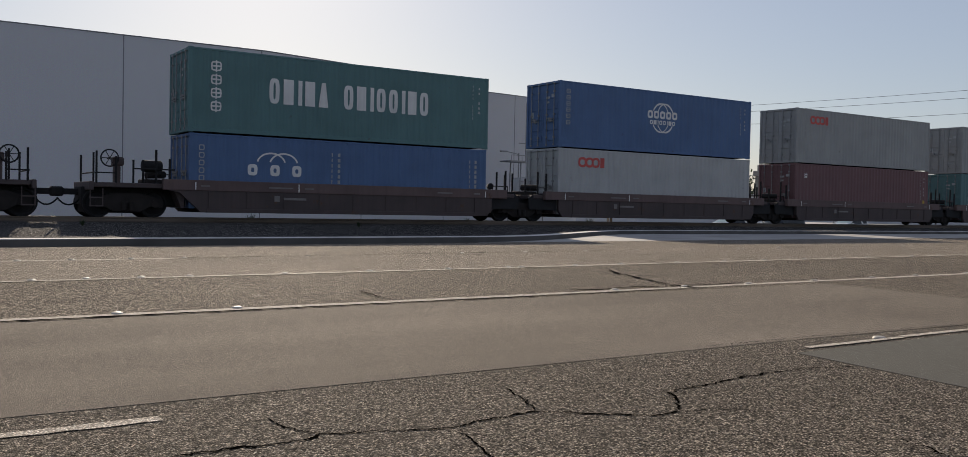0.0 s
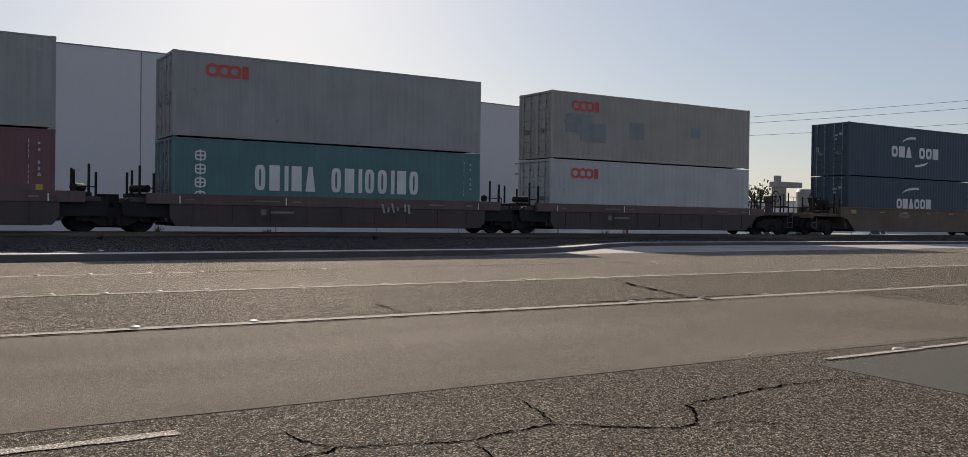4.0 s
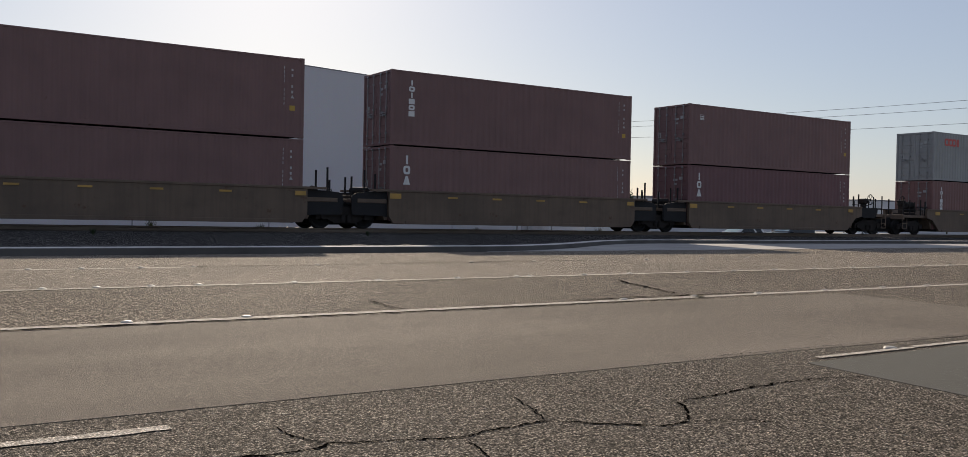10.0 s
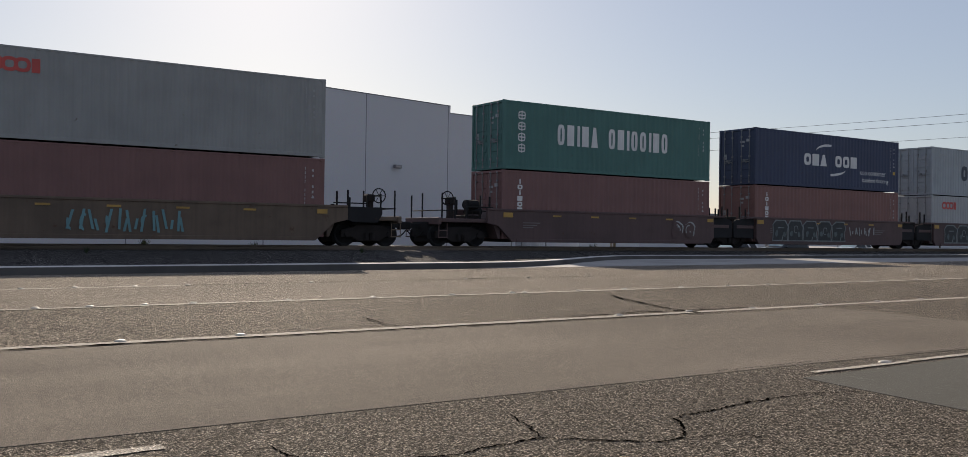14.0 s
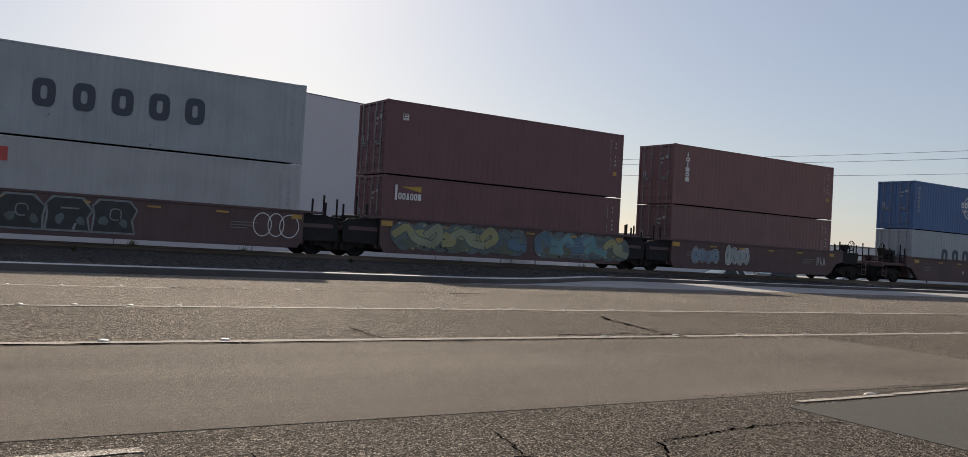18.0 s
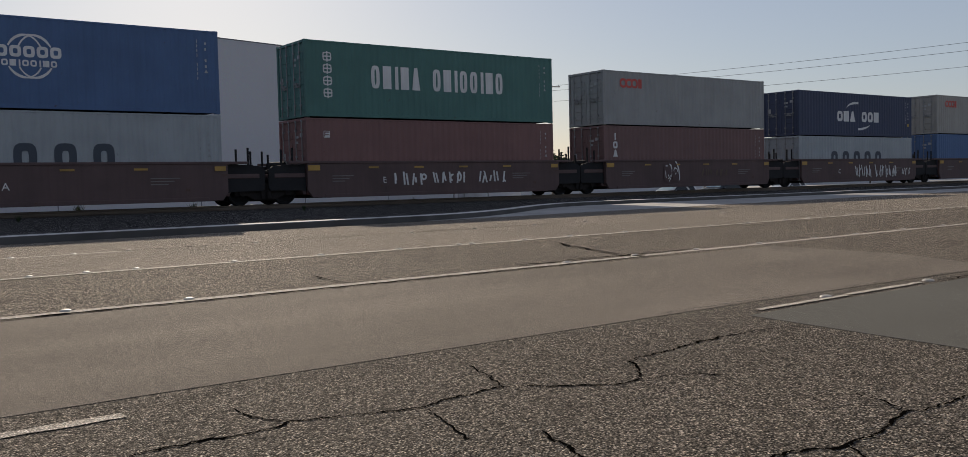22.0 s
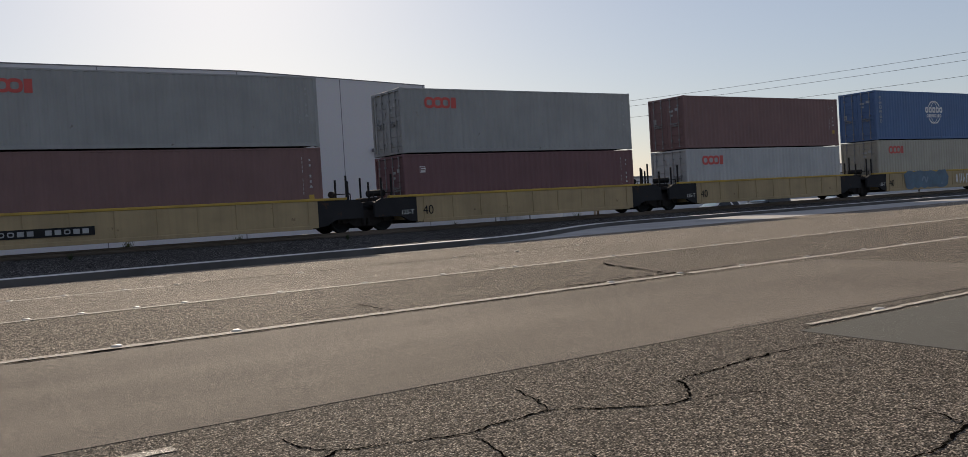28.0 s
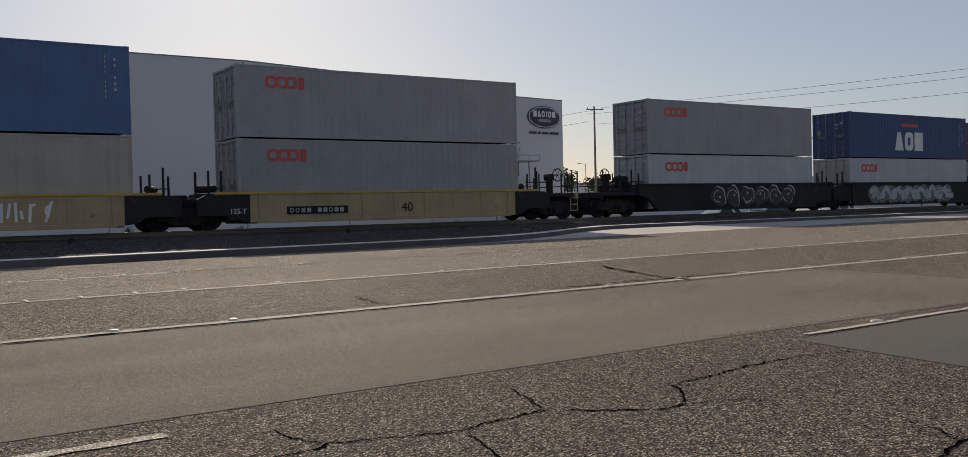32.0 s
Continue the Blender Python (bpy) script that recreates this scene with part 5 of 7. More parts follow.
TAGS = {
    4: [("script", 1.6, 2.9, 0.75, 1.15, "faint", "faint")],
    11: [("script", -2.76, 1.0, 0.4, 1.2, "spray_teal", "spray_teal")],
    12: [("blocks", 3.3, 4.9, 0.5, 1.2, "spray_pale", "well_red")],
    13: [("slabs", -5.0, 0.95, 0.42, 1.42, "spray_dull", "spray_soot"), ("script", 1.3, 3.7, 0.7, 1.2, "spray_pale", "faint")],
    14: [("slabs", -5.1, 0.4, 0.4, 1.42, "spray_dull", "spray_soot"), ("loops", 4.4, 5.9, 0.5, 1.35, "white", "white")],
    15: [("piece", -5.5, -1.0, 0.3, 1.55, "spray_lime", "spray_yellow"), ("piece", -0.9, 0.5, 0.3, 1.5, "spray_blue", "spray_base"), ("piece", 1.3, 5.0, 0.3, 1.55, "spray_teal", "spray_blue"), ("piece", 5.1, 6.2, 0.3, 1.5, "spray_lime", "spray_yellow")],
    16: [("bubbles", -4.85, -3.0, 0.45, 1.25, "spray_sky", "spray_pale"), ("bubbles", -2.5, -0.8, 0.45, 1.42, "spray_pale", "white"), ("script", 4.6, 5.4, 0.7, 1.2, "faint", "faint")],
    18: [("script", -2.5, -0.9, 0.6, 1.15, "white", "white"), ("script", -0.6, 1.2, 0.6, 1.15, "white", "white"), ("script", 1.6, 3.3, 0.6, 1.15, "white", "white")],
    19: [("blocks", -2.3, -1.15, 0.4, 1.4, "white", "well_red"), ("script", 0.45, 2.75, 0.7, 1.1, "well_gold", "yellow")],
    20: [("script", -0.8, 1.0, 0.4, 1.25, "white", "white"), ("script", 1.4, 4.0, 0.4, 1.25, "white", "white"), ("script", 4.4, 5.6, 0.5, 1.0, "white", "white")],
    21: [("script", 2.6, 3.6, 0.35, 0.7, "white", "white"), ("script", 4.6, 5.9, 0.85, 1.4, "faint", "faint")],
    25: [("wash", -3.9, 0.85, 0.22, 1.36, "spray_denim", "spray_sky"), ("script", 1.6, 3.7, 0.4, 1.1, "white", "white")],
    27: [("blocks", -2.2, 4.2, 0.3, 1.4, "spray_pale", "spray_black")],
    28: [("piece", -4.6, 3.8, 0.3, 1.4, "spray_pale", "faint")],
}
COUPLED = {0, 5, 10, 11, 16, 21, 26, 29}      # stacks whose far end carries a coupler
TRAIN = []                                     # every moving thing with its middle along the train and its height
for i, (off, kind, up, low) in enumerate(STACKS):
    mid = off + 6.096
    nxt = STACKS[i + 1][0] - off if i + 1 < len(STACKS) else 15.7
    left_end = (i - 1) in COUPLED or i == 0
    car = build_well(kind, nxt, left_end, i in COUPLED, i + 3, TAGS.get(i, ()))
    TRAIN.append((car, mid, RT))
    if kind == "gold" and i == 6:
        stencil(car, "43210", 0.36, -1.9, 1.0, "faint")
    if kind == "yellow":
        stencil(car, "40", 0.5, -5.5 if i != 26 else 0.3, 0.52, "black")
        stencil(car, "125-T", 0.25, -6.5, 0.56, "white")
    if kind == "red" and i in (17, 18, 20, 21):
        stencil(car, {17: "A", 18: "E", 20: "C", 21: "B"}[i], 0.34, {17: -1.0, 18: -3.0, 20: -2.6, 21: -1.6}[i], 0.72, "white")
    if kind == "yellow" and i in (22, 26):
        k = Marks()
        k.bar("black", -4.4 if i == 26 else -4.9, -2.0, 0.5, 0.78)
        k.put(car, -1.473, "", "number_panel")
        k = Marks()
        k.row("faint", "oodd_ddodd", -4.3 if i == 26 else -4.8, -2.1, 0.56, 0.72, 0.035, 0.3)
        k.put(car, -1.477, "", "number_bars")
    z = RT + BASE
    if low[1] == "pair":               # two short boxes end to end
        for sx, mk in ((-3.02, "c20"), (3.02, "")):
            c = loaded_box(low[0], mk, 6.04, low[2], "short")
            k = Marks()
            if mk:
                k.row("white", "ososo", -0.98, 1.08, 1.2, 1.6, 0.12, 0.14)
                for du in (-0.22, 0.25):
                    k.ring("white", 0.1 + du, 1.62, 0.55, 0.42, 0.06, 20, 12, 168)
                for q in range(5):
                    k.ring("faint", -2.6, 2.1 - q * 0.26, 0.1, 0.1, 0.035, 10, sq=0.5)
            for q in range(7):
                k.bar("faint", 2.2, 2.24, 2.0 - q * 0.2, 2.13 - q * 0.2)
                k.bar("faint", 2.45, 2.55, 2.0 - q * 0.2, 2.13 - q * 0.2)
            k.put(c, MARK_Y)
            TRAIN.append((c, mid + sx, z))
    else:
        TRAIN.append((loaded_box(low[0], low[1], 12.192, low[2], "lower"), mid, z))
    TRAIN.append((loaded_box(up[0], up[1], 12.192, up[2], "upper"), mid, z + low[2] + 0.03))

# ---- warehouse behind the railway ----
WP = [(-70.0, 62.0), (22.3, 62.0), (39.3, 65.9), (54.8, 68.0)]
wz = [11.4, 11.4, 10.8]
for k in range(3):
    (xa, ya), (xb, yb) = WP[k], WP[k + 1]
    d = Vector((xb - xa, yb - ya, 0))
    n = d.cross(Vector((0, 0, 1))).normalized()
    if n.y > 0:
        n = -n
    bm = bmesh.new()
    q = [(xa, ya), (xb, yb), (xb - n.x * 0.3, yb - n.y * 0.3), (xa - n.x * 0.3, ya - n.y * 0.3)]
    prism(bm, q, "z", YARD - 0.05, wz[k])
    w = structure(f"wall_front_{k + 1}", bm, M["wall"], "white painted tilt-up concrete warehouse wall", category="wall")
    bm = bmesh.new()                    # parapet cap
    q = [(xa + n.x * 0.03, ya + n.y * 0.03), (xb + n.x * 0.03, yb + n.y * 0.03), (xb - n.x * 0.33, yb - n.y * 0.33), (xa - n.x * 0.33, ya - n.y * 0.33)]
    prism(bm, q, "z", wz[k] + 0.003, wz[k] + 0.07)
    part("parapet_cap", bm, M["wall_trim"], w)
    ln = d.length
    joints = {0: [83.0, 92.05, 74, 64, 54, 44, 34, 24, 14], 1: [8.6, 17.2], 2: [7.6]}[k]
    for j in joints:
        bm = bmesh.new()
        c = Vector((xa, ya, 0)) + d.normalized() * j
        u = d.normalized() * 0.035
        q = [(c.x - u.x + n.x * 0.004, c.y - u.y + n.y * 0.004), (c.x + u.x + n.x * 0.004, c.y + u.y + n.y * 0.004), (c.x + u.x - n.x * 0.02, c.y + u.y - n.y * 0.02), (c.x - u.x - n.x * 0.02, c.y - u.y - n.y * 0.02)]
        prism(bm, q, "z", YARD + 0.02, wz[k] - 0.02)
        part("panel_joint", bm, M["wall_trim"], w)
bm = bmesh.new()
prism(bm, [(54.8, 68.0), (54.8, 130.0), (54.5, 130.0), (54.5, 68.35)], "z", YARD - 0.05, 10.8)
structure("wall_end", bm, M["wall"], "white painted warehouse end wall", category="wall")
bm = bmesh.new()
prism(bm, [(-69.7, 62.3), (22.3, 62.3), (39.3, 66.3), (54.4, 68.4), (54.4, 130), (-69.7, 130)], "z", 10.2, 10.4)
structure("roof", bm, M["roof_white"], "flat pale warehouse roof", category="roof")
bm = bmesh.new()
prism(bm, [(-70, 62), (-69.7, 62.3), (-69.7, 130.3), (-70, 130.3)], "z", YARD - 0.05, 11.4)
structure("wall_side", bm, M["wall"], "white painted warehouse side wall", category="wall")
bm = bmesh.new()
prism(bm, [(-69.7, 130), (54.8, 130), (54.8, 130.3), (-69.7, 130.3)], "z", YARD - 0.05, 10.8)
structure("wall_back", bm, M["wall"], "white painted warehouse back wall", category="wall")

# wall lamp on the second wall run
wl = thing("wall_lamp", "small grey box lamp on the warehouse wall", "lamp", at=pose(33.6, 64.45, 6.05, 0, 0, 12.9))
bm = bmesh.new()
box(bm, -0.35, 0.35, -0.3, 0.0, -0.14, 0.12, 0.03)
part("housing", bm, M["wall_trim"], wl)
bm = bmesh.new()
box(bm, -0.3, 0.3, -0.33, -0.28, -0.1, 0.06, 0.01)
part("lens", bm, M["steel"], wl)

# oval sign on the far end of the third run
sg = thing("wall_sign", "dark oval company sign on the white warehouse wall", "sign", at=pose(52.3, 67.6, 9.15, 0, 0, 7.7))
bm = bmesh.new()
lathe(bm, [(0.0, -0.10), (0.96, -0.10), (1.0, -0.07), (1.0, 0.0)], 40, "y")
bmesh.ops.scale(bm, vec=(2.1, 1, 1.02), verts=bm.verts)
part("panel", bm, M["sign_dark"], sg)
k = Marks()
k.ring("white", 0, 0, 2.02, 0.94, 0.06, 40)
k.row("white", "dvoiod", -1.45, 1.5, 0.0, 0.55, 0.13, 0.16)
k.row("faint", "oooddoo", -0.8, 0.85, -0.45, -0.18, 0.06, 0.2)
k.put(sg, -0.108, "", "sign_shape")
k = Marks()
for u0, u1 in ((-1.9, -1.0), (-0.85, -0.45), (-0.3, 0.5), (0.65, 1.9)):
    k.bar("sign_dark", u0, u1, -1.55, -1.35)
k.put(sg, -0.03, "", "sign_bar")

# rig of tank and gantry in front of the warehouse
rig = thing("tank_tower", "pale steel tank with ladder platform and mast", "tank", at=pose(42.5, 59.0, 0.0))
bm = bmesh.new()
lathe(bm, [(0.0, YARD), (1.05, YARD), (1.05, 3.1), (0.9, 3.3), (0.0, 3.4)], 24, "z")
part("tank", bm, M["roof_white"], rig, smooth=False)
bm = bmesh.new()
box(bm, -2.0, 2.0, -0.8, 0.8, 4.5, 4.6)
for x in (-1.2, 1.2):
    for y in (-0.7, 0.7):
        rod(bm, (x, y, YARD), (x * 0.85, y, 4.5), 0.06, 6)
for z in (1.5, 3.0):
    for y in (-0.7, 0.7):
        rod(bm, (-1.15, y, z), (1.15, y, z), 0.03, 6)
rod(bm, (-2, -0.8, 5.0), (2, -0.8, 5.0), 0.025, 6)
for x in (-2, -1, 0, 1, 2):
    rod(bm, (x, -0.8, 4.6), (x, -0.8, 5.0), 0.02, 6)
part("gantry", bm, M["steel"], rig)
bm = bmesh.new()
rod(bm, (-0.1, 0, 4.6), (-0.1, 0, 9.2), 0.045, 6)
rod(bm, (-0.75, 0, 6.0), (0.75, 0, 6.0), 0.04, 6)
rod(bm, (0.4, 0, 4.6), (0.9, 0.2, 5.8), 0.03, 6)
part("mast", bm, M["steel"], rig)

# pale ducting on legs beyond the railway
dk = thing("duct_rig", "pale steel ducting on legs beyond the railway", "ducting", at=pose(72.8, 62.0, 0.0))
bm = bmesh.new()
box(bm, -0.1, 3.7, -0.5, 0.5, 4.55, 5.1, 0.06)
part("duct", bm, M["duct"], dk)
for x in (0.5, 1.15):
    bm = bmesh.new()
    box(bm, x - 0.35, x + 0.3, -0.4, 0.4, 2.6, 4.55, 0.04)
    part("riser", bm, M["duct"], dk)
bm = bmesh.new()
lathe(bm, [(0.0, 0.0), (0.95, 0.0), (1.0, 0.15), (1.0, 1.5), (0.85, 1.75), (0.0, 1.8)], 20, "z", (4.9, 0, 2.7))
part("drum", bm, M["steel"], dk)
bm = bmesh.new()
box(bm, -0.2, 6.2, -0.9, 0.9, 2.5, 2.62)
for x in (0.0, 2.0, 4.0, 6.0):
    for y in (-0.8, 0.8):
        rod(bm, (x, y, YARD), (x, y, 2.5), 0.08, 6)
rod(bm, (-0.2, -0.9, 3.6), (6.2, -0.9, 3.6), 0.03, 6)
for x in (-0.2, 1.9, 4.0, 6.2):
    rod(bm, (x, -0.9, 2.6), (x, -0.9, 3.6), 0.03, 6)
part("platform", bm, M["steel"], dk)
bm = bmesh.new()
box(bm, 0.2, 0.9, -0.2, 0.2, 5.1, 5.7, 0.03)
part("cowl", bm, M["steel"], dk)

# ---- poles and wires ----
PA, PB, PC = Vector((64.8, 75.0, 0)), Vector((84.0, 6.0, 0)), Vector((40.0, 150.0, 0))


def utility_pole(p, top, turn, label):
    u = thing("utility_pole", label, "pole", "poles of the overhead line", at=pose(p.x, p.y, 0, 0, 0, turn))
    bm = bmesh.new()
    rod(bm, (0, 0, YARD if p.y > 40 else 0), (0, 0, top), 0.14, 12, 0.09)
    part("post", bm, M["pole_wood"], u)
    for z in (top - 0.35,):
        bm = bmesh.new()
        box(bm, -1.0, 1.0, -0.2, -0.1, z - 0.05, z + 0.05)
        part("cross_arm", bm, M["pole_wood"], u)
        for x in (-0.85, 0.85):
            bm = bmesh.new()
            rod(bm, (x, -0.14, z + 0.07), (x, -0.14, z + 0.24), 0.05, 8, 0.03)
            part("insulator", bm, M["steel"], u)
    return u


utility_pole(PA, 11.45, -16, "weathered wooden utility pole with cross arms")
utility_pole(PB, 12.6, -16, "weathered wooden utility pole beside the road")
utility_pole(PC, 11.0, -16, "weathered wooden utility pole far behind the yard")


def wire(a, b, sag):
    w = thing("overhead_wire", "thin dark overhead cable strung between poles", "cable", "overhead wires")
    bm = bmesh.new()
    hose(bm, a, b, sag, 0.014, 26)
    part("strand", bm, M["black"], w)


for za, zb, sag, dx in ((11.3, 12.4, 0.5, 0.85), (10.6, 11.5, 0.55, -0.85), (9.6, 10.4, 0.6, 0.5)):
    wire(PA + Vector((dx, 0, za)), PB + Vector((dx, 0, zb)), sag)
for za, zc, dx in ((11.2, 10.6, 0.85), (9.8, 9.3, -0.85)):
    wire(PA + Vector((dx, 0, za)), PC + Vector((dx, 0, zc)), 1.2)


def street_lamp(x, y, top, label):
    u = thing("street_lamp", label, "street lamp", "street lamps", at=pose(x, y, 0))
    bm = bmesh.new()
    rod(bm, (0, 0, YARD), (0, 0, top), 0.09, 10, 0.05)
    part("post", bm, M["steel"], u)
    bm = bmesh.new()
    rod(bm, (0, 0, top - 0.1), (-1.3, 0, top + 0.1), 0.035, 8)
    part("arm", bm, M["steel"], u)
    bm = bmesh.new()
    box(bm, -1.9, -1.2, -0.14, 0.14, top + 0.03, top + 0.16, 0.03)
    part("lamp_head", bm, M["steel"], u)


street_lamp(96.0, 70.0, 8.3, "grey steel street lamp behind the railway")
street_lamp(110.0, 130.0, 8.6, "grey steel street lamp far in the yard")
street_lamp(45.5, 64.3, 5.6, "grey steel yard lamp beside the warehouse")
# signal post on the bank
sp = thing("signal_post", "slim pale signal post on the gravel bank", "post", at=pose(68.3, 29.9, 0.1))
bm = bmesh.new()
rod(bm, (0, 0, 0), (0, 0, 2.9), 0.05, 8)
part("post", bm, M["steel"], sp)
bm = bmesh.new()
box(bm, -0.12, 0.12, -0.1, 0.1, 2.75, 3.05, 0.02)
part("head", bm, M["steel"], sp)

# ---- low buildings and trees far off ----
for nm, x, y, w, dpt, h in (("white", 108, 118, 34, 20, 4.8), ("pale", 215, 150, 70, 40, 7.2), ("long", 320, 170, 120, 40, 9.5)):
    hb = thing("low_warehouse", f"{nm} low flat-roofed industrial building far off", "building", "far buildings", at=pose(x, y, 0))
    bm = bmesh.new()
    box(bm, 0, w, 0, dpt, YARD - 0.05, h)
    part("wall", bm, M["wall"], hb)
    bm = bmesh.new()
    box(bm, -0.2, w + 0.2, -0.2, dpt + 0.2, h, h + 0.3)
    part("roof", bm, M["wall_trim"], hb)
    for i in range(int(w / 9)):
        bm = bmesh.new()
        box(bm, 3 + i * 9, 6.2 + i * 9, -0.06, 0.02, 0, min(3.4, h * 0.6))
        part("dock_door", bm, M["steel"], hb)

M["leaf"] = paint("leaf_green", (0.05, 0.075, 0.03), 0.7, wear=0.5, grain=8, vary=0.1)
M["bark"] = paint("bark", (0.10, 0.075, 0.05), 0.95, wear=0.4, grain=30, bump=0.5)


def tree(x, y, h, seed, leaves=900):
    rnd = random.Random(seed)
    t = thing("tree", "dusty green street tree with an uneven crown", "tree", "far trees", at=pose(x, y, 0))
    bm = bmesh.new()
    rod(bm, (0, 0, YARD), (0.1, 0, h * 0.5), 0.2, 8, 0.12)
    tips = []
    for i in range(7):
        a = rnd.uniform(0, 6.28)
        e = Vector((math.cos(a) * h * 0.25, math.sin(a) * h * 0.25, h * rnd.uniform(0.6, 0.92)))
        rod(bm, (0.1, 0, h * rnd.uniform(0.35, 0.5)), e, 0.09, 6, 0.03)
        tips.append(e)
    part("trunk", bm, M["bark"], t)
    vs, fs = [], []
    for i in range(leaves):
        c = rnd.choice(tips) + Vector((rnd.gauss(0, 1), rnd.gauss(0, 1), rnd.gauss(0, 0.8))) * h * 0.11
        u = Vector((rnd.gauss(0, 1), rnd.gauss(0, 1), rnd.gauss(0, 1))).normalized() * 0.2
        v = Vector((rnd.gauss(0, 1), rnd.gauss(0, 1), rnd.gauss(0, 1))).normalized() * 0.14
        b = len(vs)
        vs += [c - u, c - v, c + u, c + v]
        fs.append((b, b + 1, b + 2, b + 3))
    me = bpy.data.meshes.new("crown")
    me.from_pydata(vs, [], fs)
    piece("crown", me, M["leaf"], t)["kind"] = "stuff"


for x, y, h, s in ((72, 91, 5.6, 1), (76, 95, 5.0, 2), (80, 92, 4.4, 3), (150, 80, 10.5, 4), (158, 84, 9.5, 5), (235, 140, 9, 6)):
    tree(x, y, h, s)

tree(73.6, 64.5, 5.0, 11, 260)
tree(175, 66, 9.5, 12)


def weed(x, y, z, h, seed):
    rnd = random.Random(seed)
    vs, fs = [], []
    for i in range(60):
        a, q = rnd.uniform(0, 6.28), rnd.uniform(0.1, 0.6)
        tip = Vector((math.cos(a) * q * h, math.sin(a) * q * h, h * rnd.uniform(0.4, 1.0)))
        w = Vector((-math.sin(a), math.cos(a), 0)) * 0.012
        b = len(vs)
        vs += [-w, w, tip * 0.6 + w, tip, tip * 0.6 - w]
        fs.append((b, b + 1, b + 2, b + 3, b + 4))
    me = bpy.data.meshes.new("weed")
    me.from_pydata(vs, [], fs)
    tagged(piece("weed", me, M["leaf"], None, pose(x, y, z)), "dry green weed tuft in the gravel", "weed", "weeds")


for i, (x, y, z, h) in enumerate(((8.5, 37.2, 0.03, 0.6), (12.9, 37.3, 0.02, 0.5), (5.2, 30.2, 0.12, 0.25), (14.5, 30.4, 0.12, 0.22), (23.5, 37.3, 0.03, 0.45), (31.0, 37.3, 0.03, 0.55))):
    weed(x, y, z, h, i)

# sleepers under the rails
bm = bmesh.new()
for i in range(420):
    x = -80 + i * 0.55
    box(bm, x - 0.11, x + 0.11, TC - 1.3, TC + 1.3, 0.06, RT - 0.163)
tagged(part("sleepers", bm, M["tie"], None), "dark timber railway sleepers in gravel", "sleeper", "", "stuff")

# ---- details of the road ----
def slab(name, pts, z0, z1, material, label, category="asphalt"):
    bm = bmesh.new()
    prism(bm, pts, "z", z0, z1)
    return structure(name, bm, material, label, category=category)


bm = bmesh.new()
strip(bm, 11.06, 18.9, -200, 300, -0.1, 0.003, 12)
structure("road_far_lane", bm, M["asphalt_far"], "paler finer asphalt of the far lanes", category="asphalt")
slab("road_shoulder", [(-60, -14), (60, -14), (60, road_y(4.3, 60)), (9.6, road_y(4.12, 9.6)), (5.6, 4.3), (0.5, 4.24), (-60, road_y(4.24, -60))], -0.2, 0.004, M["asphalt_old"], "coarse cracked old asphalt of the near lane")
slab("road_patch", [(-60, road_y(4.2, -60)), (0.5, 4.21), (5.6, 4.27), (9.2, 4.2), (10.05, 5.7), (10.3, 7.56), (0, 7.5), (-60, road_y(7.5, -60))], -0.2, 0.007, M["asphalt_smooth"], "smooth tan resurfaced asphalt lane")
slab("road_patch_2", [(4.95, 3.86), (4.72, 2.2), (4.5, 1.5), (4.2, -6.0), (60, -6.0), (60, road_y(3.9, 60)), (8.5, 3.95)], -0.2, 0.0075, M["asphalt_grey"], "smooth grey asphalt patch")


def line(x0, x1, y, w, label, z=0.0055):
    """A painted line with ragged, worn edges where it lies near, plain further off."""
    rnd = random.Random(int(y * 100 + x0))
    bm = bmesh.new()
    na, nb = max(x0, -8.0), min(x1, 34.0)
    if x0 < na:
        strip(bm, y - w / 2, y + w / 2, x0, na, -0.02, z, 12)
    if x1 > nb:
        strip(bm, y - w / 2, y + w / 2, nb, x1, -0.02, z, 12)
    n = int((nb - na) / 0.09)
    prev = None
    for i in range(n + 1):
        x = na + (nb - na) * i / n
        c = road_y(y, x)
        cur = (bm.verts.new((x, c - w / 2 + rnd.gauss(0, w * 0.07), z)), bm.verts.new((x, c + w / 2 + rnd.gauss(0, w * 0.06), z)))
        if prev:
            bm.faces.new((prev[0], cur[0], cur[1], prev[1]))
        prev = cur
    structure("lane_line", bm, M["road_white"], label, category="road marking")


line(-9.0, 0.98, 3.88, 0.085, "worn white dash on the coarse asphalt", 0.0085)
line(5.2, 6.3, 3.88, 0.062, "worn white dash beside a grey patch", 0.0115)
line(6.34, 7.45, 3.9, 0.066, "worn white dash beside a grey patch", 0.0115)
line(14.5, 18.2, 3.88, 0.085, "worn white dash on the asphalt", 0.0125)
line(-200, 300, 7.6, 0.15, "worn white lane line along the smooth lane")
line(-200, 300, 11.12, 0.165, "worn white lane line across the road")
line(-200, 4.0, 14.75, 0.15, "faded white edge line far across the road")

dotmesh = None


def dot(x, y):
    global dotmesh
    if dotmesh is None:
        bm = bmesh.new()
        lathe(bm, [(0.0, 0.02), (0.025, 0.019), (0.042, 0.013), (0.052, 0.0), (0.052, -0.02)], 16, "z")
        dotmesh = mesh_of("road_marker", bm, True)
    ob = piece("road_marker", dotmesh, M["dot"], None, pose(x, y, 0.002))
    tagged(ob, "round worn white ceramic road marker", "road marker", "road markers")


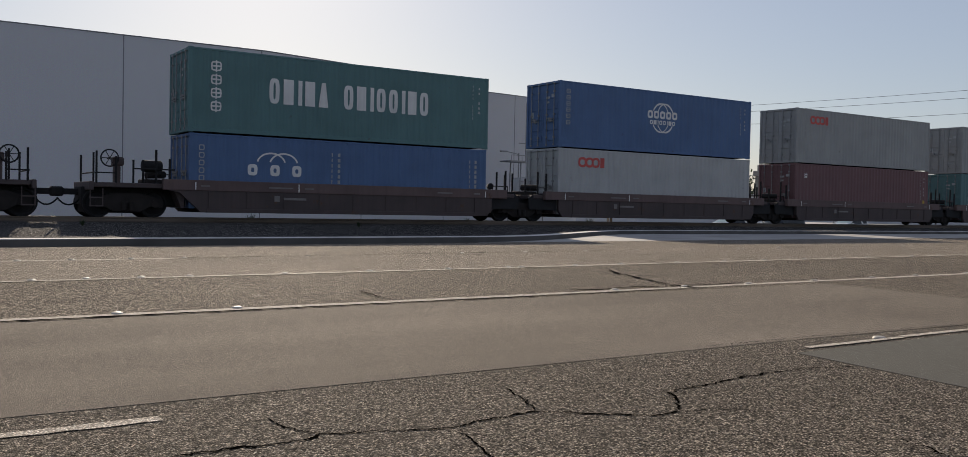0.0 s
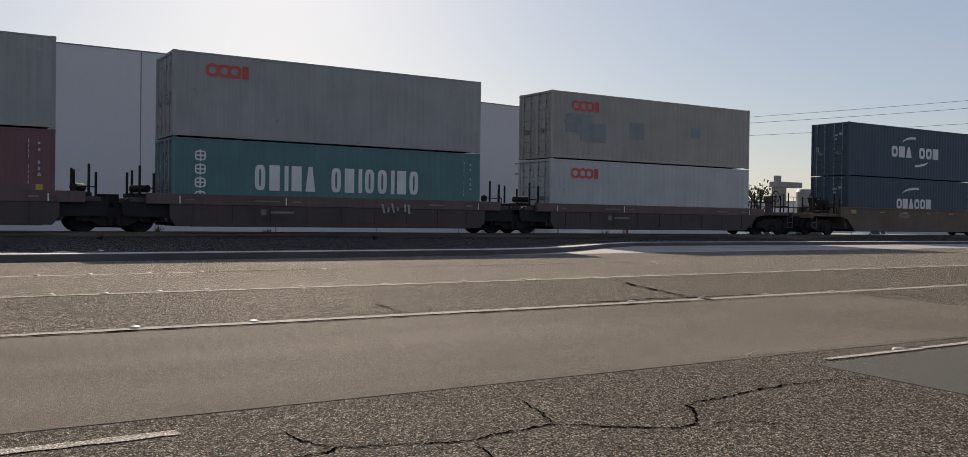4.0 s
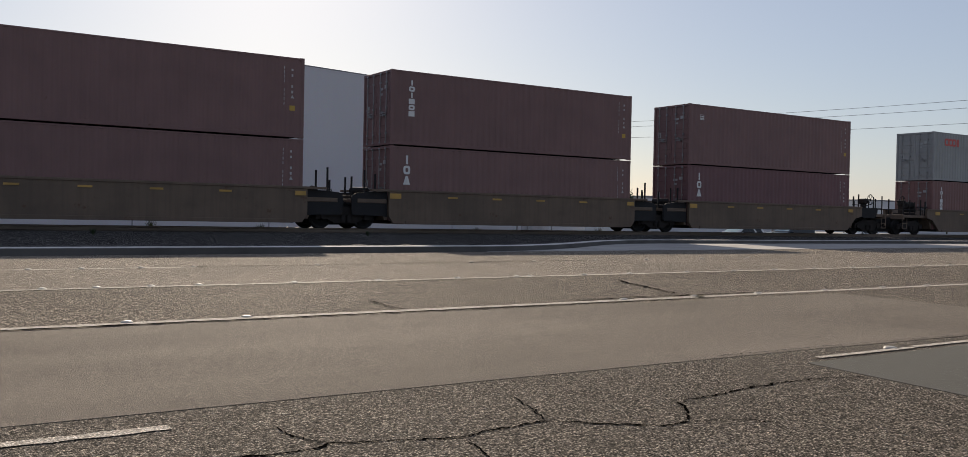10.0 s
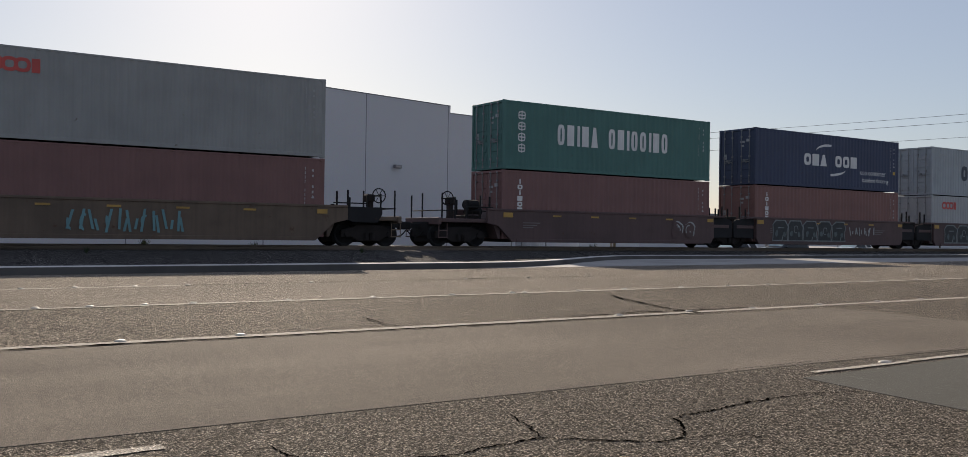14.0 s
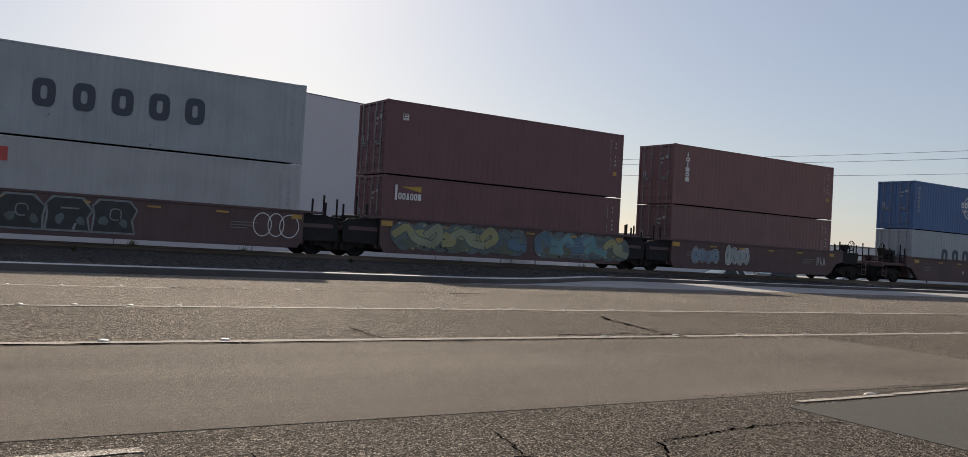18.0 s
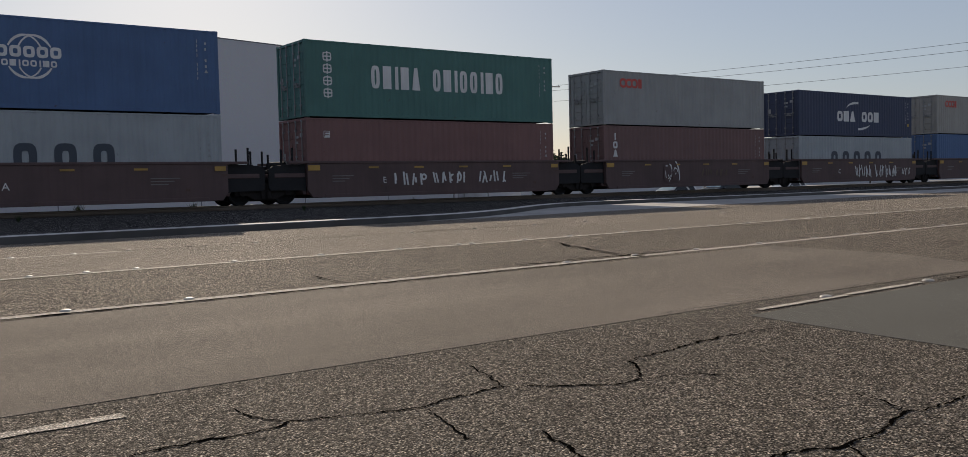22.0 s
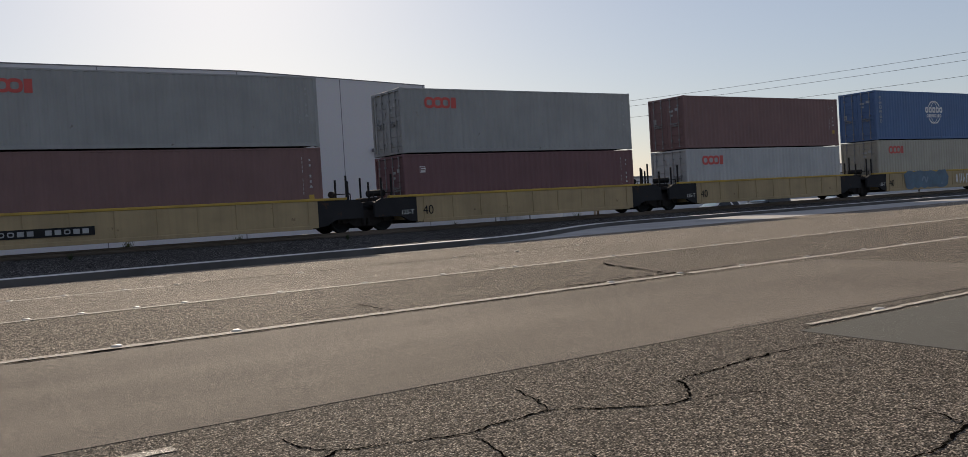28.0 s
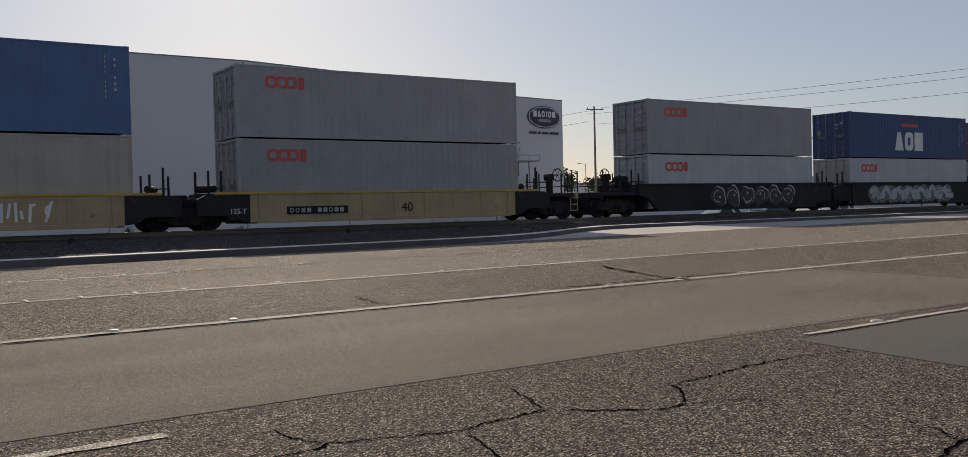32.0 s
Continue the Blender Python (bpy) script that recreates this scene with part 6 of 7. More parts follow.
for x in [1.42, 1.99, 2.6, 3.17, 4.41, 5.65, 6.95, 8.05, 8.3, 9.41, 10.42, 11.81, 13.07, 14.24, 15.51, 16.84, 17.74, 19.5, 20.7, 22.2, 24.0]:
    dot(x, road_y(11.16, x) + 0.03)
for x in [1.59, 2.57, 6.95, 8.09, 9.26, 10.63, 11.99, 13.13, 14.6, 16.0, 17.5, 19.2]:
    dot(x, road_y(7.66, x))
for x in [1.69, 2.42, 3.29, 4.12, 6.29, 9.6, 11.2, 12.9, 14.5, 16.4, 18.1, 19.8, 23.5, 26.0]:
    dot(x, road_y(14.78, x))
for x, y in ((6.12, 4.05), (7.62, 4.06)):
    dot(x, y)


def crack(pts, w, seed):
    """A jagged dark crack along a few corner points."""
    rnd = random.Random(seed)
    knots = []
    for (xa, ya), (xb, yb) in zip(pts, pts[1:]):
        n = max(2, int(math.hypot(xb - xa, yb - ya) / (0.035 if w < 0.012 else 0.1)))
        for i in range(n):
            f = i / n
            knots.append((xa + (xb - xa) * f + rnd.gauss(0, 0.007), ya + (yb - ya) * f + rnd.gauss(0, 0.009), w * rnd.choice((0.6, 0.75, 0.9, 1.1, 1.5))))
    knots.append((*pts[-1], w * 0.2))
    knots[0] = (*knots[0][:2], w * 0.15)
    fine = []
    for a, b in zip(knots, knots[1:]):
        for f in (0.0, 0.33, 0.67):
            fine.append(tuple(p + (q - p) * f + (rnd.gauss(0, 0.003) if k < 2 else 0) for k, (p, q) in enumerate(zip(a, b))))
    fine.append(knots[-1])
    bm = bmesh.new()
    prev = None
    for i, (x, y, ww) in enumerate(fine):
        a, b = fine[max(0, i - 2)], fine[min(len(fine) - 1, i + 2)]
        d = Vector((b[0] - a[0], b[1] - a[1], 0))
        nrm = Vector((-d.y, d.x, 0)).normalized()
        cur = (bm.verts.new((x + nrm.x * ww, y + nrm.y * ww, 0.0075)), bm.verts.new((x - nrm.x * ww, y - nrm.y * ww, 0.0075)))
        if prev:
            bm.faces.new((prev[0], cur[0], cur[1], prev[1]))
        prev = cur
    ob = part("crack", bm, M["crack"], road)
    return ob


CRACKS = [
    ([(0.3, 3.2), (0.78, 3.27), (1.01, 3.31), (1.27, 3.28), (1.45, 3.34), (1.65, 3.28), (1.95, 3.19), (2.09, 3.23), (2.44, 3.28), (2.67, 3.08), (2.86, 2.95), (3.02, 2.97)], 0.013),
    ([(3.02, 2.97), (3.17, 3.14), (3.28, 3.31), (3.61, 3.36), (3.91, 3.42), (4.15, 3.45), (4.5, 3.45), (4.83, 3.35)], 0.012),
    ([(1.35, 3.71), (1.37, 3.52), (1.45, 3.34)], 0.009), ([(2.62, 3.77), (2.53, 3.48), (2.45, 3.28)], 0.008), ([(1.97, 3.15), (1.9, 2.93), (1.83, 2.66)], 0.008),
    ([(2.1, 2.6), (2.01, 2.32), (1.91, 2.1), (1.83, 1.94), (1.7, 1.6)], 0.014),
    ([(1.78, 1.84), (1.95, 1.81), (2.12, 1.8), (2.32, 1.85), (2.53, 1.84), (2.71, 1.77), (2.81, 1.78), (2.96, 1.78), (3.27, 1.87), (3.58, 1.84), (3.93, 1.84)], 0.012),
    ([(3.02, 2.97), (3.27, 2.88), (3.36, 2.73)], 0.01), ([(2.79, 1.78), (2.63, 1.63)], 0.009), ([(3.42, 2.18), (3.39, 2.02), (3.27, 1.87)], 0.01),
    ([(9.1, 10.5), (8.82, 10.01), (8.45, 9.09), (8.13, 8.29), (8.06, 7.69)], 0.036), ([(4.21, 8.79), (4.12, 8.2), (4.1, 7.7)], 0.02), ([(6.3, 8.05), (6.76, 7.94), (7.32, 8.09), (7.94, 7.99), (9.2, 8.02)], 0.045),
    ([(0.0, 7.46), (1.5, 7.49), (2.9, 7.5), (3.2, 7.52), (5.0, 7.53), (7.6, 7.6)], 0.014), ([(4.6, 4.3), (5.6, 4.31), (7.4, 4.26), (9.0, 4.2)], 0.007), ([(7.6, 3.98), (8.6, 4.0), (10.8, 4.0), (12.6, 4.05)], 0.02),
    ([(4.0, 14.98), (6.0, 15.1), (8.2, 15.3), (10.5, 15.45), (14.0, 15.7)], 0.05),
]
for i, (pts, w) in enumerate(CRACKS):
    ob = crack(pts, w * (0.52 if i < 10 else 1.5 if i == 13 else 0.62), i)
    if i >= 9:
        ob.location.z = 0.006 if i != 13 else 0.0075

# ---- road vehicles ----
M["car_grey"] = paint("car_paint_grey", (0.036, 0.052, 0.067), 0.3, metal=0.15, wear=0.05, grain=3, bump=0.0, coat=1.0)
M["car_white"] = paint("car_paint_pearl_white", (0.61, 0.62, 0.61), 0.3, wear=0.04, grain=3, bump=0.0, coat=1.0)
M["car_dark"] = paint("car_paint_dark_blue_grey", (0.008, 0.017, 0.027), 0.3, metal=0.1, wear=0.05, grain=3, bump=0.0, coat=0.6, spec=0.3)
M["car_silver"] = paint("car_paint_silver", (0.48, 0.49, 0.5), 0.3, metal=0.5, wear=0.04, grain=3, bump=0.0, coat=1.0)
M["car_glass"] = glass_dark("car_glass_tinted")
# the windscreen's bright sky reflection is put into this pale cyan base colour
M["car_screen_sky"] = glass_dark("car_windscreen_sky_tint", (0.24, 0.33, 0.355))
M["chrome"] = paint("chrome_trim", (0.62, 0.62, 0.62), 0.14, metal=1.0, wear=0.04, bump=0.0)
M["alloy"] = paint("alloy_wheel", (0.62, 0.63, 0.65), 0.35, metal=0.25, wear=0.1, bump=0.0)
M["bright_alloy"] = paint("polished_wheel", (0.62, 0.63, 0.65), 0.16, metal=0.85, wear=0.1, bump=0.0)
M["black_wheel"] = paint("black_wheel", (0.02, 0.02, 0.02), 0.35, wear=0.1, bump=0.0)
M["plastic"] = paint("black_plastic", (0.025, 0.025, 0.027), 0.6, wear=0.15, bump=0.1)
M["tail_red"] = paint("tail_lamp_red", (0.75, 0.035, 0.03), 0.15, wear=0.1, bump=0.0, coat=1.0)
M["tail_dark"] = paint("tail_lamp_dark_red", (0.12, 0.03, 0.035), 0.15, wear=0.1, bump=0.0, coat=1.0)
M["head_clear"] = paint("head_lamp_clear", (0.36, 0.38, 0.41), 0.12, metal=0.3, wear=0.1, bump=0.0, coat=1.0)
M["lamp_glass"] = paint("lamp_glass_smoked", (0.05, 0.053, 0.058), 0.1, wear=0.1, bump=0.0, coat=1.0)
M["plate"] = paint("plate_pale", (0.55, 0.56, 0.56), 0.5, wear=0.1)


def lerp_at(pts, x):
    if x <= pts[0][0]:
        return pts[0][1]
    for (xa, a), (xb, b) in zip(pts, pts[1:]):
        if x <= xb:
            return a + (b - a) * (x - xa) / (xb - xa)
    return pts[-1][1]


class Body:
    """The skin of a vehicle from its top line, belt and width; x runs from the nose to the tail."""

    def __init__(self, top, L, W, belt, axles, r, sill=0.27, arch=0.075, tumble=0.30, taper=0.17):
        self.top_pts, self.L, self.W, self.belt_z, self.axles, self.r, self.sill, self.tumble, self.taper = top, L, W, belt, axles, r, sill, tumble, taper
        self.arch = r + arch

    def top(self, x):
        return lerp_at(self.top_pts, x)

    def width(self, x):
        f = max(0.0, 1 - x / 0.85) ** 2.5
        g = max(0.0, 1 - (self.L - x) / 0.55) ** 2.5
        return self.W * (0.35 + 0.65 * math.sqrt(1 - f)) * (0.58 + 0.42 * math.sqrt(1 - g))

    def nose(self, y):
        """Where the rounded nose begins at a distance y from the middle."""
        a, b = 0.0, 0.85
        if abs(y) <= self.width(0.0):
            return 0.0
        for _ in range(30):
            c = (a + b) / 2
            if self.width(c) < abs(y):
                a = c
            else:
                b = c
        return a

    def nose_band(self, bm, hw, z0, z1, out, deep=0.05, n=12):
        """A bar bent round the nose."""
        rings = []
        for k in range(n + 1):
            y = -hw + 2 * hw * k / n
            x = self.nose(y * 1.03)
            rings.append([bm.verts.new(p) for p in ((x - out, y, z0), (x - out, y, z1), (x + deep, y, z1), (x + deep, y, z0))])
        for p, q in zip(rings, rings[1:]):
            for k in range(4):
                bm.faces.new((p[k], p[(k + 1) % 4], q[(k + 1) % 4], q[k]))
        bm.faces.new(rings[0][::-1])
        bm.faces.new(rings[-1])

    def low(self, x):
        z = self.sill + 0.10 * max(0, 1 - x / 0.4) ** 2 + 0.10 * max(0, 1 - (self.L - x) / 0.4)
        for a in self.axles:
            d = abs(x - a)
            if d < self.arch:
                z = max(z, self.r + math.sqrt(self.arch ** 2 - d * d))
        return z

    def ring(self, x):
        w, t, b = self.width(x), self.top(x), self.low(x)
        belt = min(self.belt_z + 0.03 * x / self.L, t - 0.07)
        mid = max(b + 0.10, min(belt - 0.04, 0.72))
        green = t - belt
        if green > 0.16:
            y5 = w - 0.03 - (green - 0.1) * self.tumble
            hi = [(y5, t - 0.10), (y5 - 0.09, t - 0.025), (y5 * 0.5, t - 0.004)]
        else:
            hi = [(w - 0.06, t - 0.035), (w - 0.2, t - 0.008), (w * 0.5, t)]
        return [(0, b), (w - 0.10, b), (w - 0.012, b + 0.05), (w, mid), (w - 0.03, belt)] + hi + [(0, t)]

    def half(self, x, z):
        """How far out the skin lies at height z."""
        p = self.ring(x)[2:8]
        for (ya, za), (yb, zb) in zip(p, p[1:]):
            if z <= zb:
                f = 0 if zb == za else max(0.0, (z - za) / (zb - za))
                return ya + (yb - ya) * f
        return p[-1][0]

    def over(self, x, y):
        """How high the skin lies at a distance y from the middle."""
        p = self.ring(x)[4:]
        for (ya, za), (yb, zb) in zip(p, p[1:]):
            if yb <= abs(y) <= ya:
                return za + (zb - za) * (ya - abs(y)) / max(1e-6, ya - yb)
        return p[-1][1]

    def skin(self):
        xs = {0.0, 0.015, 0.03, 0.055, 0.08, 0.12, 0.16, 0.22, 0.28, self.L - 0.012, self.L - 0.03, self.L - 0.08, self.L - 0.18, self.L}
        xs |= {k * self.L / 44 for k in range(45)}
        for a in self.axles:
            xs |= {a + self.arch * math.cos(math.pi * k / 16) for k in range(17)}
        xs |= {x for x, z in self.top_pts}
        xs = sorted(x for x in xs if 0 <= x <= self.L)
        bm = bmesh.new()
        rows_ = []
        for x in xs:
            h = self.ring(x)
            pts = [(-y, z) for y, z in h] + [(y, z) for y, z in h[-2:0:-1]]
            rows_.append([bm.verts.new((x, y, z)) for y, z in pts])
        n = len(rows_[0])
        for a, b in zip(rows_, rows_[1:]):
            for k in range(n):
                bm.faces.new((a[k], b[k], b[(k + 1) % n], a[(k + 1) % n]))
        bm.faces.new(rows_[0])
        bm.faces.new(rows_[-1][::-1])
        return bm

    def side_patch(self, bm, pts, s, out=0.012):
        """A pane or lamp laid on one side (s = -1 near, 1 far) from (x, z) corners; split so that it follows the skin."""
        b2 = bmesh.new()
        b2.faces.new([b2.verts.new((x, 0, z)) for x, z in pts])
        bmesh.ops.triangulate(b2, faces=b2.faces[:])
        bmesh.ops.subdivide_edges(b2, edges=b2.edges[:], cuts=2, use_grid_fill=True)
        idx = {}
        for v in b2.verts:
            idx[v] = bm.verts.new((v.co.x, s * (self.half(v.co.x, v.co.z) + out), v.co.z))
        for f in b2.faces:
            bm.faces.new([idx[v] for v in f.verts])
        b2.free()

    def top_patch(self, bm, x0, x1, inset, out=0.012, nx=8, ny=10, cut=0.0):
        """A windscreen or rear window laid on the top line."""
        g = []
        for i in range(nx + 1):
            x = x0 + (x1 - x0) * i / nx
            hw = self.ring(x)[6][0] - inset + cut * (1 - i / nx)
            g.append([bm.verts.new((x, -hw + 2 * hw * j / ny, self.over(x, -hw + 2 * hw * j / ny) + out)) for j in range(ny + 1)])
        for a, b in zip(g, g[1:]):
            for j in range(ny):
                bm.faces.new((a[j], a[j + 1], b[j + 1], b[j]))


WHEELS = []


def build_wheel(car, x, y, r, width, rim_m, spokes, twin):
    """A tyre with its rim; it turns about its own middle."""
    s = -1 if y < 0 else 1
    bm = bmesh.new()
    h = width / 2
    lathe(bm, [(r * 0.62, -h), (r * 0.72, -h - 0.006), (r * 0.9, -h), (r * 0.985, -h * 0.72), (r, -h * 0.4), (r, h * 0.4), (r * 0.985, h * 0.72), (r * 0.9, h), (r * 0.72, h + 0.006), (r * 0.62, h)], 36)
    w = part("wheel", bm, M["rubber"], car, "black rubber tyre on its wheel", smooth=True, m=pose(x, y, r))
    bm = bmesh.new()
    lathe(bm, [(0.0, s * h * 0.92), (r * (0.09 if twin else 0.15), s * h * 0.9), (r * (0.15 if twin else 0.25), s * h * 0.8), (r * (0.16 if twin else 0.26), s * h * 0.3)], 18)
    for k in range(spokes):
        a = 2 * math.pi * k / spokes
        for da, wd in (((-0.2, 0.024), (0.2, 0.024)) if twin else ((0.0, 0.085),)):
            c0, s0, c1, s1 = math.cos(a + da * 1.3), math.sin(a + da * 1.3), math.cos(a + da), math.sin(a + da)
            p0, p1 = Vector((c0 * r * 0.12, 0, s0 * r * 0.12)), Vector((c1 * r * 0.63, 0, s1 * r * 0.63))
            t = Vector((-s1, 0, c1)) * wd * r * 1.6
            q0 = t * (0.8 if twin else 0.9)
            ya, yb = s * h * 0.84, s * h * 0.45
            vs = []
            for p, tt in ((p0, q0), (p1, t)):
                for sg_ in (-1, 1):
                    for yy in (ya, yb):
                        v = p + tt * sg_
                        vs.append(bm.verts.new((v.x, yy, v.z)))
            for f in ((0, 1, 3, 2), (4, 6, 7, 5), (0, 4, 5, 1), (2, 3, 7, 6), (0, 2, 6, 4), (1, 5, 7, 3)):
                bm.faces.new([vs[i] for i in f])
    part("rim", bm, rim_m, w, "spoked alloy rim")
    bm = bmesh.new()
    lathe(bm, [(r * 0.66, s * h * 1.0), (r * 0.62, s * h * 0.96), (r * 0.60, s * h * 0.5), (r * 0.58, -s * h * 0.8)], 32)
    part("rim_ring", bm, M["black_wheel"] if twin else rim_m, w)
    bm = bmesh.new()
    rod(bm, (0, s * h * 0.1, 0), (0, -s * h * 0.7, 0), r * 0.56, 24)
    part("brake_drum", bm, M["black"], w)
    WHEELS.append((w, car, x, y, r))


def build_vehicle(spec):
    B = Body(spec["top"], spec["L"], spec["W"], spec["belt"], spec["axles"], spec["r"], spec.get("sill", 0.27), tumble=spec.get("tumble", 0.3))
    L, W, r = spec["L"], spec["W"], spec["r"]
    car = thing(spec["name"], spec["label"], spec["category"], "vehicles")
    body_m = M[spec["paint"]]
    part("body", B.skin(), body_m, car, smooth=True)
    bm = bmesh.new()
    box(bm, 0.35, L - 0.35, -W + 0.24, W - 0.24, 0.2, 0.62)
    for a in B.axles:
        box(bm, a - B.arch, a + B.arch, -W + 0.16, W - 0.16, 0.45, r + B.arch - 0.012)
    part("underbody", bm, M["black"], car)
    for a in B.axles:
        for s in (-1, 1):
            build_wheel(car, a, s * (W - 0.13), r, 0.23, M[spec["rim"]], spec.get("spokes", 5), spec.get("twin", True))
            bm = bmesh.new()           # dark arch liner, a curved lip just inside the wheel opening
            pts = [(a + (B.arch + 0.004) * math.cos(math.pi * k / 14), r + (B.arch + 0.004) * math.sin(math.pi * k / 14)) for k in range(15)]
            y0, y1 = s * (W - 0.30), s * (W - 0.035)
            va = [bm.verts.new((x, y0, z)) for x, z in pts]
            vb = [bm.verts.new((x, y1, z)) for x, z in pts]
            for k in range(14):
                bm.faces.new((va[k], va[k + 1], vb[k + 1], vb[k]))
            part("arch_liner", bm, M["plastic"], car)
    for s in (-1, 1):
        for pts in spec["panes"]:
            bm = bmesh.new()
            B.side_patch(bm, pts, s)
            part("side_window", bm, M["car_glass"], car, "tinted side window", smooth=True)
        for x in spec["gaps"]:
            bm = bmesh.new()
            zs = [B.low(x) + 0.07 + k * 0.06 for k in range(40)]
            zs = [z for z in zs if z < min(B.belt_z, B.top(x) - 0.1)]
            lo = [(bm.verts.new((x - 0.006, s * (B.half(x, z) + 0.004), z)), bm.verts.new((x + 0.006, s * (B.half(x, z) + 0.004), z))) for z in zs]
            for a, b in zip(lo, lo[1:]):
                bm.faces.new((a[0], a[1], b[1], b[0]))
            part("door_gap", bm, M["black"], car)
        for x, z in spec["handles"]:
            bm = bmesh.new()
            y = s * (B.half(x, z) + 0.02)
            box(bm, x - 0.1, x + 0.1, y - 0.018, y + 0.018, z - 0.016, z + 0.016, 0.008)
            part("door_handle", bm, M[spec.get("handle_m", spec["paint"])], car)
        for pts in spec.get("lamp_beds", []):
            bm = bmesh.new()
            B.side_patch(bm, pts, s, 0.006)
            part("lamp_bed", bm, M["lamp_glass"], car, "smoked glass headlamp housing", smooth=True)
        for pts in spec.get("pillars", []):
            bm = bmesh.new()
            B.side_patch(bm, pts, s, 0.008)
            part("pillar", bm, M["plastic"], car, "black window pillar", smooth=True)
        for pts in spec["lamps"]:
            bm = bmesh.new()
            B.side_patch(bm, pts, s, 0.01)
            part("headlamp", bm, M["head_clear"], car, "clear headlamp", smooth=True)
        for pts in spec["tails"]:
            bm = bmesh.new()
            B.side_patch(bm, pts, s, 0.012)
            part("tail_lamp", bm, M[spec.get("tail_m", "tail_red")], car, "red tail lamp", smooth=True)
        # belt trim
        bm = bmesh.new()
        xa, xb = spec["trim"]
        tr = [xa + (xb - xa) * k / 14 for k in range(15)]
        zz = [min(B.belt_z + 0.03 * x / L, B.top(x) - 0.07) + 0.01 for x in tr]
        v2 = [(bm.verts.new((x, s * (B.half(x, z) + 0.014), z)), bm.verts.new((x, s * (B.half(x, z + 0.022) + 0.014), z + 0.022))) for x, z in zip(tr, zz)]
        for a, b in zip(v2, v2[1:]):
            bm.faces.new((a[0], b[0], b[1], a[1]))
        part("belt_trim", bm, M[spec.get("trim_m", "plastic")], car)
        # rocker strip
        bm = bmesh.new()
        xa, xb = B.axles[0] + B.arch + 0.05, B.axles[1] - B.arch - 0.05
        y = s * (W - 0.03)
        box(bm, xa, xb, min(y, y + s * 0.018), max(y, y + s * 0.018), B.sill - 0.035, B.sill + 0.03, 0.015)
        part("rocker", bm, M[spec.get("rocker_m", "plastic")], car)
        # mirror
        mx, mz = spec["mirror"]
        y = s * (B.half(mx, mz) + 0.11)
        bm = bmesh.new()
        bmesh.ops.create_uvsphere(bm, u_segments=12, v_segments=8, radius=1.0)
        bmesh.ops.scale(bm, vec=(0.09, 0.13, 0.085), verts=bm.verts)
        bmesh.ops.translate(bm, vec=(mx, y, mz + 0.05), verts=bm.verts)
        box(bm, mx - 0.03, mx + 0.03, min(y, y - s * 0.13), max(y, y - s * 0.13), mz - 0.02, mz + 0.02)
        part("mirror", bm, M[spec.get("mirror_m", spec["paint"])], car, smooth=True)
        if spec.get("rails"):
            xa, xb = spec["rails"]
            bm = bmesh.new()
            n = 14
            line_ = []
            for k in range(n + 1):
                x = xa + (xb - xa) * k / n
                yy = B.ring(x)[6][0] - 0.02
                line_.append((x, s * yy, B.over(x, yy) - 0.01 + 0.06 * min(1, k / 3, (n - k) / 3)))
            tube(bm, line_, 0.022, 8)
            part("roof_rail", bm, M["chrome"] if spec.get("rail_chrome", True) else M["plastic"], car)
    bm = bmesh.new()
    B.top_patch(bm, *spec["screen"], 0.05)
    part("windscreen", bm, M[spec.get("screen_m", "car_screen_sky")], car, "sloping windscreen with the sky's reflection in its pale colour", smooth=True)
    bm = bmesh.new()
    B.top_patch(bm, *spec["rear"], 0.06)
    part("rear_window", bm, M["car_glass"], car, smooth=True)
    # nose: grille, lower intake, bumper lip, plate
    gz0, gz1, gw = spec["grille"]
    bm = bmesh.new()
    B.nose_band(bm, gw, gz0, gz1, 0.012)
    part("grille", bm, M["plastic"], car)
    for k in range(spec.get("bars", 3)):
        bm = bmesh.new()
        z = gz0 + (gz1 - gz0) * (k + 0.5) / spec.get("bars", 3)
        B.nose_band(bm, gw - 0.03, z - 0.026, z + 0.026, 0.022)
        part("grille_bar", bm, M[spec.get("bar_m", "chrome")], car)
    bm = bmesh.new()
    B.nose_band(bm, W * 0.6, 0.37, 0.46, 0.008)
    part("lower_intake", bm, M["plastic"], car)
    bm = bmesh.new()
    B.nose_band(bm, W * 0.72, 0.31, 0.36, 0.015)
    part("bumper_lip", bm, M[spec.get("lip_m", "chrome")], car)
    bm = bmesh.new()
    box(bm, -0.06, -0.038, -0.155, 0.155, 0.47, 0.62, 0.005)
    pl = part("number_plate", bm, M["plate"], car)
    bm = bmesh.new()
    box(bm, -0.063, -0.0605, -0.12, 0.12, 0.515, 0.575)
    part("plate_bar", bm, M["sign_dark"], pl)
    bm = bmesh.new()
    box(bm, L - 0.2, L + 0.02, -W * 0.58, W * 0.58, 0.42, 0.6, 0.03)
    part("rear_bumper", bm, M[spec.get("bumper_m", spec["paint"])], car)
    if "spoiler" in spec:
        xs_, zs_ = spec["spoiler"]
        bm = bmesh.new()
        prism(bm, [(xs_ - 0.35, zs_ + 0.01), (xs_ + 0.12, zs_ - 0.03), (xs_ + 0.12, zs_ - 0.06), (xs_ - 0.3, zs_ - 0.06)], "y", -W * 0.66, W * 0.66)
        part("spoiler", bm, body_m, car)
    bm = bmesh.new()
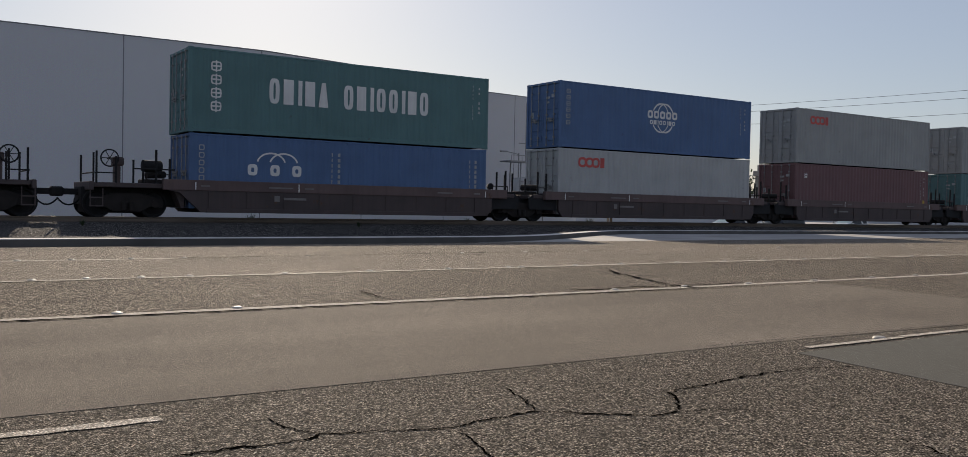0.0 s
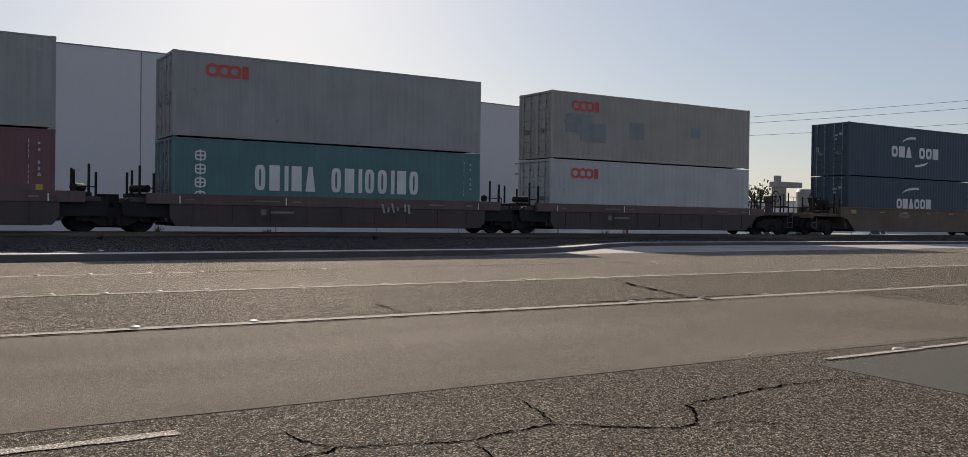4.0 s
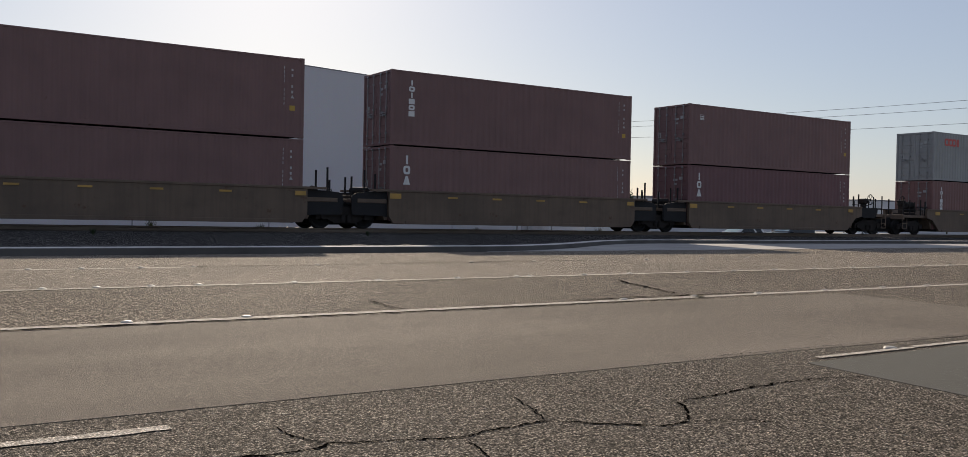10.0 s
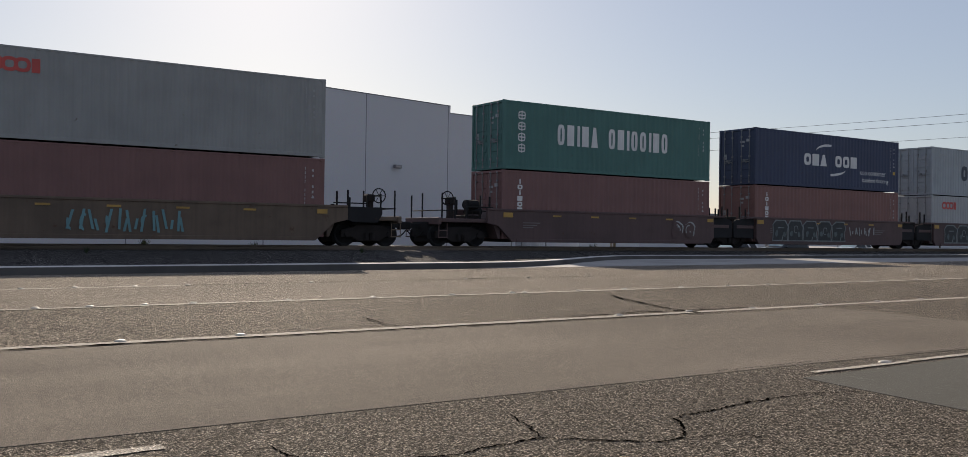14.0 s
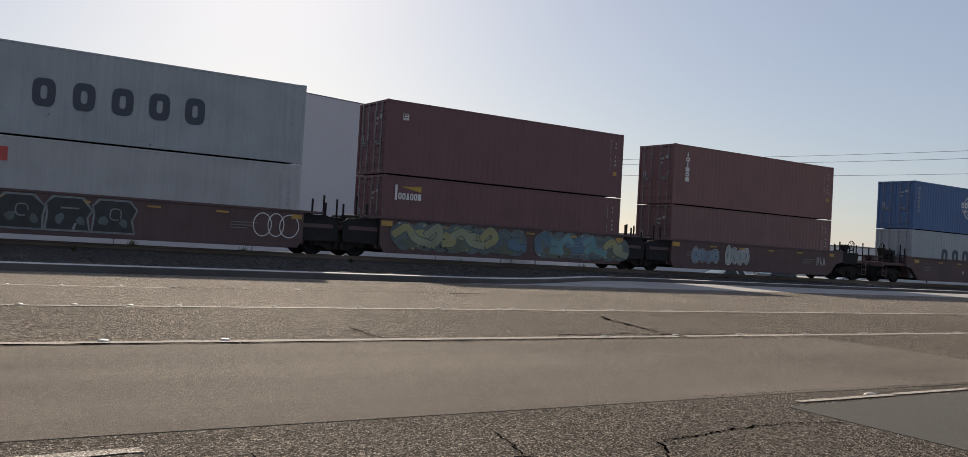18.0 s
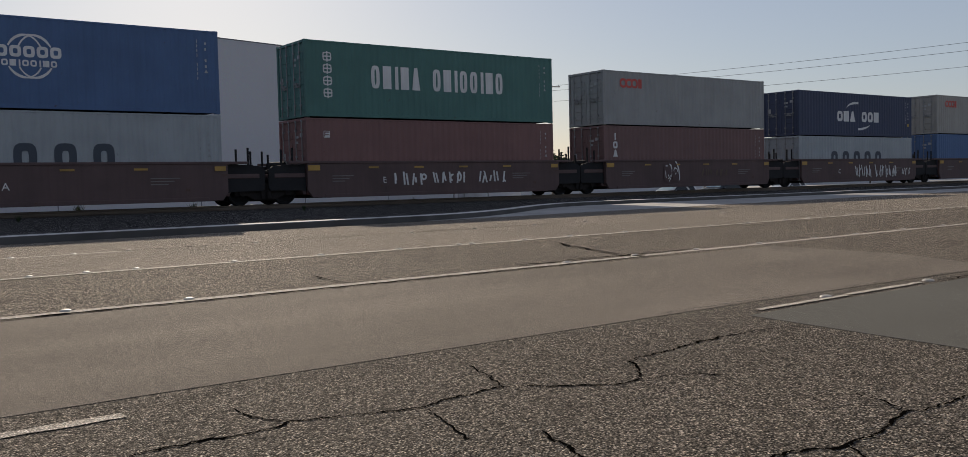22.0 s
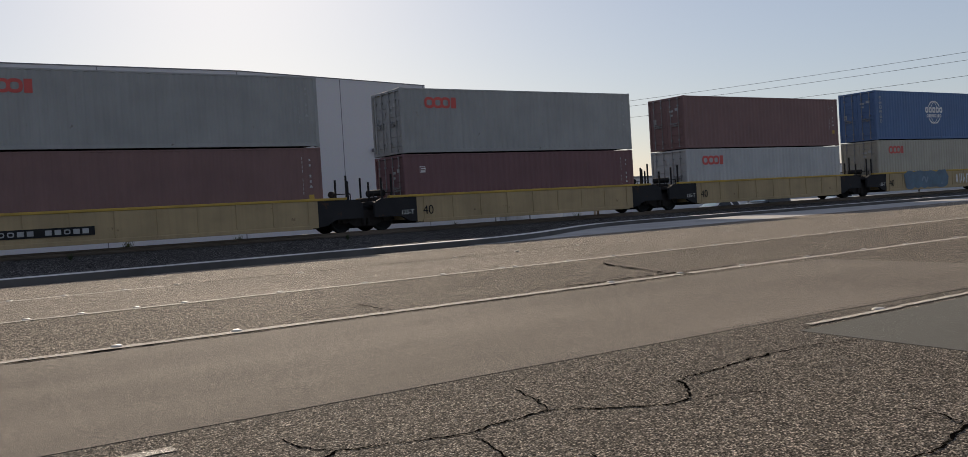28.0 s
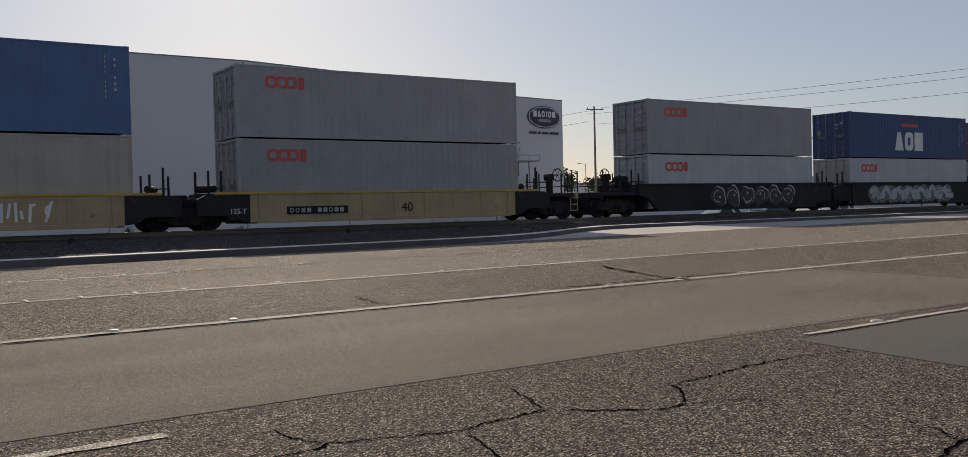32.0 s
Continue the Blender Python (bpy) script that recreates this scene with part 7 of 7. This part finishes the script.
    rod(bm, (L - 0.3, -W * 0.55, 0.3), (L + 0.04, -W * 0.55, 0.3), 0.035, 10)
    part("exhaust", bm, M["chrome"], car)
    return car


SUV_GREY = dict(name="suv", label="dark grey compact suv with double-spoke alloy wheels", category="suv", paint="car_grey", L=4.48, W=0.92, belt=1.03, axles=(0.92, 3.54), r=0.338, rim="alloy", twin=True,
                top=[(0, 0.66), (0.04, 0.77), (0.22, 0.89), (0.55, 0.97), (0.9, 1.035), (1.2, 1.09), (2.05, 1.5), (2.35, 1.57), (3.0, 1.595), (3.6, 1.57), (4.05, 1.53), (4.22, 1.5), (4.36, 1.13), (4.44, 1.07), (4.48, 0.85)],
                panes=[[(1.52, 1.06), (2.44, 1.07), (2.44, 1.49), (2.12, 1.45)], [(2.47, 1.07), (3.32, 1.09), (3.3, 1.47), (2.47, 1.49)], [(3.35, 1.09), (3.9, 1.16), (4.08, 1.36), (3.98, 1.43), (3.33, 1.47)]], pillars=[[(2.42, 1.07), (2.49, 1.07), (2.49, 1.49), (2.42, 1.49)], [(3.3, 1.09), (3.37, 1.09), (3.35, 1.46), (3.28, 1.47)]],
                gaps=(1.42, 2.46, 3.3), handles=((2.25, 0.97), (3.18, 0.99)), lamps=[[(0.24, 0.77), (0.42, 0.8), (0.5, 0.85), (0.36, 0.865), (0.24, 0.82)]],
                spoiler=(4.26, 1.53), tails=[[(4.12, 1.0), (4.44, 0.95), (4.42, 1.08), (4.34, 1.12), (4.2, 1.1)]], trim=(1.6, 4.0), trim_m="chrome", mirror=(1.62, 1.06), rails=(2.2, 3.95), screen=(1.25, 2.1), rear=(4.23, 4.35),
                grille=(0.64, 0.78, 0.55), bars=2, rocker_m="plastic", lip_m="plastic", lamp_beds=[[(0.16, 0.73), (0.48, 0.77), (0.8, 0.94), (0.4, 0.92), (0.16, 0.85)], [(0.2, 0.42), (0.42, 0.42), (0.44, 0.54), (0.2, 0.54)]])
SUV_WHITE = dict(name="suv", label="pearl white three-row suv with chrome six-spoke wheels", category="suv", paint="car_white", L=5.06, W=1.0, belt=1.08, axles=(1.0, 4.02), r=0.37, rim="bright_alloy", spokes=6, twin=False,
                 top=[(0, 0.78), (0.03, 0.97), (0.22, 1.05), (1.12, 1.15), (1.36, 1.19), (2.2, 1.6), (2.5, 1.68), (3.2, 1.72), (4.0, 1.71), (4.5, 1.65), (4.7, 1.55), (4.92, 1.2), (5.06, 0.95)],
                 panes=[[(1.7, 1.11), (2.72, 1.13), (2.72, 1.59), (2.26, 1.53)], [(2.76, 1.13), (3.62, 1.15), (3.38, 1.6), (2.76, 1.6)], [(3.86, 1.17), (4.6, 1.2), (4.38, 1.54), (3.6, 1.59)]],
                 gaps=(1.62, 2.75, 3.7), handles=((2.55, 1.03), (3.5, 1.05)), handle_m="bright_alloy", lamp_beds=[[(0.2, 0.74), (0.5, 0.76), (0.82, 1.0), (0.5, 1.02), (0.2, 0.95)], [(0.22, 0.47), (0.42, 0.47), (0.44, 0.55), (0.22, 0.56)]],
                 pillars=[[(2.70, 1.13), (2.80, 1.13), (2.80, 1.6), (2.70, 1.59)], [(1.58, 1.09), (1.71, 1.11), (2.28, 1.54), (2.22, 1.53)]],
                 lamps=[[(0.24, 0.8), (0.5, 0.82), (0.6, 0.86), (0.5, 0.855), (0.24, 0.835)], [(0.3, 0.9), (0.5, 0.92), (0.68, 0.975), (0.5, 0.98), (0.3, 0.94)]], bar_m="bright_alloy",
                 tails=[[(4.7, 0.98), (4.9, 0.9), (4.88, 1.12), (4.64, 1.12)]], tail_m="tail_dark", trim=(1.75, 3.62), trim_m="chrome", mirror=(1.84, 1.1), rails=(2.5, 4.35), screen=(1.42, 2.22), rear=(4.72, 4.9),
                 grille=(0.66, 0.96, 0.56), bars=3, rocker_m="car_white", lip_m="car_white")
SUV_DARK = dict(name="suv", label="dark blue-grey full-size long suv with black wheels", category="suv", paint="car_dark", L=5.7, W=1.02, belt=1.18, axles=(1.05, 4.35), r=0.42, rim="black_wheel", spokes=6, twin=False, sill=0.32, tumble=0.22,
                top=[(0, 0.86), (0.03, 1.1), (0.25, 1.18), (1.45, 1.26), (1.68, 1.3), (2.35, 1.76), (2.65, 1.84), (3.6, 1.88), (5.1, 1.86), (5.36, 1.82), (5.5, 1.5), (5.62, 1.1), (5.7, 0.9)],
                panes=[[(2.0, 1.25), (2.85, 1.25), (2.85, 1.72), (2.42, 1.68)], [(2.92, 1.25), (3.9, 1.26), (3.9, 1.74), (2.92, 1.73)], [(3.98, 1.27), (5.2, 1.29), (5.16, 1.72), (3.98, 1.74)]],
                gaps=(1.85, 2.88, 3.88), handles=((2.65, 1.08), (3.65, 1.1)), lamps=[[(0.14, 0.82), (0.22, 0.82), (0.36, 1.06), (0.24, 1.08)], [(0.14, 0.52), (0.21, 0.52), (0.21, 0.7), (0.14, 0.7)]],
                tails=[[(5.49, 0.95), (5.58, 0.95), (5.46, 1.6), (5.42, 1.6)]], tail_m="tail_dark", trim=(1.95, 5.2), mirror=(2.05, 1.2), rails=(2.8, 5.2), screen=(1.75, 2.38), rear=(5.38, 5.5),
                grille=(0.68, 1.06, 0.62), bars=4, bar_m="plastic", lip_m="car_dark")
COUPE = dict(name="coupe", label="silver low sports coupe with a dark wide grille", category="car", paint="car_silver", L=4.78, W=0.95, belt=0.95, axles=(0.93, 3.74), r=0.36, rim="black_wheel", spokes=5, twin=True, sill=0.2, tumble=0.5,
             top=[(0, 0.6), (0.03, 0.7), (0.25, 0.8), (1.4, 0.97), (1.7, 1.0), (2.45, 1.28), (2.85, 1.34), (3.4, 1.3), (4.2, 1.04), (4.65, 1.0), (4.78, 0.8)],
             panes=[[(2.0, 0.99), (2.9, 1.0), (2.9, 1.24), (2.5, 1.22)], [(2.97, 1.0), (3.55, 1.03), (3.3, 1.2), (2.97, 1.24)]], gaps=(1.75, 2.95), handles=((2.8, 0.86),),
             lamps=[[(0.1, 0.64), (0.5, 0.7), (0.55, 0.76), (0.1, 0.7)]], tails=[[(4.5, 0.78), (4.74, 0.78), (4.7, 0.9), (4.5, 0.9)]], trim=(1.95, 3.5), mirror=(1.95, 0.98), screen=(1.78, 2.5), rear=(3.5, 4.15),
             grille=(0.44, 0.62, 0.62), bars=2, bar_m="plastic", lip_m="car_silver", rocker_m="car_silver")


def shorten(spec, d):
    """The same vehicle with its nose drawn in by d."""
    s = dict(spec, L=spec["L"] - d, axles=tuple(a - d for a in spec["axles"]), gaps=tuple(x - d for x in spec["gaps"]))
    s["top"] = [(x - d if x > 0.5 else x, z) for x, z in spec["top"]]
    for key in ("panes", "tails", "pillars"):
        s[key] = [[(x - d, z) for x, z in pts] for pts in spec.get(key, [])]
    s["handles"] = tuple((x - d, z) for x, z in spec["handles"])
    s["mirror"] = (spec["mirror"][0] - d, spec["mirror"][1])
    for key in ("trim", "rails", "screen", "rear"):
        s[key] = tuple(x - d for x in spec[key])
    return s


SUV_WHITE = shorten(SUV_WHITE, 0.12)
SUV_GREY = shorten(SUV_GREY, 0.04)
# parked behind the railway
for spec, x, y, turn in ((SUV_WHITE, 61.0, 57.0, 0), (SUV_DARK, 68.5, 58.0, 0), (COUPE, 73.0, 62.0, 0), (SUV_WHITE, 88.0, 64.0, 0)):
    parked = build_vehicle(dict(spec, label="parked " + spec["label"].replace("pearl ", "")))
    parked.matrix_basis = pose(x, y, YARD, 0, 0, turn)
# each vehicle, the second at which its front axle stands at a place along the road, its line and its speed
DRIVES = []
for spec, t0, x_axle, y_mid, speed in ((SUV_GREY, 12.0, 2.18, 13.22, 18.2), (SUV_WHITE, 16.0, 8.85, 13.1, 17.6), (SUV_DARK, 26.0, 3.25, 18.0, 27.15), (COUPE, 26.5, 24.9, 14.3, 26.0)):
    DRIVES.append((build_vehicle(spec), spec["axles"][0], t0, x_axle, y_mid, speed))


# ---- what moves ----
# seconds and metres that the train has gone towards -x
RUN = [(0, 0), (2, 24.07), (5, 60.65), (6, 72.89), (7, 85.65), (8, 98.01), (9, 110.42), (10, 122.85), (11, 135.39), (12, 148.01), (13, 160.63), (16, 198.91), (17, 211.77), (18, 225.12),
       (19, 238.0), (20, 251.0), (21, 264.0), (23, 290.05), (24.5, 309.8), (26, 329.68), (28.5, 362.74), (29, 369.46), (30, 383.16), (31, 396.67), (32, 410.22)]


def gone(t):
    for (ta, a), (tb, b) in zip(RUN, RUN[1:]):
        if t <= tb:
            return a + (b - a) * (t - ta) / (tb - ta)
    return RUN[-1][1]


def motions():
    for ob, mid, z in TRAIN:
        walk(ob, [(t, pose(mid - d, TC, z)) for t, d in RUN])
    # wheelsets roll with the train: one action for each place in a bogie, shared by all bogies
    led = {}
    for ob, dx in AXLES:
        if dx not in led:
            rows = []
            n = 660
            for i in range(n + 1):
                t = 32.0 * i / n
                rows.append((t, pose(dx, 0, 0.462) @ Matrix.Rotation(-gone(t) / 0.462, 4, "Y")))
            walk(ob, rows)
            led[dx] = ob
        else:
            src = led[dx].animation_data
            ob.rotation_mode = "QUATERNION"
            ob.animation_data_create()
            ob.animation_data.action = src.action
            ob.animation_data.action_slot = src.action_slot
    # vehicles hold their lane and speed; their wheels roll, key by key
    for car, axle, t0, x_axle, y_mid, speed in DRIVES:
        walk(car, [(t, pose(x_axle - axle - speed * (t - t0), y_mid, 0)) for t in (0.0, 8.0, 16.0, 24.0, 32.0)])
        for w, owner, x, y, r in WHEELS:
            if owner is car:
                turn = min(speed / FPS / r, radians(86))
                walk(w, [(i / FPS, pose(x, y, r) @ Matrix.Rotation(-turn * i, 4, "Y")) for i in range(0, 32 * FPS + 1)])


motions()
